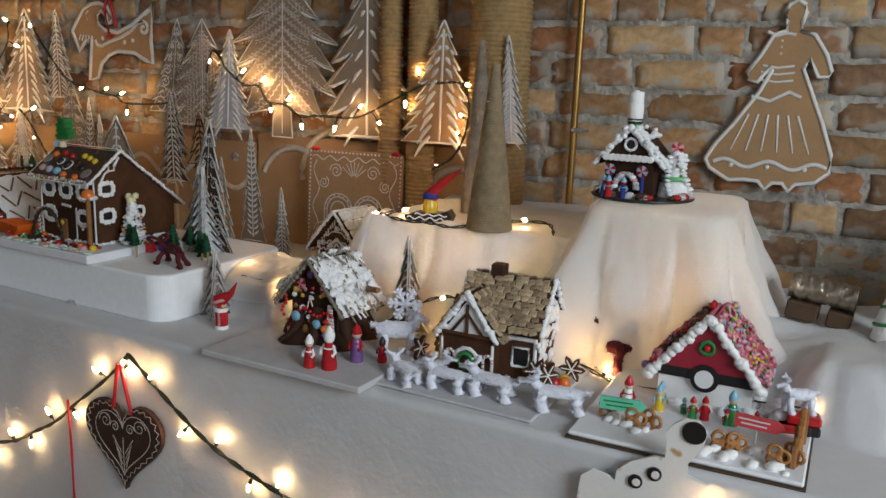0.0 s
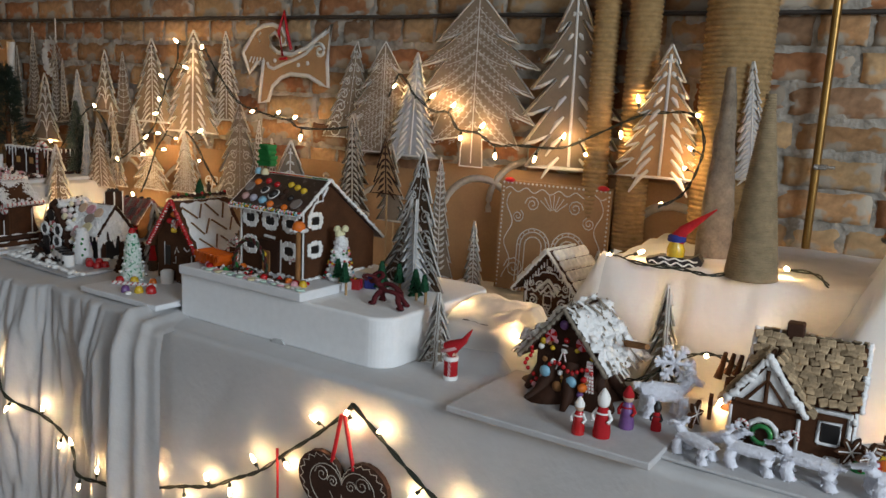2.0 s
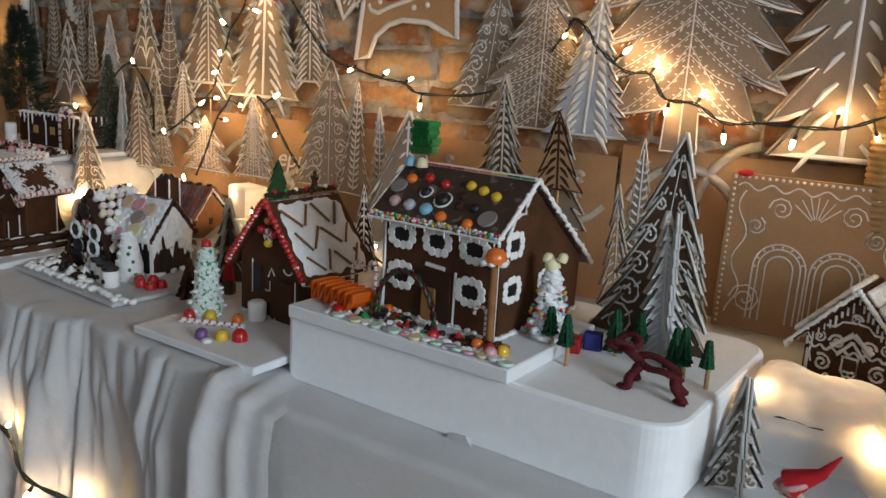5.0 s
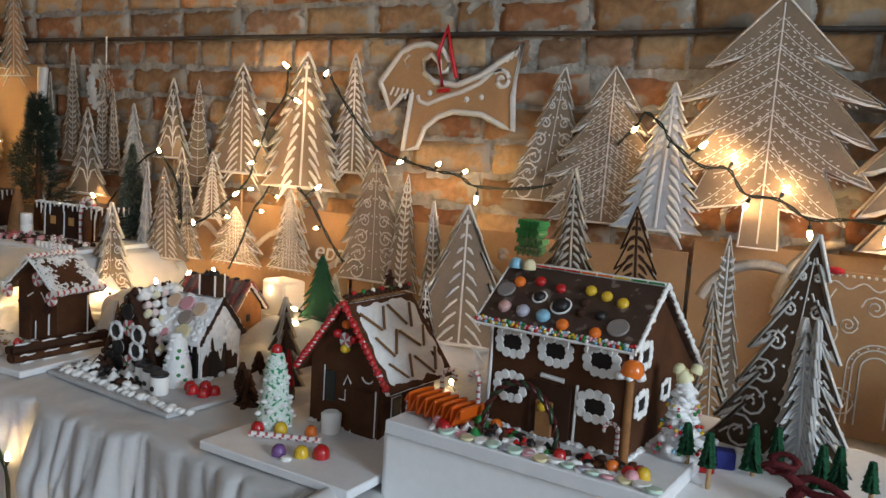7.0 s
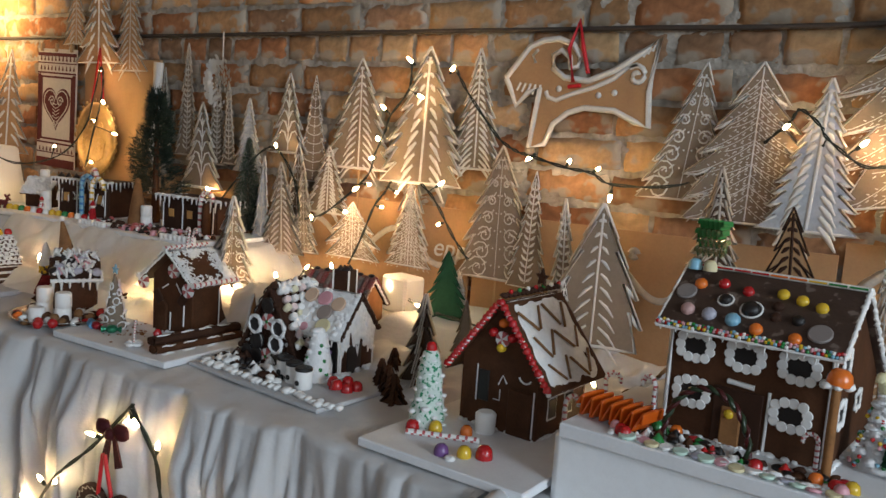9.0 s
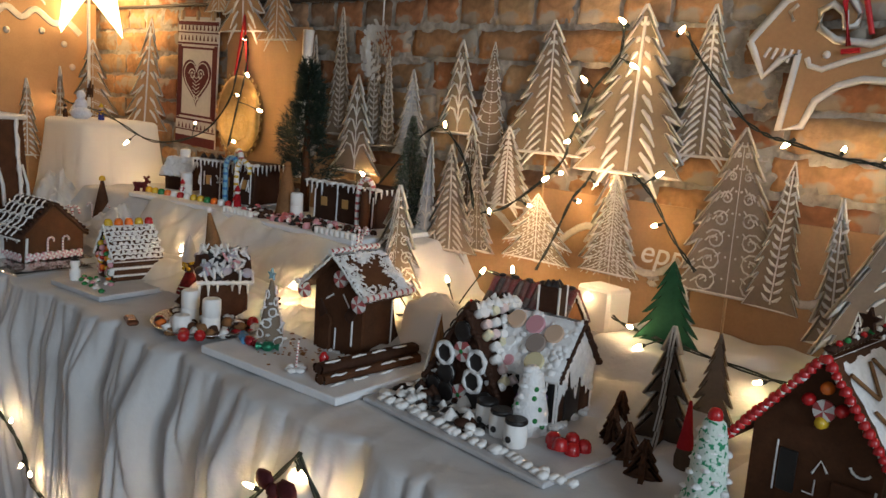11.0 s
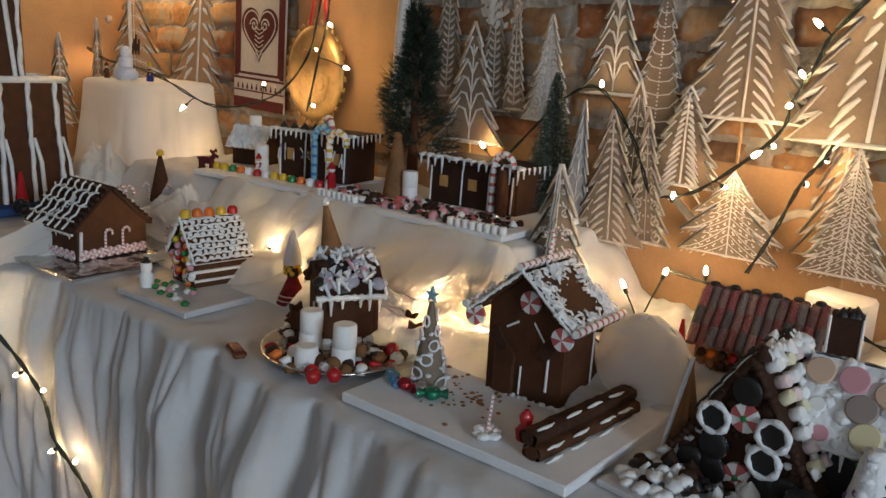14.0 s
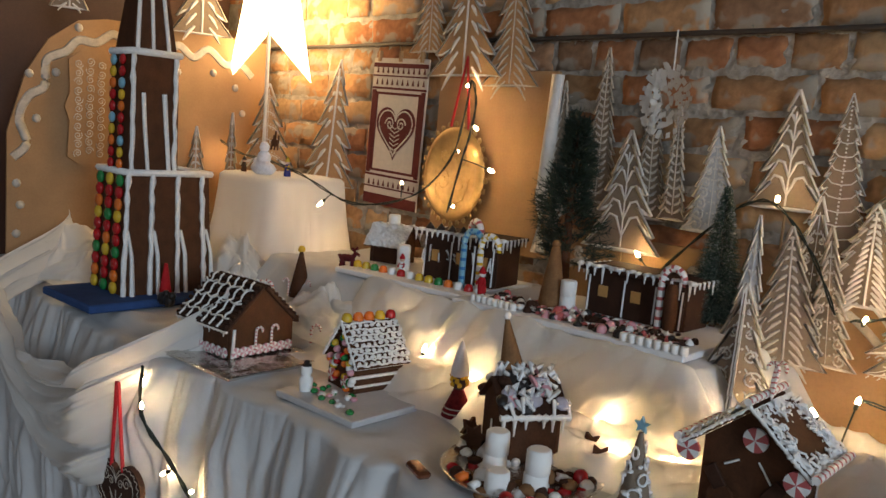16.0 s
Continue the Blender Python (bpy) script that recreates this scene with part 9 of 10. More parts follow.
for k in range(230):
    u = rc.uniform(0, 1)
    tabletop(rc.choice(("chip", "crumb", "crumb", "gum")), rc.choice((BLACK, GINGER_D, PALE_RED, ICING, PINK, BLACK, MARSH, PINK, GINGER_D)), -3.56 + 0.46 * u, 1.71 + rc.uniform(0, 0.09), TR + (0.004 if k % 3 == 0 else 0), rc.uniform(0.005, 0.0105), "chocolate drop or crushed peppermint on the board")
for k in range(8):
    tabletop("marsh", MARSH, -3.185 + 0.016 * k, 1.698 + 0.001 * k, TR, 0.0072, "mini marshmallow in a row at the board's edge")
    tabletop("marsh", MARSH, -3.545 + 0.015 * k, 1.70, TR, 0.0068, "mini marshmallow in a row at the board's edge")
for k in range(14):
    tabletop("gum", (YELLOW, YELLOW, GREEN, ORANGE, MARSH, RED, MARSH)[k % 7], -3.955 + 0.028 * k, 1.725 + 0.003 * k, TR, 0.0105, "sugared gumdrop along the board's edge")
for x, y, j in ((-3.865, 1.79, 2), (-3.385, 1.80, 2)):
    for k in range(j):
        tabletop("marsh", MARSH, x, y, TR + 0.031 * k, 0.016, "stacked white marshmallow figure")
peg_doll(-3.83, 1.755, TR, 0.05, MARSH, SKIN, RFELT, "tiny white candy snow figure")
peg_doll(-3.585, 1.765, TR, 0.06, RFELT, MARSH, RFELT, "small red and white candy Santa shape")
hs = House("small white marshmallow-roofed house at the far end", pose(-3.985, 1.86, TR, 0, 0, 20), 0.09, 0.07, 0.05, 0.04, GINGER_D, GINGER_D)
for s in (-1, 1):
    snow_sheet(hs, s, "roof_icing", "white lumpy icing roof", 41 + s, 0.01, 0.0)
sweet(hs.t, "marsh", MARSH, pose(0.0, 0, 0.09), 0.015)
g = Geo()
g.lathe([(0.029, 0), (0.02, 0.06), (0.009, 0.122), (0.004, 0.128)], 14)
g.ball((0, 0, 0.13), 0.009, 8)
solid("wafer_cone", g, GINGER_M, "brown upturned wafer cone with an icing tip", "ornament", pose(-3.425, 1.80, TR))

for c, nm, cnt in ((ICING, "white", 130), (PALE_RED, "faded red", 90), (GINGER_D, "dark chocolate", 90)):
    g = Geo()
    for k in range(cnt):
        q = rc.uniform(0.004, 0.008)
        g.ball((rc.uniform(-0.19, 0.13), rc.uniform(-0.06, 0.05), 0.003), (q, q * rc.uniform(0.6, 1.2), q * 0.5), 6, pose(0, 0, 0), 0.3)
    solid("crushed_candy", g, c, f"{nm} crushed candy strewn on the white board", "sweet", pose(-3.28, 1.78, TR), "", "stuff")

# pine tree with needles
t = thing("pine_tree", "small dark green artificial pine tree", "tree", pose(-3.475, 1.90, TR))
g = Geo()
g.cyl((0, 0, 0), (0, 0, 0.38), 0.014, 0.002, 8)
part("trunk", g, GINGER, t)
g = Geo()
rnd = random.Random(7)
for k in range(480):
    u = rnd.random() ** 0.8
    z = 0.075 + 0.295 * u
    a = rnd.uniform(0, 6.283)
    R = 0.08 * (1 - u) ** 0.8 * (0.8 + 0.35 * math.sin(9 * u + a)) + 0.014
    b = Vector((R * 0.25 * math.cos(a), R * 0.25 * math.sin(a), z))
    e = Vector((R * math.cos(a), R * math.sin(a), z + 0.012 + rnd.uniform(-0.02, 0.02)))
    for q in range(24):
        p = b.lerp(e, rnd.uniform(0.2, 1.0))
        d = (e - b).normalized() + Vector((rnd.gauss(0, 0.6), rnd.gauss(0, 0.6), rnd.gauss(0.2, 0.5)))
        d = d.normalized() * rnd.uniform(0.016, 0.028)
        s = Vector((rnd.gauss(0, 1), rnd.gauss(0, 1), rnd.gauss(0, 1))).normalized() * 0.0012
        g.add([p - s, p + s, p + d], [(0, 1, 2)])
part("crown", g, PINE, t)
# bottle-brush tree
t = thing("bottle_brush_tree", "frosted green bottle-brush tree", "tree ornament", pose(-3.165, 1.975, 0.935) @ Matrix.Scale(1.1, 4))
g = Geo()
for k in range(8200):
    u = rnd.random() ** 1.3
    a = rnd.uniform(0, 6.283)
    R = 0.054 * (1 - u) ** 0.85 + 0.006
    z = 0.03 + 0.235 * u
    p, e = Vector((0, 0, z)), Vector((R * math.cos(a), R * math.sin(a), z + rnd.uniform(-0.008, 0.004)))
    s = Vector((-math.sin(a), math.cos(a), rnd.uniform(-1, 1))) * 0.0009
    g.add([p.lerp(e, 0.2) - s, p.lerp(e, 0.2) + s, e], [(0, 1, 2)])
part("bristles", g, mat("frosted_bristle", (0.07, 0.1, 0.07), 0.8, 0.3, 60, 0.2, island=0.5, speck=(0.42, 0.42, 0.38), speck_scale=220, speck_at=0.56), t)
g = Geo()
g.cyl((0, 0, 0), (0, 0, 0.05), 0.006, None, 8)
part("trunk", g, GINGER, t)

# candy-striped tower
t = thing("gingerbread_tower", "tall stepped gingerbread skyscraper with white icing stripes and candy columns", "gingerbread house", pose(-4.425, 1.43, 0.835, 0, 0, 0), "gingerbread houses")
for nm, z0, z1, w0, w1, d0, d1 in (("lower_block", 0.0, 0.3, 0.19, 0.165, 0.235, 0.21), ("upper_block", 0.3, 0.585, 0.115, 0.105, 0.125, 0.118), ("spire", 0.585, 0.83, 0.10, 0.045, 0.11, 0.05)):
    g = Geo()
    v = [(sx * w / 2, sy * d / 2, z) for z, w, d in ((z0, w0, d0), (z1, w1, d1)) for sx, sy in ((-1, -1), (1, -1), (1, 1), (-1, 1))]
    oy = -0.04 if nm != "lower_block" else 0
    g.add([(x + (0.02 if oy else 0), y + oy, z) for x, y, z in v], [(3, 2, 1, 0), (4, 5, 6, 7), (0, 1, 5, 4), (1, 2, 6, 5), (2, 3, 7, 6), (3, 0, 4, 7)])
    part(nm, g, GINGER, t)
g = Geo()
for y0 in (-0.105, -0.045, 0.02, 0.085):
    g.tube([(0.099 - 0.014 * q / 14, y0 * (1.12 - 0.12 * q / 14), 0.3 * q / 14) for q in range(15)], 0.0062, 6, None, lambda u: 1 + 0.3 * math.sin(u * 43))
    g.tube([(0.101, y0 * 1.12 + 0.022, 0.0), (0.096, y0 * 1.1 + 0.018, 0.1), (0.092, y0 * 1.08 + 0.008, 0.16)], 0.006, 6, None, lambda u: 1.1 - 0.5 * u)
for y0 in (-0.095, 0.012):
    g.tube([(0.079 - 0.004 * q / 14, y0, 0.3 + 0.285 * q / 14) for q in range(15)], 0.0058, 6, None, lambda u: 1 + 0.25 * math.sin(u * 43))
for y0 in (-0.065, -0.012):
    g.tube([(0.081, y0 + 0.008, 0.3), (0.078, y0, 0.4), (0.077, y0 - 0.006, 0.49)], 0.0056, 6)
for y0 in (-0.085, -0.045, -0.005):
    g.tube([(0.071, y0, 0.59), (0.045, y0 * 0.55 - 0.02, 0.82)], 0.005, 6)
for z, w, d, ox, oy in ((0.3, 0.17, 0.215, 0, 0), (0.585, 0.112, 0.122, 0.02, -0.04)):
    g.tube([(ox + sx * w / 2, oy + sy * d / 2, z) for sx, sy in ((-1, -1), (1, -1), (1, 1), (-1, 1), (-1, -1))], 0.009, 6)
rw = random.Random(9)
g.v = [(x + rw.uniform(-0.0016, 0.0016), y + 0.004 * noise.noise((y * 3, z * 22, 1)) + rw.uniform(-0.0012, 0.0012), z) for x, y, z in g.v]
part("icing_stripe", g, SNOW, t, "thick white icing stripes")
for c in range(3):
    for k in range(10):
        sweet(t, "lentil", (YELLOW, RED, RED, GREEN, RED, ORANGE)[(k * 5 + c * 3) % 6], pose(-0.06 + 0.056 * c, -0.119 + 0.012 * k / 10, 0.017 + 0.029 * k, 90, 0, 0), 0.0165)
for c in range(2):
    for k in range(10):
        sweet(t, "lentil", (RED, ORANGE, BLUE, RED, YELLOW)[(k * 3 + c) % 5], pose(-0.012 + 0.05 * c, -0.105 + 0.003 * k / 10, 0.317 + 0.0275 * k, 90, 0, 0), 0.0135)
g = Geo()
g.box((-0.06, 0, 0), (0.26, 0.36, 0.02), None, 0.004)
solid("blue_board", g, mat("blue_felt_board", (0.03, 0.07, 0.2), 0.9), "dark blue covered board under the tower", "board", pose(-4.34, 1.385, 0.828, 0, 0, 3))
g = Geo()
g.lathe([(0.016, 0), (0.014, 0.025), (0.004, 0.09)], 10)
solid("red_gnome", g, RFELT, "tiny gnome with a pointed red hat beside the tower", "ornament", pose(-4.285, 1.40, 0.832))
g = Geo()
for x in (0, 0.03):
    g.ball((x, 0, 0.016), (0.018, 0.013, 0.016), 8)
    g.ball((x + 0.016, 0, 0.03), 0.009, 8)
solid("toy_cow", g, BLACK, "tiny black and white toy animals beside the tower", "ornament", pose(-4.245, 1.375, 0.83))

# folded cloth heaped at the table's far corner
def gauze_loop(u, v):
    """A length of gauze gathered at both ends and hanging in a deep loop before the cloth; v runs from its inner to its outer edge."""
    gather = math.sin(math.pi * u) ** 0.6
    q = u ** (0.8 - 0.25 * v)
    drop = (0.13 + 0.21 * v) * math.sin(math.pi * q) ** (1.0 - 0.2 * v)
    out = min(1.0, min(u, 1 - u) / 0.16)
    out = out * out * (3 - 2 * out)
    w = noise.noise((u * 2.5, v * 3, 4))
    fold = 0.045 * abs(math.sin(v * 9 + 2.2 * w + 1.5 * u)) + 0.013 * abs(math.sin(v * 27 + 5 * w - 3 * u)) + 0.008 * ridge(u * 9, v * 14, 3)
    x = -3.915 - 0.87 * u + 0.03 * (v - 0.5) * (1 - gather)
    z = 0.835 + 0.055 * u + (0.5 - v) * 0.10 * (1 - gather) - drop - 0.01 * noise.noise((u * 7, v * 4, 9)) + fold * (1 - out)
    return x, 1.38 - 0.235 * out - fold * (0.35 + 0.65 * out), z


g = Geo()
g.sheet(150, 130, gauze_loop)
solid("gauze_swag", g, VOILE, "white gauze gathered in a deep hanging loop over the table corner", "cloth")


def gauze_mound(label, cx, cy, w, d, z0, h, yaw, seed):
    """Loose gauze pushed up into a crumpled mound."""
    g = Geo()

    def at(u, v):
        x, y = (u - 0.5) * w, (v - 0.5) * d
        r = math.hypot(2 * u - 1, 2 * v - 1) + 0.22 * noise.noise((u * 3, v * 3, seed))
        dome = max(0.0, 1 - r) ** 0.75
        p = 2.5 * noise.noise((u * 2, v * 2, seed + 3))
        c = 0.35 * abs(math.sin(u * 8 + v * 5 + p)) + 0.22 * abs(math.sin(u * 15 - v * 11 + 2 * p)) + 0.5 * abs(noise.noise((u * 5, v * 5, seed + 7))) + 0.12 * ridge(u * 14, v * 14, seed)
        return x + 0.02 * noise.noise((u * 6, v * 6, seed + 11)), y + 0.02 * noise.noise((u * 6, v * 6, seed + 17)), 0.004 + h * dome * (0.55 + 0.6 * c) + 0.006 * c

    g.sheet(110, 90, at)
    return solid("gauze_mound", g, VOILE, label, "cloth", pose(cx, cy, z0, 0, 0, yaw))


gauze_mound("white gauze heaped up beside the tower", -4.78, 1.47, 0.30, 0.46, 0.81, 0.2, 8, 1)
gauze_mound("white gauze pulled up between tower and box riser", -4.37, 1.645, 0.34, 0.22, 0.81, 0.18, -12, 2)
gauze_mound("white gauze lying in a soft peak before the huts", -3.93, 1.615, 0.40, 0.22, 0.81, 0.10, 8, 3)

# side panel of brown card with a painted wave
t = thing("side_panel", "large brown card panel with rounded corner and painted white wave", "panel", pose(-4.86, 1.60, 0.80, 0, 0, 90))
g = Geo()
g.prism([(-0.385, 0.0), (0.42, 0.0), (0.42, 0.735), (-0.12, 0.735), (-0.2, 0.72), (-0.28, 0.66), (-0.34, 0.56), (-0.385, 0.4)], 0.008)
part("card", g, KRAFT, t)
g = Geo()
top = [(-0.37, 0.33), (-0.335, 0.37), (-0.355, 0.44), (-0.33, 0.5), (-0.29, 0.53), (-0.285, 0.6), (-0.235, 0.63), (-0.2, 0.665), (-0.15, 0.665), (-0.1, 0.695), (-0.05, 0.66), (0.0, 0.695), (0.05, 0.66), (0.1, 0.69), (0.15, 0.66), (0.2, 0.69), (0.26, 0.65), (0.31, 0.66), (0.36, 0.62)]
line2(g, [(p.x, p.y) for p in smooth_wire([(a, b, 0) for a, b in top], 6)], 0.013, -0.0045, None, 0.06)
for x, z in ((-0.33, 0.56), (-0.26, 0.57), (-0.31, 0.44), (-0.36, 0.26), (-0.35, 0.2), (-0.2, 0.7), (-0.02, 0.62), (0.1, 0.61), (0.22, 0.62), (0.3, 0.58), (0.33, 0.5), (-0.36, 0.12)):
    dot2(g, x, z, 0.0125, -0.004)
part("painted_wave", g, PAINT_T, t, "white painted wave and dots")
t = thing("scrolled_plaque", "tan scroll-edged card plaque with fine white swirls", "plaque", pose(-4.835, 1.425, 1.12, 0, 0, 90))
g = Geo()
g.prism([(-0.06, 0.02), (-0.03, 0.0), (0.03, 0.0), (0.06, 0.02), (0.055, 0.12), (0.07, 0.16), (0.055, 0.2), (0.06, 0.29), (0.03, 0.315), (-0.03, 0.315), (-0.06, 0.29), (-0.055, 0.2), (-0.07, 0.16), (-0.055, 0.12)], 0.006)
part("card", g, KRAFT, t)
g = Geo()
for k in range(11):
    for s in (-1, 0, 1):
        line2(g, [(s * 0.032 + (s or 1) * p, q) for p, q in spiral(0.0, 0.03 + 0.025 * k + 0.008 * (s == 0), 0.0125, 1.6, 1.7 * k + s)], 0.0012, -0.004)
part("piped_line", g, PAINT, t)
g = Geo()
g.box((-5.2, 1.3, 1.45), (0.06, 1.5, 2.9), None, 0.004)
solid("dark_screen", g, mat("dark_red_brown_screen", (0.06, 0.025, 0.015), 0.6, 0.3, 5), "dark red-brown wooden screen behind the display", "screen")
for x, y, z, w, h, yaw, lab in ((-4.83, 1.76, 1.53, 0.2, 0.3, 80, "bold"), (-4.82, 1.36, 1.545, 0.1, 0.25, 80, "vein")):
    card_tree(x, y, z, w, h, 0, 5, lab, KRAFT_G, PAINT, yaw=yaw)
for x, y, z, w, h, st, yw in ((-4.70, 1.93, 1.03, 0.24, 0.37, "dots", 55), (-4.47, 2.0, 1.10, 0.20, 0.38, "bold", 20), (-4.80, 1.74, 0.98, 0.1, 0.27, "vein", 70), (-4.76, 1.84, 1.0, 0.06, 0.3, "vein", 60)):
    card_tree(x, y, z, w, h, 0.03 if yw == 20 else 0, 6, st, KRAFT, PAINT, yaw=yw, stick=0.15)
card_tree(-3.95, 2.03, 1.435, 0.26, 0.30, 0.0, 5, "bold", KRAFT, PAINT)
card_tree(-3.80, 2.042, 1.412, 0.19, 0.36, 0.0, 8, "vein", KRAFT, PAINT_T)
card_tree(-4.10, 2.045, 1.50, 0.16, 0.24, 0.0, 6, "vein", KRAFT, PAINT_T)
# paper star lamp on a white rod
t = thing("star_lamp", "glowing white paper star lamp on a white rod", "lamp", pose(-4.67, 1.90, 0, 0, 0, 3))
g = Geo()
star = []
for i in range(10):
    a = math.pi / 2 + math.pi * i / 5
    r = 0.37 if i % 2 == 0 else 0.15
    star.append((r * math.cos(a), 1.70 + r * math.sin(a)))
g.add([(x, 0, z) for x, z in star] + [(0, -0.06, 1.70), (0, 0.06, 1.70)], [(i, (i + 1) % 10, 10) for i in range(10)] + [((i + 1) % 10, i, 11) for i in range(10)])
sm = bpy.data.materials.new("lit_star_paper")
sm.use_nodes = True
sb = sm.node_tree.nodes["Principled BSDF"]
sb.inputs["Base Color"].default_value = (0.8, 0.68, 0.45, 1)
sb.inputs["Emission Color"].default_value = (1.0, 0.66, 0.3, 1)
sb.inputs["Emission Strength"].default_value = 14.0
part("star_shade", g, sm, t, "folded translucent paper star, lit from inside")
g = Geo()
g.cyl((0, 0.0, 0.85), (0, 0.0, 1.56), 0.006, None, 8)
part("rod", g, PAINT, t, "thin white rod")
# figures on the box riser
g = Geo()
g.ball((0, 0, 0.016), (0.05, 0.03, 0.022), 10, None, 0.08)
g.ball((0, 0, 0.045), (0.022, 0.02, 0.024), 10)
g.ball((0, 0, 0.076), (0.015, 0.015, 0.016), 10)
g.ball((-0.028, 0, 0.03), (0.016, 0.016, 0.018), 8)
solid("cotton_snowman", g, FUZZ, "white cotton snowman in a drift on the riser", "ornament", pose(-4.46, 1.77, 1.132))
peg_doll(-4.54, 1.755, 1.132, 0.045, GINGER, SKIN, BLACK, "small brown candy figure on the riser")
peg_doll(-4.385, 1.80, 1.132, 0.055, BFELT, SKIN, YELLOW, "small figure with a yellow hood on the riser")
g = Geo()
for k in range(5):
    g.tube([(0.008 * k - 0.016, 0, 0.07 + 0.01 * (k % 2)), (0.008 * k - 0.012, 0, 0.1 + 0.012 * (k % 3))], 0.003, 5)
solid("brown_twig", g, GINGER, "small brown reindeer antlers behind the snowman", "ornament", pose(-4.44, 1.79, 1.132))
# printed heart cloth on the wall
t = thing("heart_banner", "red and white printed heart banner clipped to a line", "banner", pose(-4.225, 2.045, 1.065, 0, 2, 0))
DKR = mat("dark_red_print", (0.11, 0.022, 0.02), 0.85, 0.15, 60, 0.3)
WLIN = mat("warm_white_linen", (0.6, 0.54, 0.46), 0.9, 0.08, 60, 0.4)
g = Geo()
g.box((0, 0, 0.21), (0.235, 0.004, 0.42), None, 0.001)
part("linen", g, WLIN, t)
for z, h in ((0.015, 0.03), (0.085, 0.006), (0.335, 0.006), (0.40, 0.012), (0.05, 0.004), (0.37, 0.004)):
    g = Geo()
    g.box((0, -0.003, z), (0.23, 0.002, h))
    part("printed_band", g, DKR, t)
for s in (-1, 1):
    g = Geo()
    g.box((s * 0.105, -0.003, 0.21), (0.016, 0.002, 0.24))
    part("printed_band", g, DKR, t)
g = Geo()
for k in range(10):
    for z in (0.062, 0.352, 0.385):
        g.prism([(-0.1 + 0.022 * k, z - 0.007), (-0.092 + 0.022 * k, z - 0.007), (-0.096 + 0.022 * k, z + 0.009)], 0.002, pose(0, -0.003, 0))
tagged(part("printed_tulip", g, DKR, t), kind="stuff")
g = Geo()
for q in (-1, 1):
    g.box((q * 0.0915, -0.0028, 0.21), (0.009, 0.0015, 0.228))
    g.box((0, -0.0028, 0.21 + q * 0.1105), (0.174, 0.0015, 0.007))
part("printed_frame", g, DKR, t, "dark red printed frame")
g = Geo()
heart = lambda s, oz=0.0: [(s * 16 * math.sin(a) ** 3, oz + s * (13 * math.cos(a) - 5 * math.cos(2 * a) - 2 * math.cos(3 * a) - math.cos(4 * a))) for a in [2 * math.pi * i / 40 for i in range(40)]]
g.prism(heart(0.0052, 0.22), 0.0015, pose(0, -0.0028, 0))
part("printed_heart", g, DKR, t, "dark red printed heart")
g = Geo()
for s in (0.0045,):
    h = heart(s, 0.22)
    line2(g, h + h[:1], 0.0026, -0.0035, None, 0.4)
for s in (-1, 1):
    line2(g, [(s * p, q) for p, q in spiral(0.024, 0.235, 0.02, 1.5)], 0.0026, -0.0035, None, 0.4)
for k in range(7):
    line2(g, [(0, 0.15 + 0.012 * k), (0.02, 0.16 + 0.012 * k)], 0.0016, -0.0035, None, 0.4)
    line2(g, [(0, 0.15 + 0.012 * k), (-0.02, 0.16 + 0.012 * k)], 0.0016, -0.0035, None, 0.4)
part("printed_scroll", g, WLIN, t, "pale printed scrolls")
for x in (-0.09, 0.0, 0.09):
    g = Geo()
    g.box((x, -0.004, 0.425), (0.01, 0.012, 0.03), None, 0.002)
    part("clothes_peg", g, WOOD, t, "small wooden peg")
# brown board and gold oval plaque
board(-3.85, 2.05, 1.0, 0.40, 0.012, 0.45, 0, "tall brown card board on the wall", KRAFT, 0.002, "card_board")
g = Geo()
g.tube([(-3.645, 2.035, 1.44), (-3.648, 2.03, 1.3), (-3.66, 2.032, 1.15), (-3.655, 2.03, 1.02)], 0.016, 8, None, lambda u: 1 + 0.3 * math.sin(9 * u))
solid("white_ribbon", g, PAINT, "white ribbon hanging down the board's edge", "ribbon")
t = thing("oval_plaque", "gold embossed oval plaque with a pierced rim on red ribbons", "plaque", pose(-3.945, 2.02, 1.182, 0, 4, 0))
g = Geo()
g.lathe([(0.002, 0.009), (0.05, 0.008), (0.085, 0.007), (0.09, 0.011), (0.1, 0.008), (0.108, 0.006), (0.108, 0.0)], 48, pose(0, 0, 0, 90, 0, 0) @ Matrix.Diagonal((1, 1.13, 1, 1)))
part("dish", g, FOIL, t)
g = Geo()
for k in range(30):
    a = 2 * math.pi * k / 30
    g.ball((0.115 * math.cos(a), -0.003, 0.13 * math.sin(a)), (0.008, 0.003, 0.008), 6)
part("scalloped_rim", g, FOIL, t)
g = Geo()
for s in (-1, 1):
    line2(g, [(s * p, q) for p, q in spiral(0.03, -0.02, 0.03, 1.7)], 0.0022, -0.01)
    line2(g, [(s * p, q) for p, q in spiral(0.03, 0.045, 0.024, 1.7, 2)], 0.0022, -0.01)
    line2(g, [(s * 0.01, -0.08), (s * 0.05, -0.06), (s * 0.065, 0.0)], 0.0022, -0.01)
part("embossed_scroll", g, FOIL, t)
g = Geo()
g.tube([(-0.03, -0.004, 0.12), (0.0, -0.004, 0.3), (0.035, -0.004, 0.12)], 0.004, 6)
part("red_ribbon", g, RIBBON, t, "red ribbon")
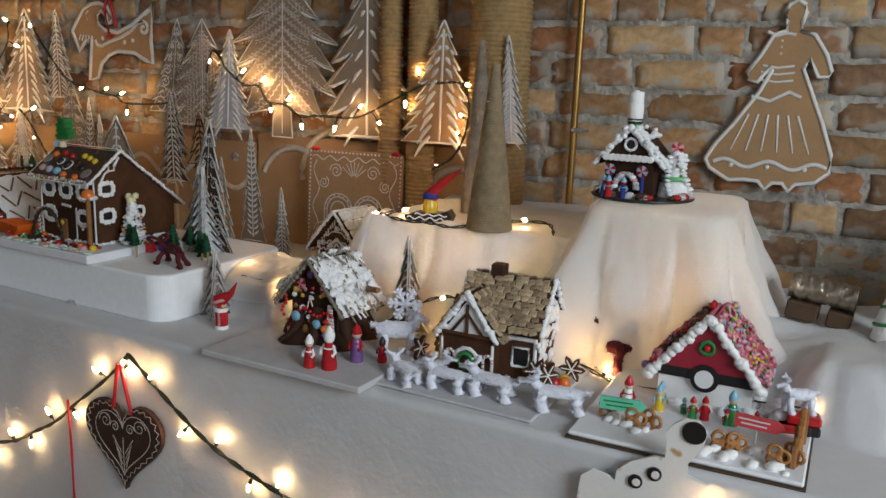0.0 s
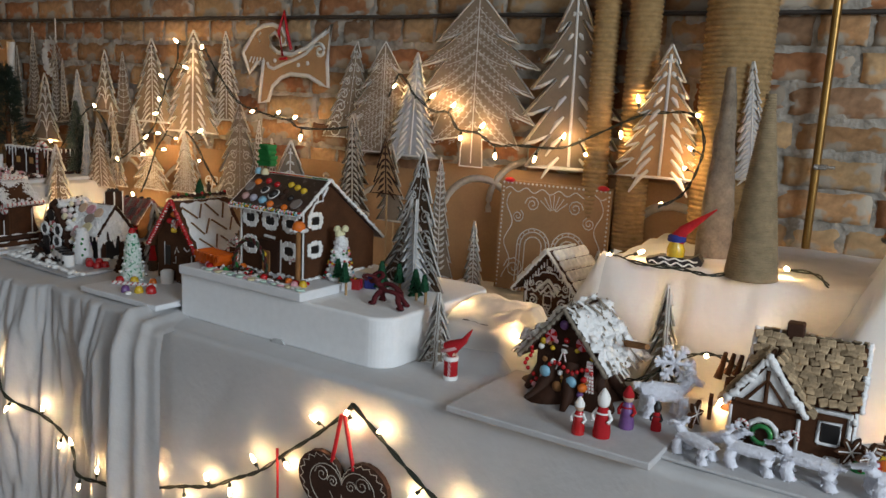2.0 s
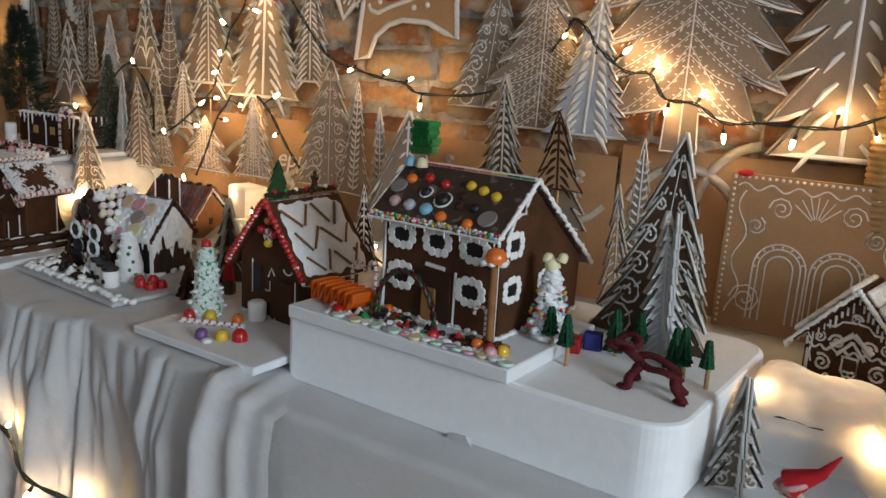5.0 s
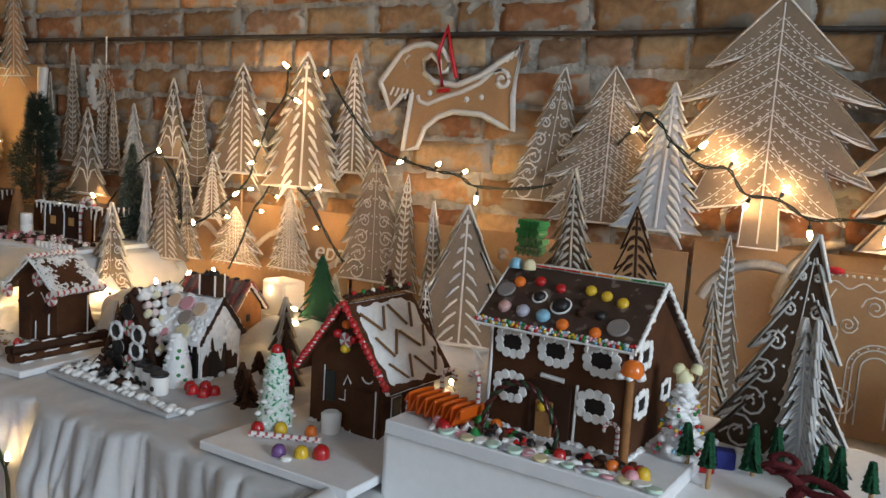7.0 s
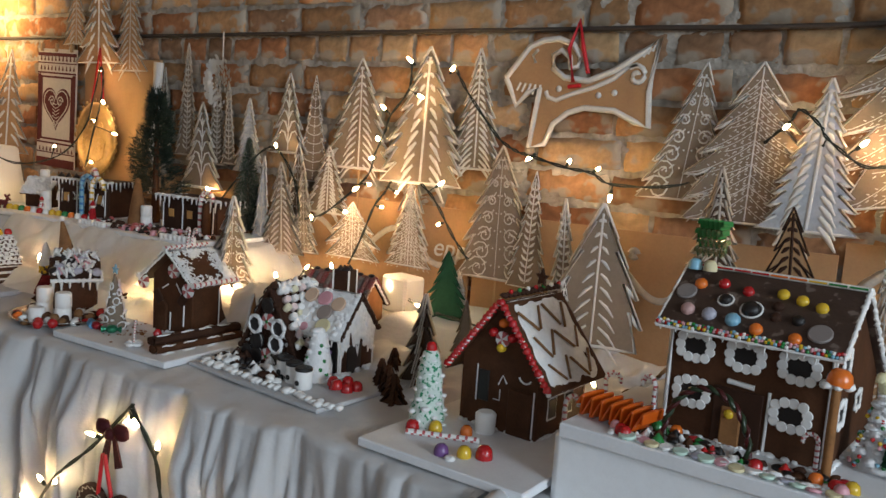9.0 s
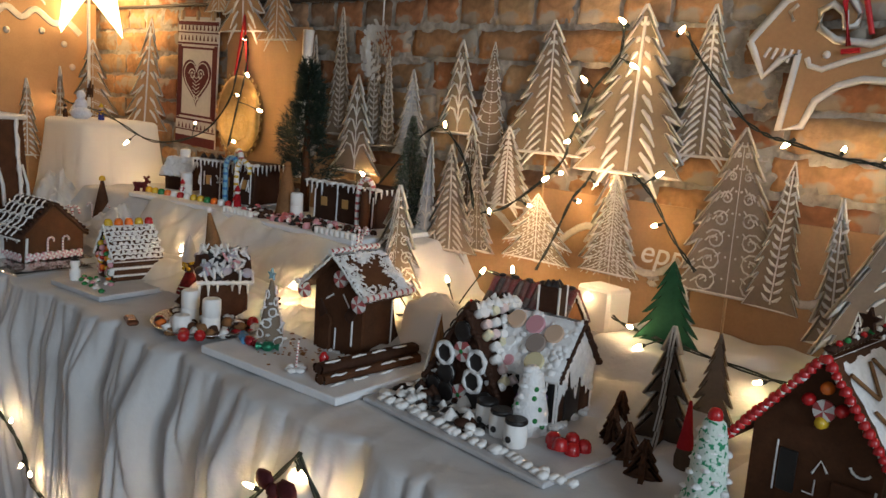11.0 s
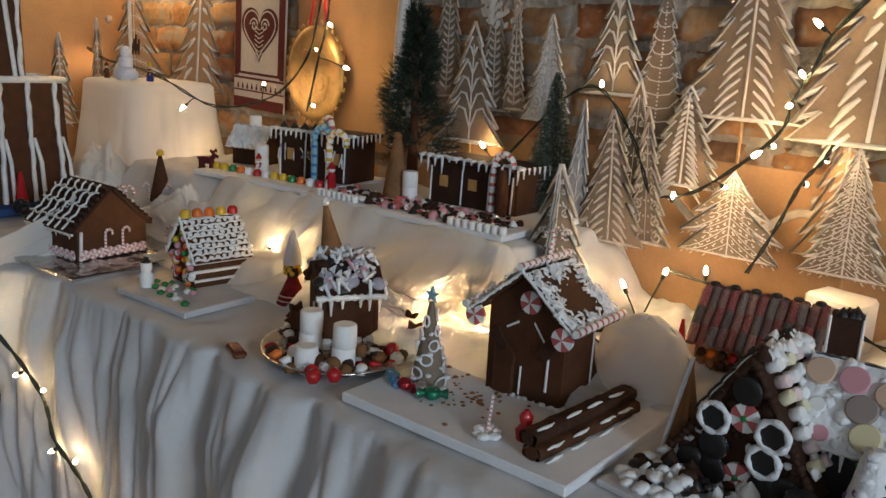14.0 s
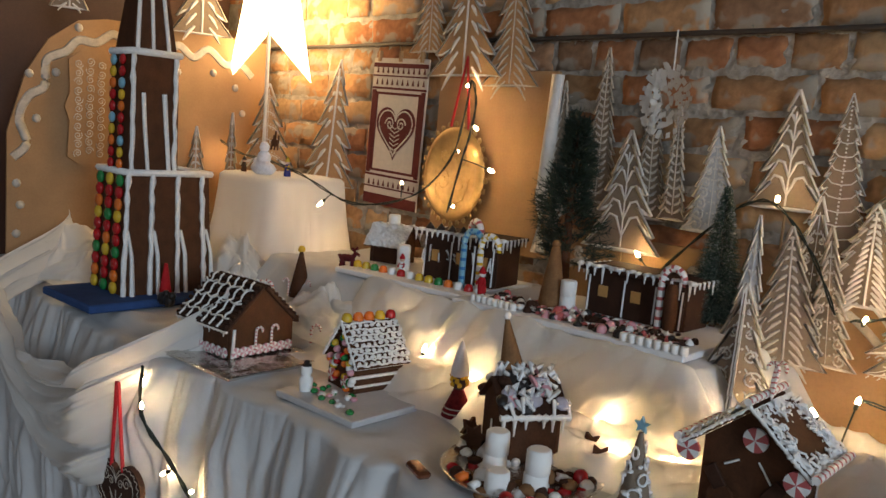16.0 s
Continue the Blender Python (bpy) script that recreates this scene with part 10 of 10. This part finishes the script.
# white feathery ornament on the wall
t = thing("paper_ornament", "white layered paper ornament hanging on the wall", "ornament", pose(-3.34, 2.03, 1.385))
g = Geo()
rnd = random.Random(19)
for k in range(150):
    a, r = rnd.uniform(0, 6.28), 0.05 * math.sqrt(rnd.random())
    p = Vector((r * math.cos(a), -0.02 - 0.02 * (1 - r / 0.05), 1.35 * r * math.sin(a)))
    d = Vector((math.cos(a) * 0.012, -0.006, math.sin(a) * 0.012))
    s = Vector((-math.sin(a), 0, math.cos(a))) * 0.005
    g.add([p - s, p + s, p + s + d, p - s + d], [(0, 1, 2, 3)])
part("petals", g, PAINT, t)
g = Geo()
g.cyl((0, -0.005, 0.05), (0, -0.005, 0.145), 0.0022, None, 6)
part("cord", g, PAINT, t)
# back row of small fir trees and green felt trees
for x, y, z, w, h, c in ((-2.402, 1.87, 0.828, 0.16, 0.18, FELTG), (-2.22, 1.66, 0.80, 0.08, 0.15, KRAFT_G)):
    card_tree(x, y, z, w, h, 0.0, 7, "plain", c, c, jag=0.62, droop=0.45, rim=0.001, label="dark green felt tree with pointed boughs" if c is FELTG else "small brown card tree")
for x, y, l in ((-2.73, 1.70, "tiny red-hatted gnome behind the houses"), (-2.19, 1.50, "tall red-hatted gnome beside the green tree")):
    g = Geo()
    g.mi = 0
    g.lathe([(0.013, 0), (0.014, 0.02), (0.01, 0.034)], 10)
    g.mi = 1
    g.lathe([(0.012, 0.032), (0.008, 0.055), (0.002, 0.098)], 10)
    solid("gnome", g, [KRAFT_D, RFELT], l, "ornament", pose(x, y, TABLE_L + 0.006), "gnomes")
# white paper box behind the log house
g = Geo()
g.box((0, 0, 0.046), (0.09, 0.07, 0.092), None, 0.006)
solid("paper_box", g, VOILE, "small white paper box lit by the lights beside it", "box", pose(-2.585, 1.955, top_left(-2.585, 1.955) - 0.004, 0, 0, -12))
# rag doll with a tall white hat beside the plate house
doll = thing("rag_doll", "dark rag doll in red plaid skirt and white cone hat", "doll", pose(-3.365, 1.485, TABLE_L - 0.006))
g = Geo()
g.lathe([(0.007, 0.0), (0.008, 0.02), (0.028, 0.022), (0.026, 0.03), (0.012, 0.062), (0.009, 0.07)], 14)
part("skirt", g, mat("red_plaid_cloth", (0.16, 0.012, 0.014), 0.85, 0.5, 120, 0.4), doll)
g = Geo()
for z, r in ((0.03, 0.0265), (0.038, 0.0235)):
    g.tube([(r * math.cos(k * 0.4488), r * math.sin(k * 0.4488), z) for k in range(15)], 0.0012, 5)
part("skirt_band", g, PAINT_T, doll)
g = Geo()
g.ball((0, 0, 0.082), (0.014, 0.013, 0.016), 10)
part("head", g, KRAFT_D, doll, "dark brown felt head")
g = Geo()
for k in range(16):
    w = 0.393 * k
    g.ball((0.0135 * math.cos(w), 0.0125 * math.sin(w), 0.093 - 0.007 * (k % 3)), 0.0048, 6, None, 0.2)
part("hair", g, YELLOW, doll, "curly yellow hair")
g = Geo()
g.lathe([(0.0165, 0.094), (0.0155, 0.105), (0.009, 0.135), (0.003, 0.152), (0.0006, 0.155)], 14)
part("hat", g, PAINT, doll, "tall white cone hat")
deer(-3.98, 1.715, top_left(-3.98, 1.715) + 0.002, 0.05, 20, FUZZB, "small dark toy animal standing on the white cloth", 1.0, "toy_animal")
tabletop("cane", STRIPE, -4.155, 1.59, 0.815, 0.08, "striped candy cane leaning behind the chocolate house", 0, 0, 30)
tabletop("cane", STRIPE, -4.135, 1.585, 0.815, 0.08, "striped candy cane leaning behind the chocolate house", 0, 0, 200)
t = thing("cone_tree", "small brown gingerbread cone tree with candy canes", "tree ornament", pose(-4.075, 1.645, 0.862) @ Matrix.Scale(1.15, 4))
g = Geo()
g.lathe([(0.024, 0), (0.014, 0.05), (0.003, 0.1)], 12)
part("cone", g, GINGER, t)
sweet(t, "gum", YELLOW, pose(0, 0, 0.097), 0.008)
for a in (0, 2.2, 4.2):
    sweet(t, "cane", STRIPE, pose(0.024 * math.cos(a), 0.024 * math.sin(a), 0, 0, 0, 50 * a), 0.04)

# ---- fairy lights ----
g = Geo()
g.lathe([(0.0026, 0.0), (0.004, 0.004), (0.0037, 0.011), (0.0022, 0.016), (0.0006, 0.0185)], 8)
bulb_mesh = g.mesh("bulb", [BULB])
small_bulb_mesh = g.mesh("bulb", [glow("small_warm_bulb", (1.0, 0.66, 0.34), 115)])
bulb_geo = g
g = Geo()
g.lathe([(0.0034, -0.009), (0.0042, -0.001), (0.0034, 0.001)], 7)
socket_mesh = g.mesh("socket", [WIRE])


deep_bulb_mesh = bulb_geo.mesh("bulb", [glow("bright_warm_bulb", (1.0, 0.64, 0.32), 340)])


def light_string(label, pts, bulbs, seed, thick=0.0018, bulb=None):
    rnd = random.Random(seed)
    t = thing("fairy_lights", label, "lights", Matrix.Identity(4), "fairy lights")
    run = smooth_wire(pts)
    g = Geo()
    n = len(run)
    for ph in (0, math.pi):
        g.tube([p + Vector((0.0022 * math.cos(ph + i * 1.1), 0.0015 * math.sin(ph + i * 1.1), 0.0022 * math.sin(ph + i * 1.1))) for i, p in enumerate(run)], thick, 5)
    part("wire", g, WIRE, t, "twisted dark green wire")
    for b in bulbs:
        b = Vector(b)
        near = min(run, key=lambda p: (p - b).length)
        d = b - near
        if d.length < 0.012:
            d = Vector((rnd.uniform(-1, 1), -0.5, rnd.uniform(-1, 1)))
        d.normalize()
        m = Matrix.Translation(b - d * 0.006) @ d.to_track_quat("Z", "Y").to_matrix().to_4x4()
        s = part("socket", socket_mesh, None, t, "", m)
        part("bulb", bulb or bulb_mesh, None, s, "small warm glowing bulb")
        if (b - near).length > 0.02:
            g = Geo()
            g.tube([near, near.lerp(b - d * 0.012, 0.5) + Vector((0, 0, 0.002)), b - d * 0.014], 0.0016, 5)
            part("lead", g, WIRE, t)
    return t


WALL_STRING = "string of warm fairy lights with dark wire over the card trees"
light_string(WALL_STRING, [(-2.613, 1.975, 1.437), (-2.618, 1.975, 1.374), (-2.669, 1.975, 1.310), (-2.685, 1.975, 1.266), (-2.710, 1.97, 1.207), (-2.726, 1.96, 1.148), (-2.828, 1.93, 1.050), (-2.898, 1.93, 1.025)],
             [(-2.613, 1.97, 1.444), (-2.591, 1.985, 1.361), (-2.688, 1.97, 1.327), (-2.703, 1.97, 1.251), (-2.713, 1.965, 1.200), (-2.740, 1.99, 1.130), (-2.877, 1.93, 1.030), (-2.808, 1.98, 1.052), (-2.752, 1.95, 1.116)], 1)
light_string(WALL_STRING, [(-2.476, 1.965, 1.424), (-2.440, 1.965, 1.372), (-2.354, 1.965, 1.276), (-2.305, 1.965, 1.246), (-2.266, 1.965, 1.236), (-2.176, 1.965, 1.216), (-2.112, 1.965, 1.209), (-2.062, 1.965, 1.188), (-1.937, 2.03, 1.198), (-1.819, 2.045, 1.265), (-1.753, 1.99, 1.312), (-1.722, 1.965, 1.338), (-1.707, 1.965, 1.360), (-1.666, 1.955, 1.329), (-1.653, 1.955, 1.308), (-1.591, 1.96, 1.263), (-1.544, 1.965, 1.261), (-1.510, 1.965, 1.217), (-1.450, 1.965, 1.211), (-1.395, 1.965, 1.181), (-1.328, 1.955, 1.186), (-1.22, 1.945, 1.186), (-1.164, 1.94, 1.199), (-1.075, 1.94, 1.243), (-0.997, 1.935, 1.279), (-0.932, 1.93, 1.29), (-0.861, 1.90, 1.287), (-0.823, 1.86, 1.228), (-0.836, 1.86, 1.158), (-0.858, 1.84, 1.109), (-0.901, 1.82, 1.080)],
             [(-2.484, 1.96, 1.425), (-2.266, 1.97, 1.232), (-2.177, 1.985, 1.228), (-2.109, 1.985, 1.217), (-2.066, 1.965, 1.162), (-1.732, 1.975, 1.326), (-1.668, 1.995, 1.291), (-1.594, 1.96, 1.301), (-1.538, 1.98, 1.278), (-1.507, 1.975, 1.196), (-1.442, 1.975, 1.228), (-1.392, 1.965, 1.155),
              (-1.269, 1.95, 1.157), (-1.204, 1.975, 1.215), (-1.139, 1.97, 1.177), (-1.038, 1.93, 1.234), (-1.004, 1.935, 1.315), (-0.861, 1.925, 1.287), (-0.857, 1.89, 1.211), (-0.869, 1.9, 1.166), (-0.904, 1.85, 1.085)], 2)
light_string(WALL_STRING, [(-2.63, 1.94, 1.147), (-2.64, 1.93, 1.119), (-2.663, 1.92, 1.083), (-2.69, 1.91, 1.002), (-2.72, 1.90, 0.93)], [(-2.665, 1.95, 1.080), (-2.65, 1.99, 1.118)], 3)
light_string(WALL_STRING, [(-2.54, 1.94, 1.15), (-2.495, 1.94, 1.111), (-2.439, 1.94, 1.033), (-2.387, 1.93, 0.985)], [(-2.497, 1.96, 1.152), (-2.486, 1.95, 1.056)], 4)
light_string("string of warm fairy lights among the standing trees", [(-3.32, 2.0, 1.02), (-3.23, 2.01, 1.12), (-3.15, 2.01, 1.19), (-3.08, 2.0, 1.2), (-3.0, 1.99, 1.12), (-2.93, 1.94, 1.03)], [(-3.075, 1.99, 1.210), (-3.36, 2.0, 1.06)], 5)
light_string("string of warm fairy lights over the far riser", [(-5.09, 1.88, 1.27), (-4.9, 1.86, 1.22), (-4.72, 1.84, 1.18), (-4.55, 1.82, 1.17), (-4.443, 1.80, 1.165), (-4.30, 1.80, 1.14), (-4.148, 1.85, 1.083), (-3.972, 1.90, 1.121), (-3.876, 1.93, 1.220), (-3.857, 1.95, 1.330), (-3.88, 1.99, 1.42), (-3.84, 1.97, 1.365), (-3.844, 1.96, 1.281), (-3.853, 1.95, 1.225), (-3.870, 1.93, 1.093)],
             [(-5.0, 1.86, 1.261), (-4.80, 1.85, 1.165), (-4.046, 1.93, 1.146), (-3.874, 1.95, 1.107), (-4.22, 1.80, 1.075), (-3.890, 1.97, 1.243), (-3.765, 1.96, 1.205), (-3.825, 1.96, 1.305), (-3.90, 2.0, 1.41)], 6)
light_string("fairy lights wound round the cone's white riser", [(-0.93, 1.62, 0.995), (-0.848, 1.57, 0.995), (-0.77, 1.56, 0.998), (-0.71, 1.55, 0.997), (-0.66, 1.66, 0.998), (-0.56, 1.70, 1.0), (-0.52, 1.64, 0.99)],
             [(-0.879, 1.64, 1.005), (-0.935, 1.61, 0.995), (-0.60, 1.68, 1.005), (-0.70, 1.70, 1.002)], 7)
light_string("fairy lights lying on the tablecloth behind the cottage", [(-0.833, 1.456, 0.791), (-0.784, 1.427, 0.815), (-0.726, 1.476, 0.854), (-0.668, 1.486, 0.863), (-0.609, 1.476, 0.834), (-0.493, 1.515, 0.791), (-0.357, 1.427, 0.781), (-0.299, 1.389, 0.781)],
             [(-0.901, 1.447, 0.795), (-0.687, 1.456, 0.868), (-0.648, 1.427, 0.800), (-0.590, 1.524, 0.815), (-0.337, 1.427, 0.788), (-0.415, 1.505, 0.805), (0.012, 1.379, 0.805)], 8)
on_cloth = lambda pts, up: [(x, y, top_right(x, y) + up) for x, y in pts]
light_string("fairy lights tucked under the white cloth among the houses", on_cloth([(-1.26, 1.50), (-1.2, 1.42), (-1.09, 1.42), (-1.0, 1.45), (-0.98, 1.56)], 0.006),
             on_cloth([(-1.20, 1.47), (-1.05, 1.42), (-0.99, 1.50), (-1.13, 1.56), (-0.96, 1.40)], 0.012), 9)
light_string("fairy lights tucked in the cloth behind the far houses", [(-3.72, 1.66, 0.86), (-3.6, 1.60, 0.83), (-3.45, 1.55, 0.82), (-3.3, 1.60, 0.82), (-3.2, 1.62, 0.82), (-3.08, 1.60, 0.815), (-2.95, 1.66, 0.815), (-2.85, 1.80, 0.83)],
             [(-3.70, 1.66, 0.90), (-3.56, 1.585, 0.86), (-3.40, 1.56, 0.845), (-3.22, 1.625, 0.85), (-3.13, 1.60, 0.84), (-2.97, 1.74, 0.86), (-2.90, 1.83, 0.88), (-2.86, 1.90, 0.90), (-3.0, 1.57, 0.83), (-3.64, 1.56, 0.82), (-3.48, 1.61, 0.84), (-3.33, 1.54, 0.815), (-3.30, 1.64, 0.86), (-3.07, 1.54, 0.81), (-3.10, 1.65, 0.85), (-2.92, 1.60, 0.815), (-2.84, 1.68, 0.82), (-3.78, 1.60, 0.84), (-3.74, 1.55, 0.82)], 10, 0.0022, deep_bulb_mesh)
light_string("fairy lights behind the biscuit house", [(-2.86, 1.92, 0.90), (-2.75, 1.95, 0.88), (-2.6, 1.95, 0.87), (-2.5, 1.90, 0.86), (-2.4, 1.86, 0.86), (-2.2, 1.80, 0.86), (-2.1, 1.78, 0.86), (-2.0, 1.76, 0.84)],
             [(-2.80, 1.93, 0.91), (-2.60, 1.93, 0.89), (-2.47, 1.86, 0.87), (-2.42, 1.80, 0.855), (-2.19, 1.76, 0.86), (-2.06, 1.80, 0.86), (-1.96, 1.70, 0.83), (-1.90, 1.62, 0.81), (-2.12, 1.68, 0.84)], 11, 0.0018, small_bulb_mesh)

light_string("fairy lights glowing inside the tall draped riser", [(-0.42, 1.56, 0.80), (-0.38, 1.54, 0.92), (-0.2, 1.55, 0.84), (-0.17, 1.56, 0.98), (-0.3, 1.56, 1.02), (-0.4, 1.62, 0.96)],
             [(-0.42, 1.575, 0.82), (-0.28, 1.57, 0.82), (-0.2, 1.57, 0.86), (-0.24, 1.56, 0.80), (-0.34, 1.56, 0.80), (-0.17, 1.60, 0.82), (-0.18, 1.58, 0.93), (-0.43, 1.62, 0.86), (-0.42, 1.70, 0.93), (-0.42, 1.68, 0.84), (-0.16, 1.68, 0.9)], 12, 0.0022, deep_bulb_mesh)
light_string("fairy lights glowing inside the cone's riser", [(-0.9, 1.64, 0.90), (-0.8, 1.63, 0.85), (-0.7, 1.63, 0.92), (-0.58, 1.63, 0.86), (-0.5, 1.63, 0.92)],
             [(-0.9, 1.635, 0.91), (-0.84, 1.63, 0.84), (-0.76, 1.625, 0.90), (-0.66, 1.625, 0.85), (-0.58, 1.625, 0.92), (-0.52, 1.63, 0.83), (-0.8, 1.61, 0.95), (-0.7, 1.61, 0.94), (-0.62, 1.6, 0.88), (-0.88, 1.61, 0.83), (-0.5, 1.6, 0.94)], 13, 0.0022, deep_bulb_mesh)
# added helper lights: the far riser has no glow of its own
light_string("hidden fairy lights added inside the far draped riser to brighten its cloth", [(-4.6, 1.80, 0.9), (-4.5, 1.78, 1.0), (-4.42, 1.78, 0.92), (-4.38, 1.85, 1.05)],
             [(-4.58, 1.83, 0.92), (-4.42, 1.84, 0.93), (-4.39, 1.92, 0.95)], 14, 0.0018, small_bulb_mesh)

# front swags along the hanging cloth, with hearts at the nails
def swag(label, a, b, sag, y, n, seed, up=0.0):
    rnd = random.Random(seed)
    pts, bulbs = [], []
    for i in range(n + 1):
        u = i / n
        x = a[0] + (b[0] - a[0]) * u
        z = a[1] + (b[1] - a[1]) * u - sag * 4 * u * (1 - u) + rnd.uniform(-0.006, 0.006)
        pts.append((x, y(x, z), z))
        s = 1 if i % 2 else -1
        bulbs.append((x + rnd.uniform(-0.012, 0.012), y(x, z) - 0.004, z + s * rnd.uniform(0.018, 0.03)))
    return light_string(label, pts, bulbs, seed, 0.0026, small_bulb_mesh)


FRONT = "swag of warm fairy lights on the hanging tablecloth"
fy = lambda x, z: front_cloth(x, z) - 0.012
swag(FRONT, (-1.25, 0.731), (-2.64, 0.742), 0.35, fy, 18, 21)
swag(FRONT, (-1.25, 0.731), (-0.10, 0.70), 0.21, fy, 15, 22)
swag(FRONT, (-2.64, 0.742), (-3.985, 0.77), 0.41, fy, 20, 23)


def gingerbread_heart(x, y, z, s, yaw, label, cord=0.78):
    t = thing("hanging_heart", label, "ornament", pose(x, y, z, 0, 0, yaw), "hanging hearts")
    g = Geo()
    h = heart(s / 32)
    g.prism(h, 0.012)
    part("biscuit", g, mat("dark_heart_biscuit", (0.05, 0.024, 0.016), 0.7, 0.3, 40, 0.4), t)
    g = Geo()
    zig = []
    hh = heart(s / 32 * 0.95)
    for i in range(80):
        k = 0.95 if i % 2 else 0.87
        a = 2 * math.pi * i / 80
        q = s / 32 * k
        zig.append((q * 16 * math.sin(a) ** 3, q * (13 * math.cos(a) - 5 * math.cos(2 * a) - 2 * math.cos(3 * a) - math.cos(4 * a))))
    line2(g, zig + zig[:1], 0.0011, -0.0065)
    h2 = heart(s / 32 * 0.72)
    line2(g, h2 + h2[:1], 0.0011, -0.0065)
    for q in (-1, 1):
        for cx, cz, r in ((0.22, 0.16, 0.085), (0.1, 0.12, 0.06)):
            line2(g, [(q * a * s, b * s) for a, b in spiral(cx, cz, r, 1.6)], 0.0011, -0.0065)
        for k in range(4):
            line2(g, [(q * 0.02 * s, (-0.32 + 0.06 * k) * s), (q * (0.07 + 0.02 * k) * s, (-0.16 + 0.06 * k) * s)], 0.001, -0.0065)
    line2(g, [(0, -0.36 * s), (0, 0.02 * s)], 0.001, -0.0065)
    part("piped_line", g, PAINT_T, t)
    g = Geo()
    g.tube([(-0.12 * s, -0.004, 0.3 * s), (-0.01 * s, -0.008, cord * s)], 0.004, 6)
    g.tube([(0.12 * s, -0.004, 0.28 * s), (0.02 * s, -0.008, cord * s)], 0.004, 6)
    part("red_ribbon", g, RIBBON, t, "bright red ribbon")
    return t


for x, z, size, l in ((-1.26, 0.552, 0.212, "dark gingerbread heart with fine icing on a red ribbon"), (-2.655, 0.53, 0.17, "dark gingerbread heart on a red ribbon under the lights"), (-3.975, 0.52, 0.17, "dark gingerbread heart hanging at the far table corner")):
    gingerbread_heart(x, front_cloth(x, z, 0.09) - (0.022 if x < -3 else 0.012), z, size, 8 if x < -3 else 0, l, 1.35 if x < -3 else 0.78)
y = front_cloth(-2.645, 0.69, 0.06) - 0.02
bow = thing("dark_bow", "small dark red plaid bow at the nail", "bow", pose(-2.645, y, 0.70))
BOWM = mat("dark_plaid_bow", (0.055, 0.009, 0.011), 0.7, 0.3, 90)
g = Geo()
g.ball((0, -0.004, 0), (0.012, 0.01, 0.012), 8)
part("knot", g, BOWM, bow)
for q in (-1, 1):
    g = Geo()
    g.ball((q * 0.026, 0, 0.008), (0.022, 0.009, 0.016), 9, None, 0.12)
    part("loop", g, BOWM, bow)
    g = Geo()
    g.prism([(q * 0.002, 0.0), (q * 0.012, -0.062), (q * 0.03, -0.055), (q * 0.01, 0.0)], 0.004)
    part("tail", g, BOWM, bow)
for x, z0, z1, r in ((-1.43, 0.60, 0.345, 0.003), (-1.92, 0.42, 0.3, 0.006)):
    y = front_cloth(x, z1, 0.05) - 0.008
    g = Geo()
    g.tube([(x, y, z0), (x + 0.002, y, (z0 + z1) / 2), (x, y, z1)], r, 6)
    g.ball((x, y, z1), (0.012, 0.008, 0.016), 8)
    solid("red_ribbon_tail", g, RIBBON, "red ribbon hanging from the light string", "ribbon")

# ---- bricks of the wall, laid in running bond ----
def brick_mesh(length, height, seed):
    rnd = random.Random(seed)
    g = Geo()
    nx, nz = 10, 4
    hx, hz = length / 2, height / 2
    front = []
    for j in range(nz + 1):
        for i in range(nx + 1):
            x, z = -hx + 2 * hx * i / nx, -hz + 2 * hz * j / nz
            edge = i in (0, nx) or j in (0, nz)
            x += rnd.uniform(-0.003, 0.003)
            z += rnd.uniform(-0.003, 0.003)
            front.append((x, (0.005 if edge else 0.0) + rnd.uniform(-0.0013, 0.0013), z))
    w = nx + 1
    faces = [(j * w + i, j * w + i + 1, (j + 1) * w + i + 1, (j + 1) * w + i) for j in range(nz) for i in range(nx)]
    rim = [i for i in range(w)] + [j * w + nx for j in range(1, nz + 1)] + [nz * w + i for i in range(nx - 1, -1, -1)] + [j * w for j in range(nz - 1, 0, -1)]
    o = len(front)
    back = [(front[k][0], 0.03, front[k][2]) for k in rim]
    n = len(rim)
    faces += [(rim[k], o + k, o + (k + 1) % n, rim[(k + 1) % n]) for k in range(n)]
    g.add(front + back, faces, None, True)
    return g


COURSE = 0.0795
VARIANTS = [[brick_mesh(L, 0.066, 7 * k + int(L * 1000)) for k in range(5)] for L in (0.205, 0.100)]
MESHES = {}
rb = random.Random(77)
far_bricks = {i: Geo() for i in range(4)}
for row in range(-12, 18):
    z = RAIL_Z + 0.04 + COURSE * row
    if z < 0.03 or z > 2.85:
        continue
    header = row % 6 == 5
    x = X0 + 0.05 + (0.108 if row % 2 else 0.0) + rb.uniform(-0.03, 0.03)
    while x < X1 - 0.1:
        short = header or rb.random() < 0.06
        L = 0.100 if short else 0.205
        cx = x + L / 2
        kind = rb.choices((0, 1, 2, 3), (4, 3, 2, 3))[0]
        near = 1.0 < z < 1.78 and -4.45 < cx < 0.42
        y = WALL_Y + rb.uniform(-0.004, 0.003)
        m = pose(cx, y, z + rb.uniform(-0.002, 0.002), 0, rb.uniform(-0.8, 0.8), rb.uniform(-0.6, 0.6))
        v = rb.randrange(5)
        if near:
            key = (short, v, kind)
            if key not in MESHES:
                MESHES[key] = VARIANTS[short][v].mesh("brick", [BRICKS[kind]])
            part("brick", MESHES[key], None, wall_north, "", m)
        else:
            src = VARIANTS[short][v]
            far_bricks[kind].add(src.v, src.f, m)
        x += L + 0.0125
for i, geo in far_bricks.items():
    tagged(part("brick_field", geo, BRICKS[i], wall_north), kind="stuff")
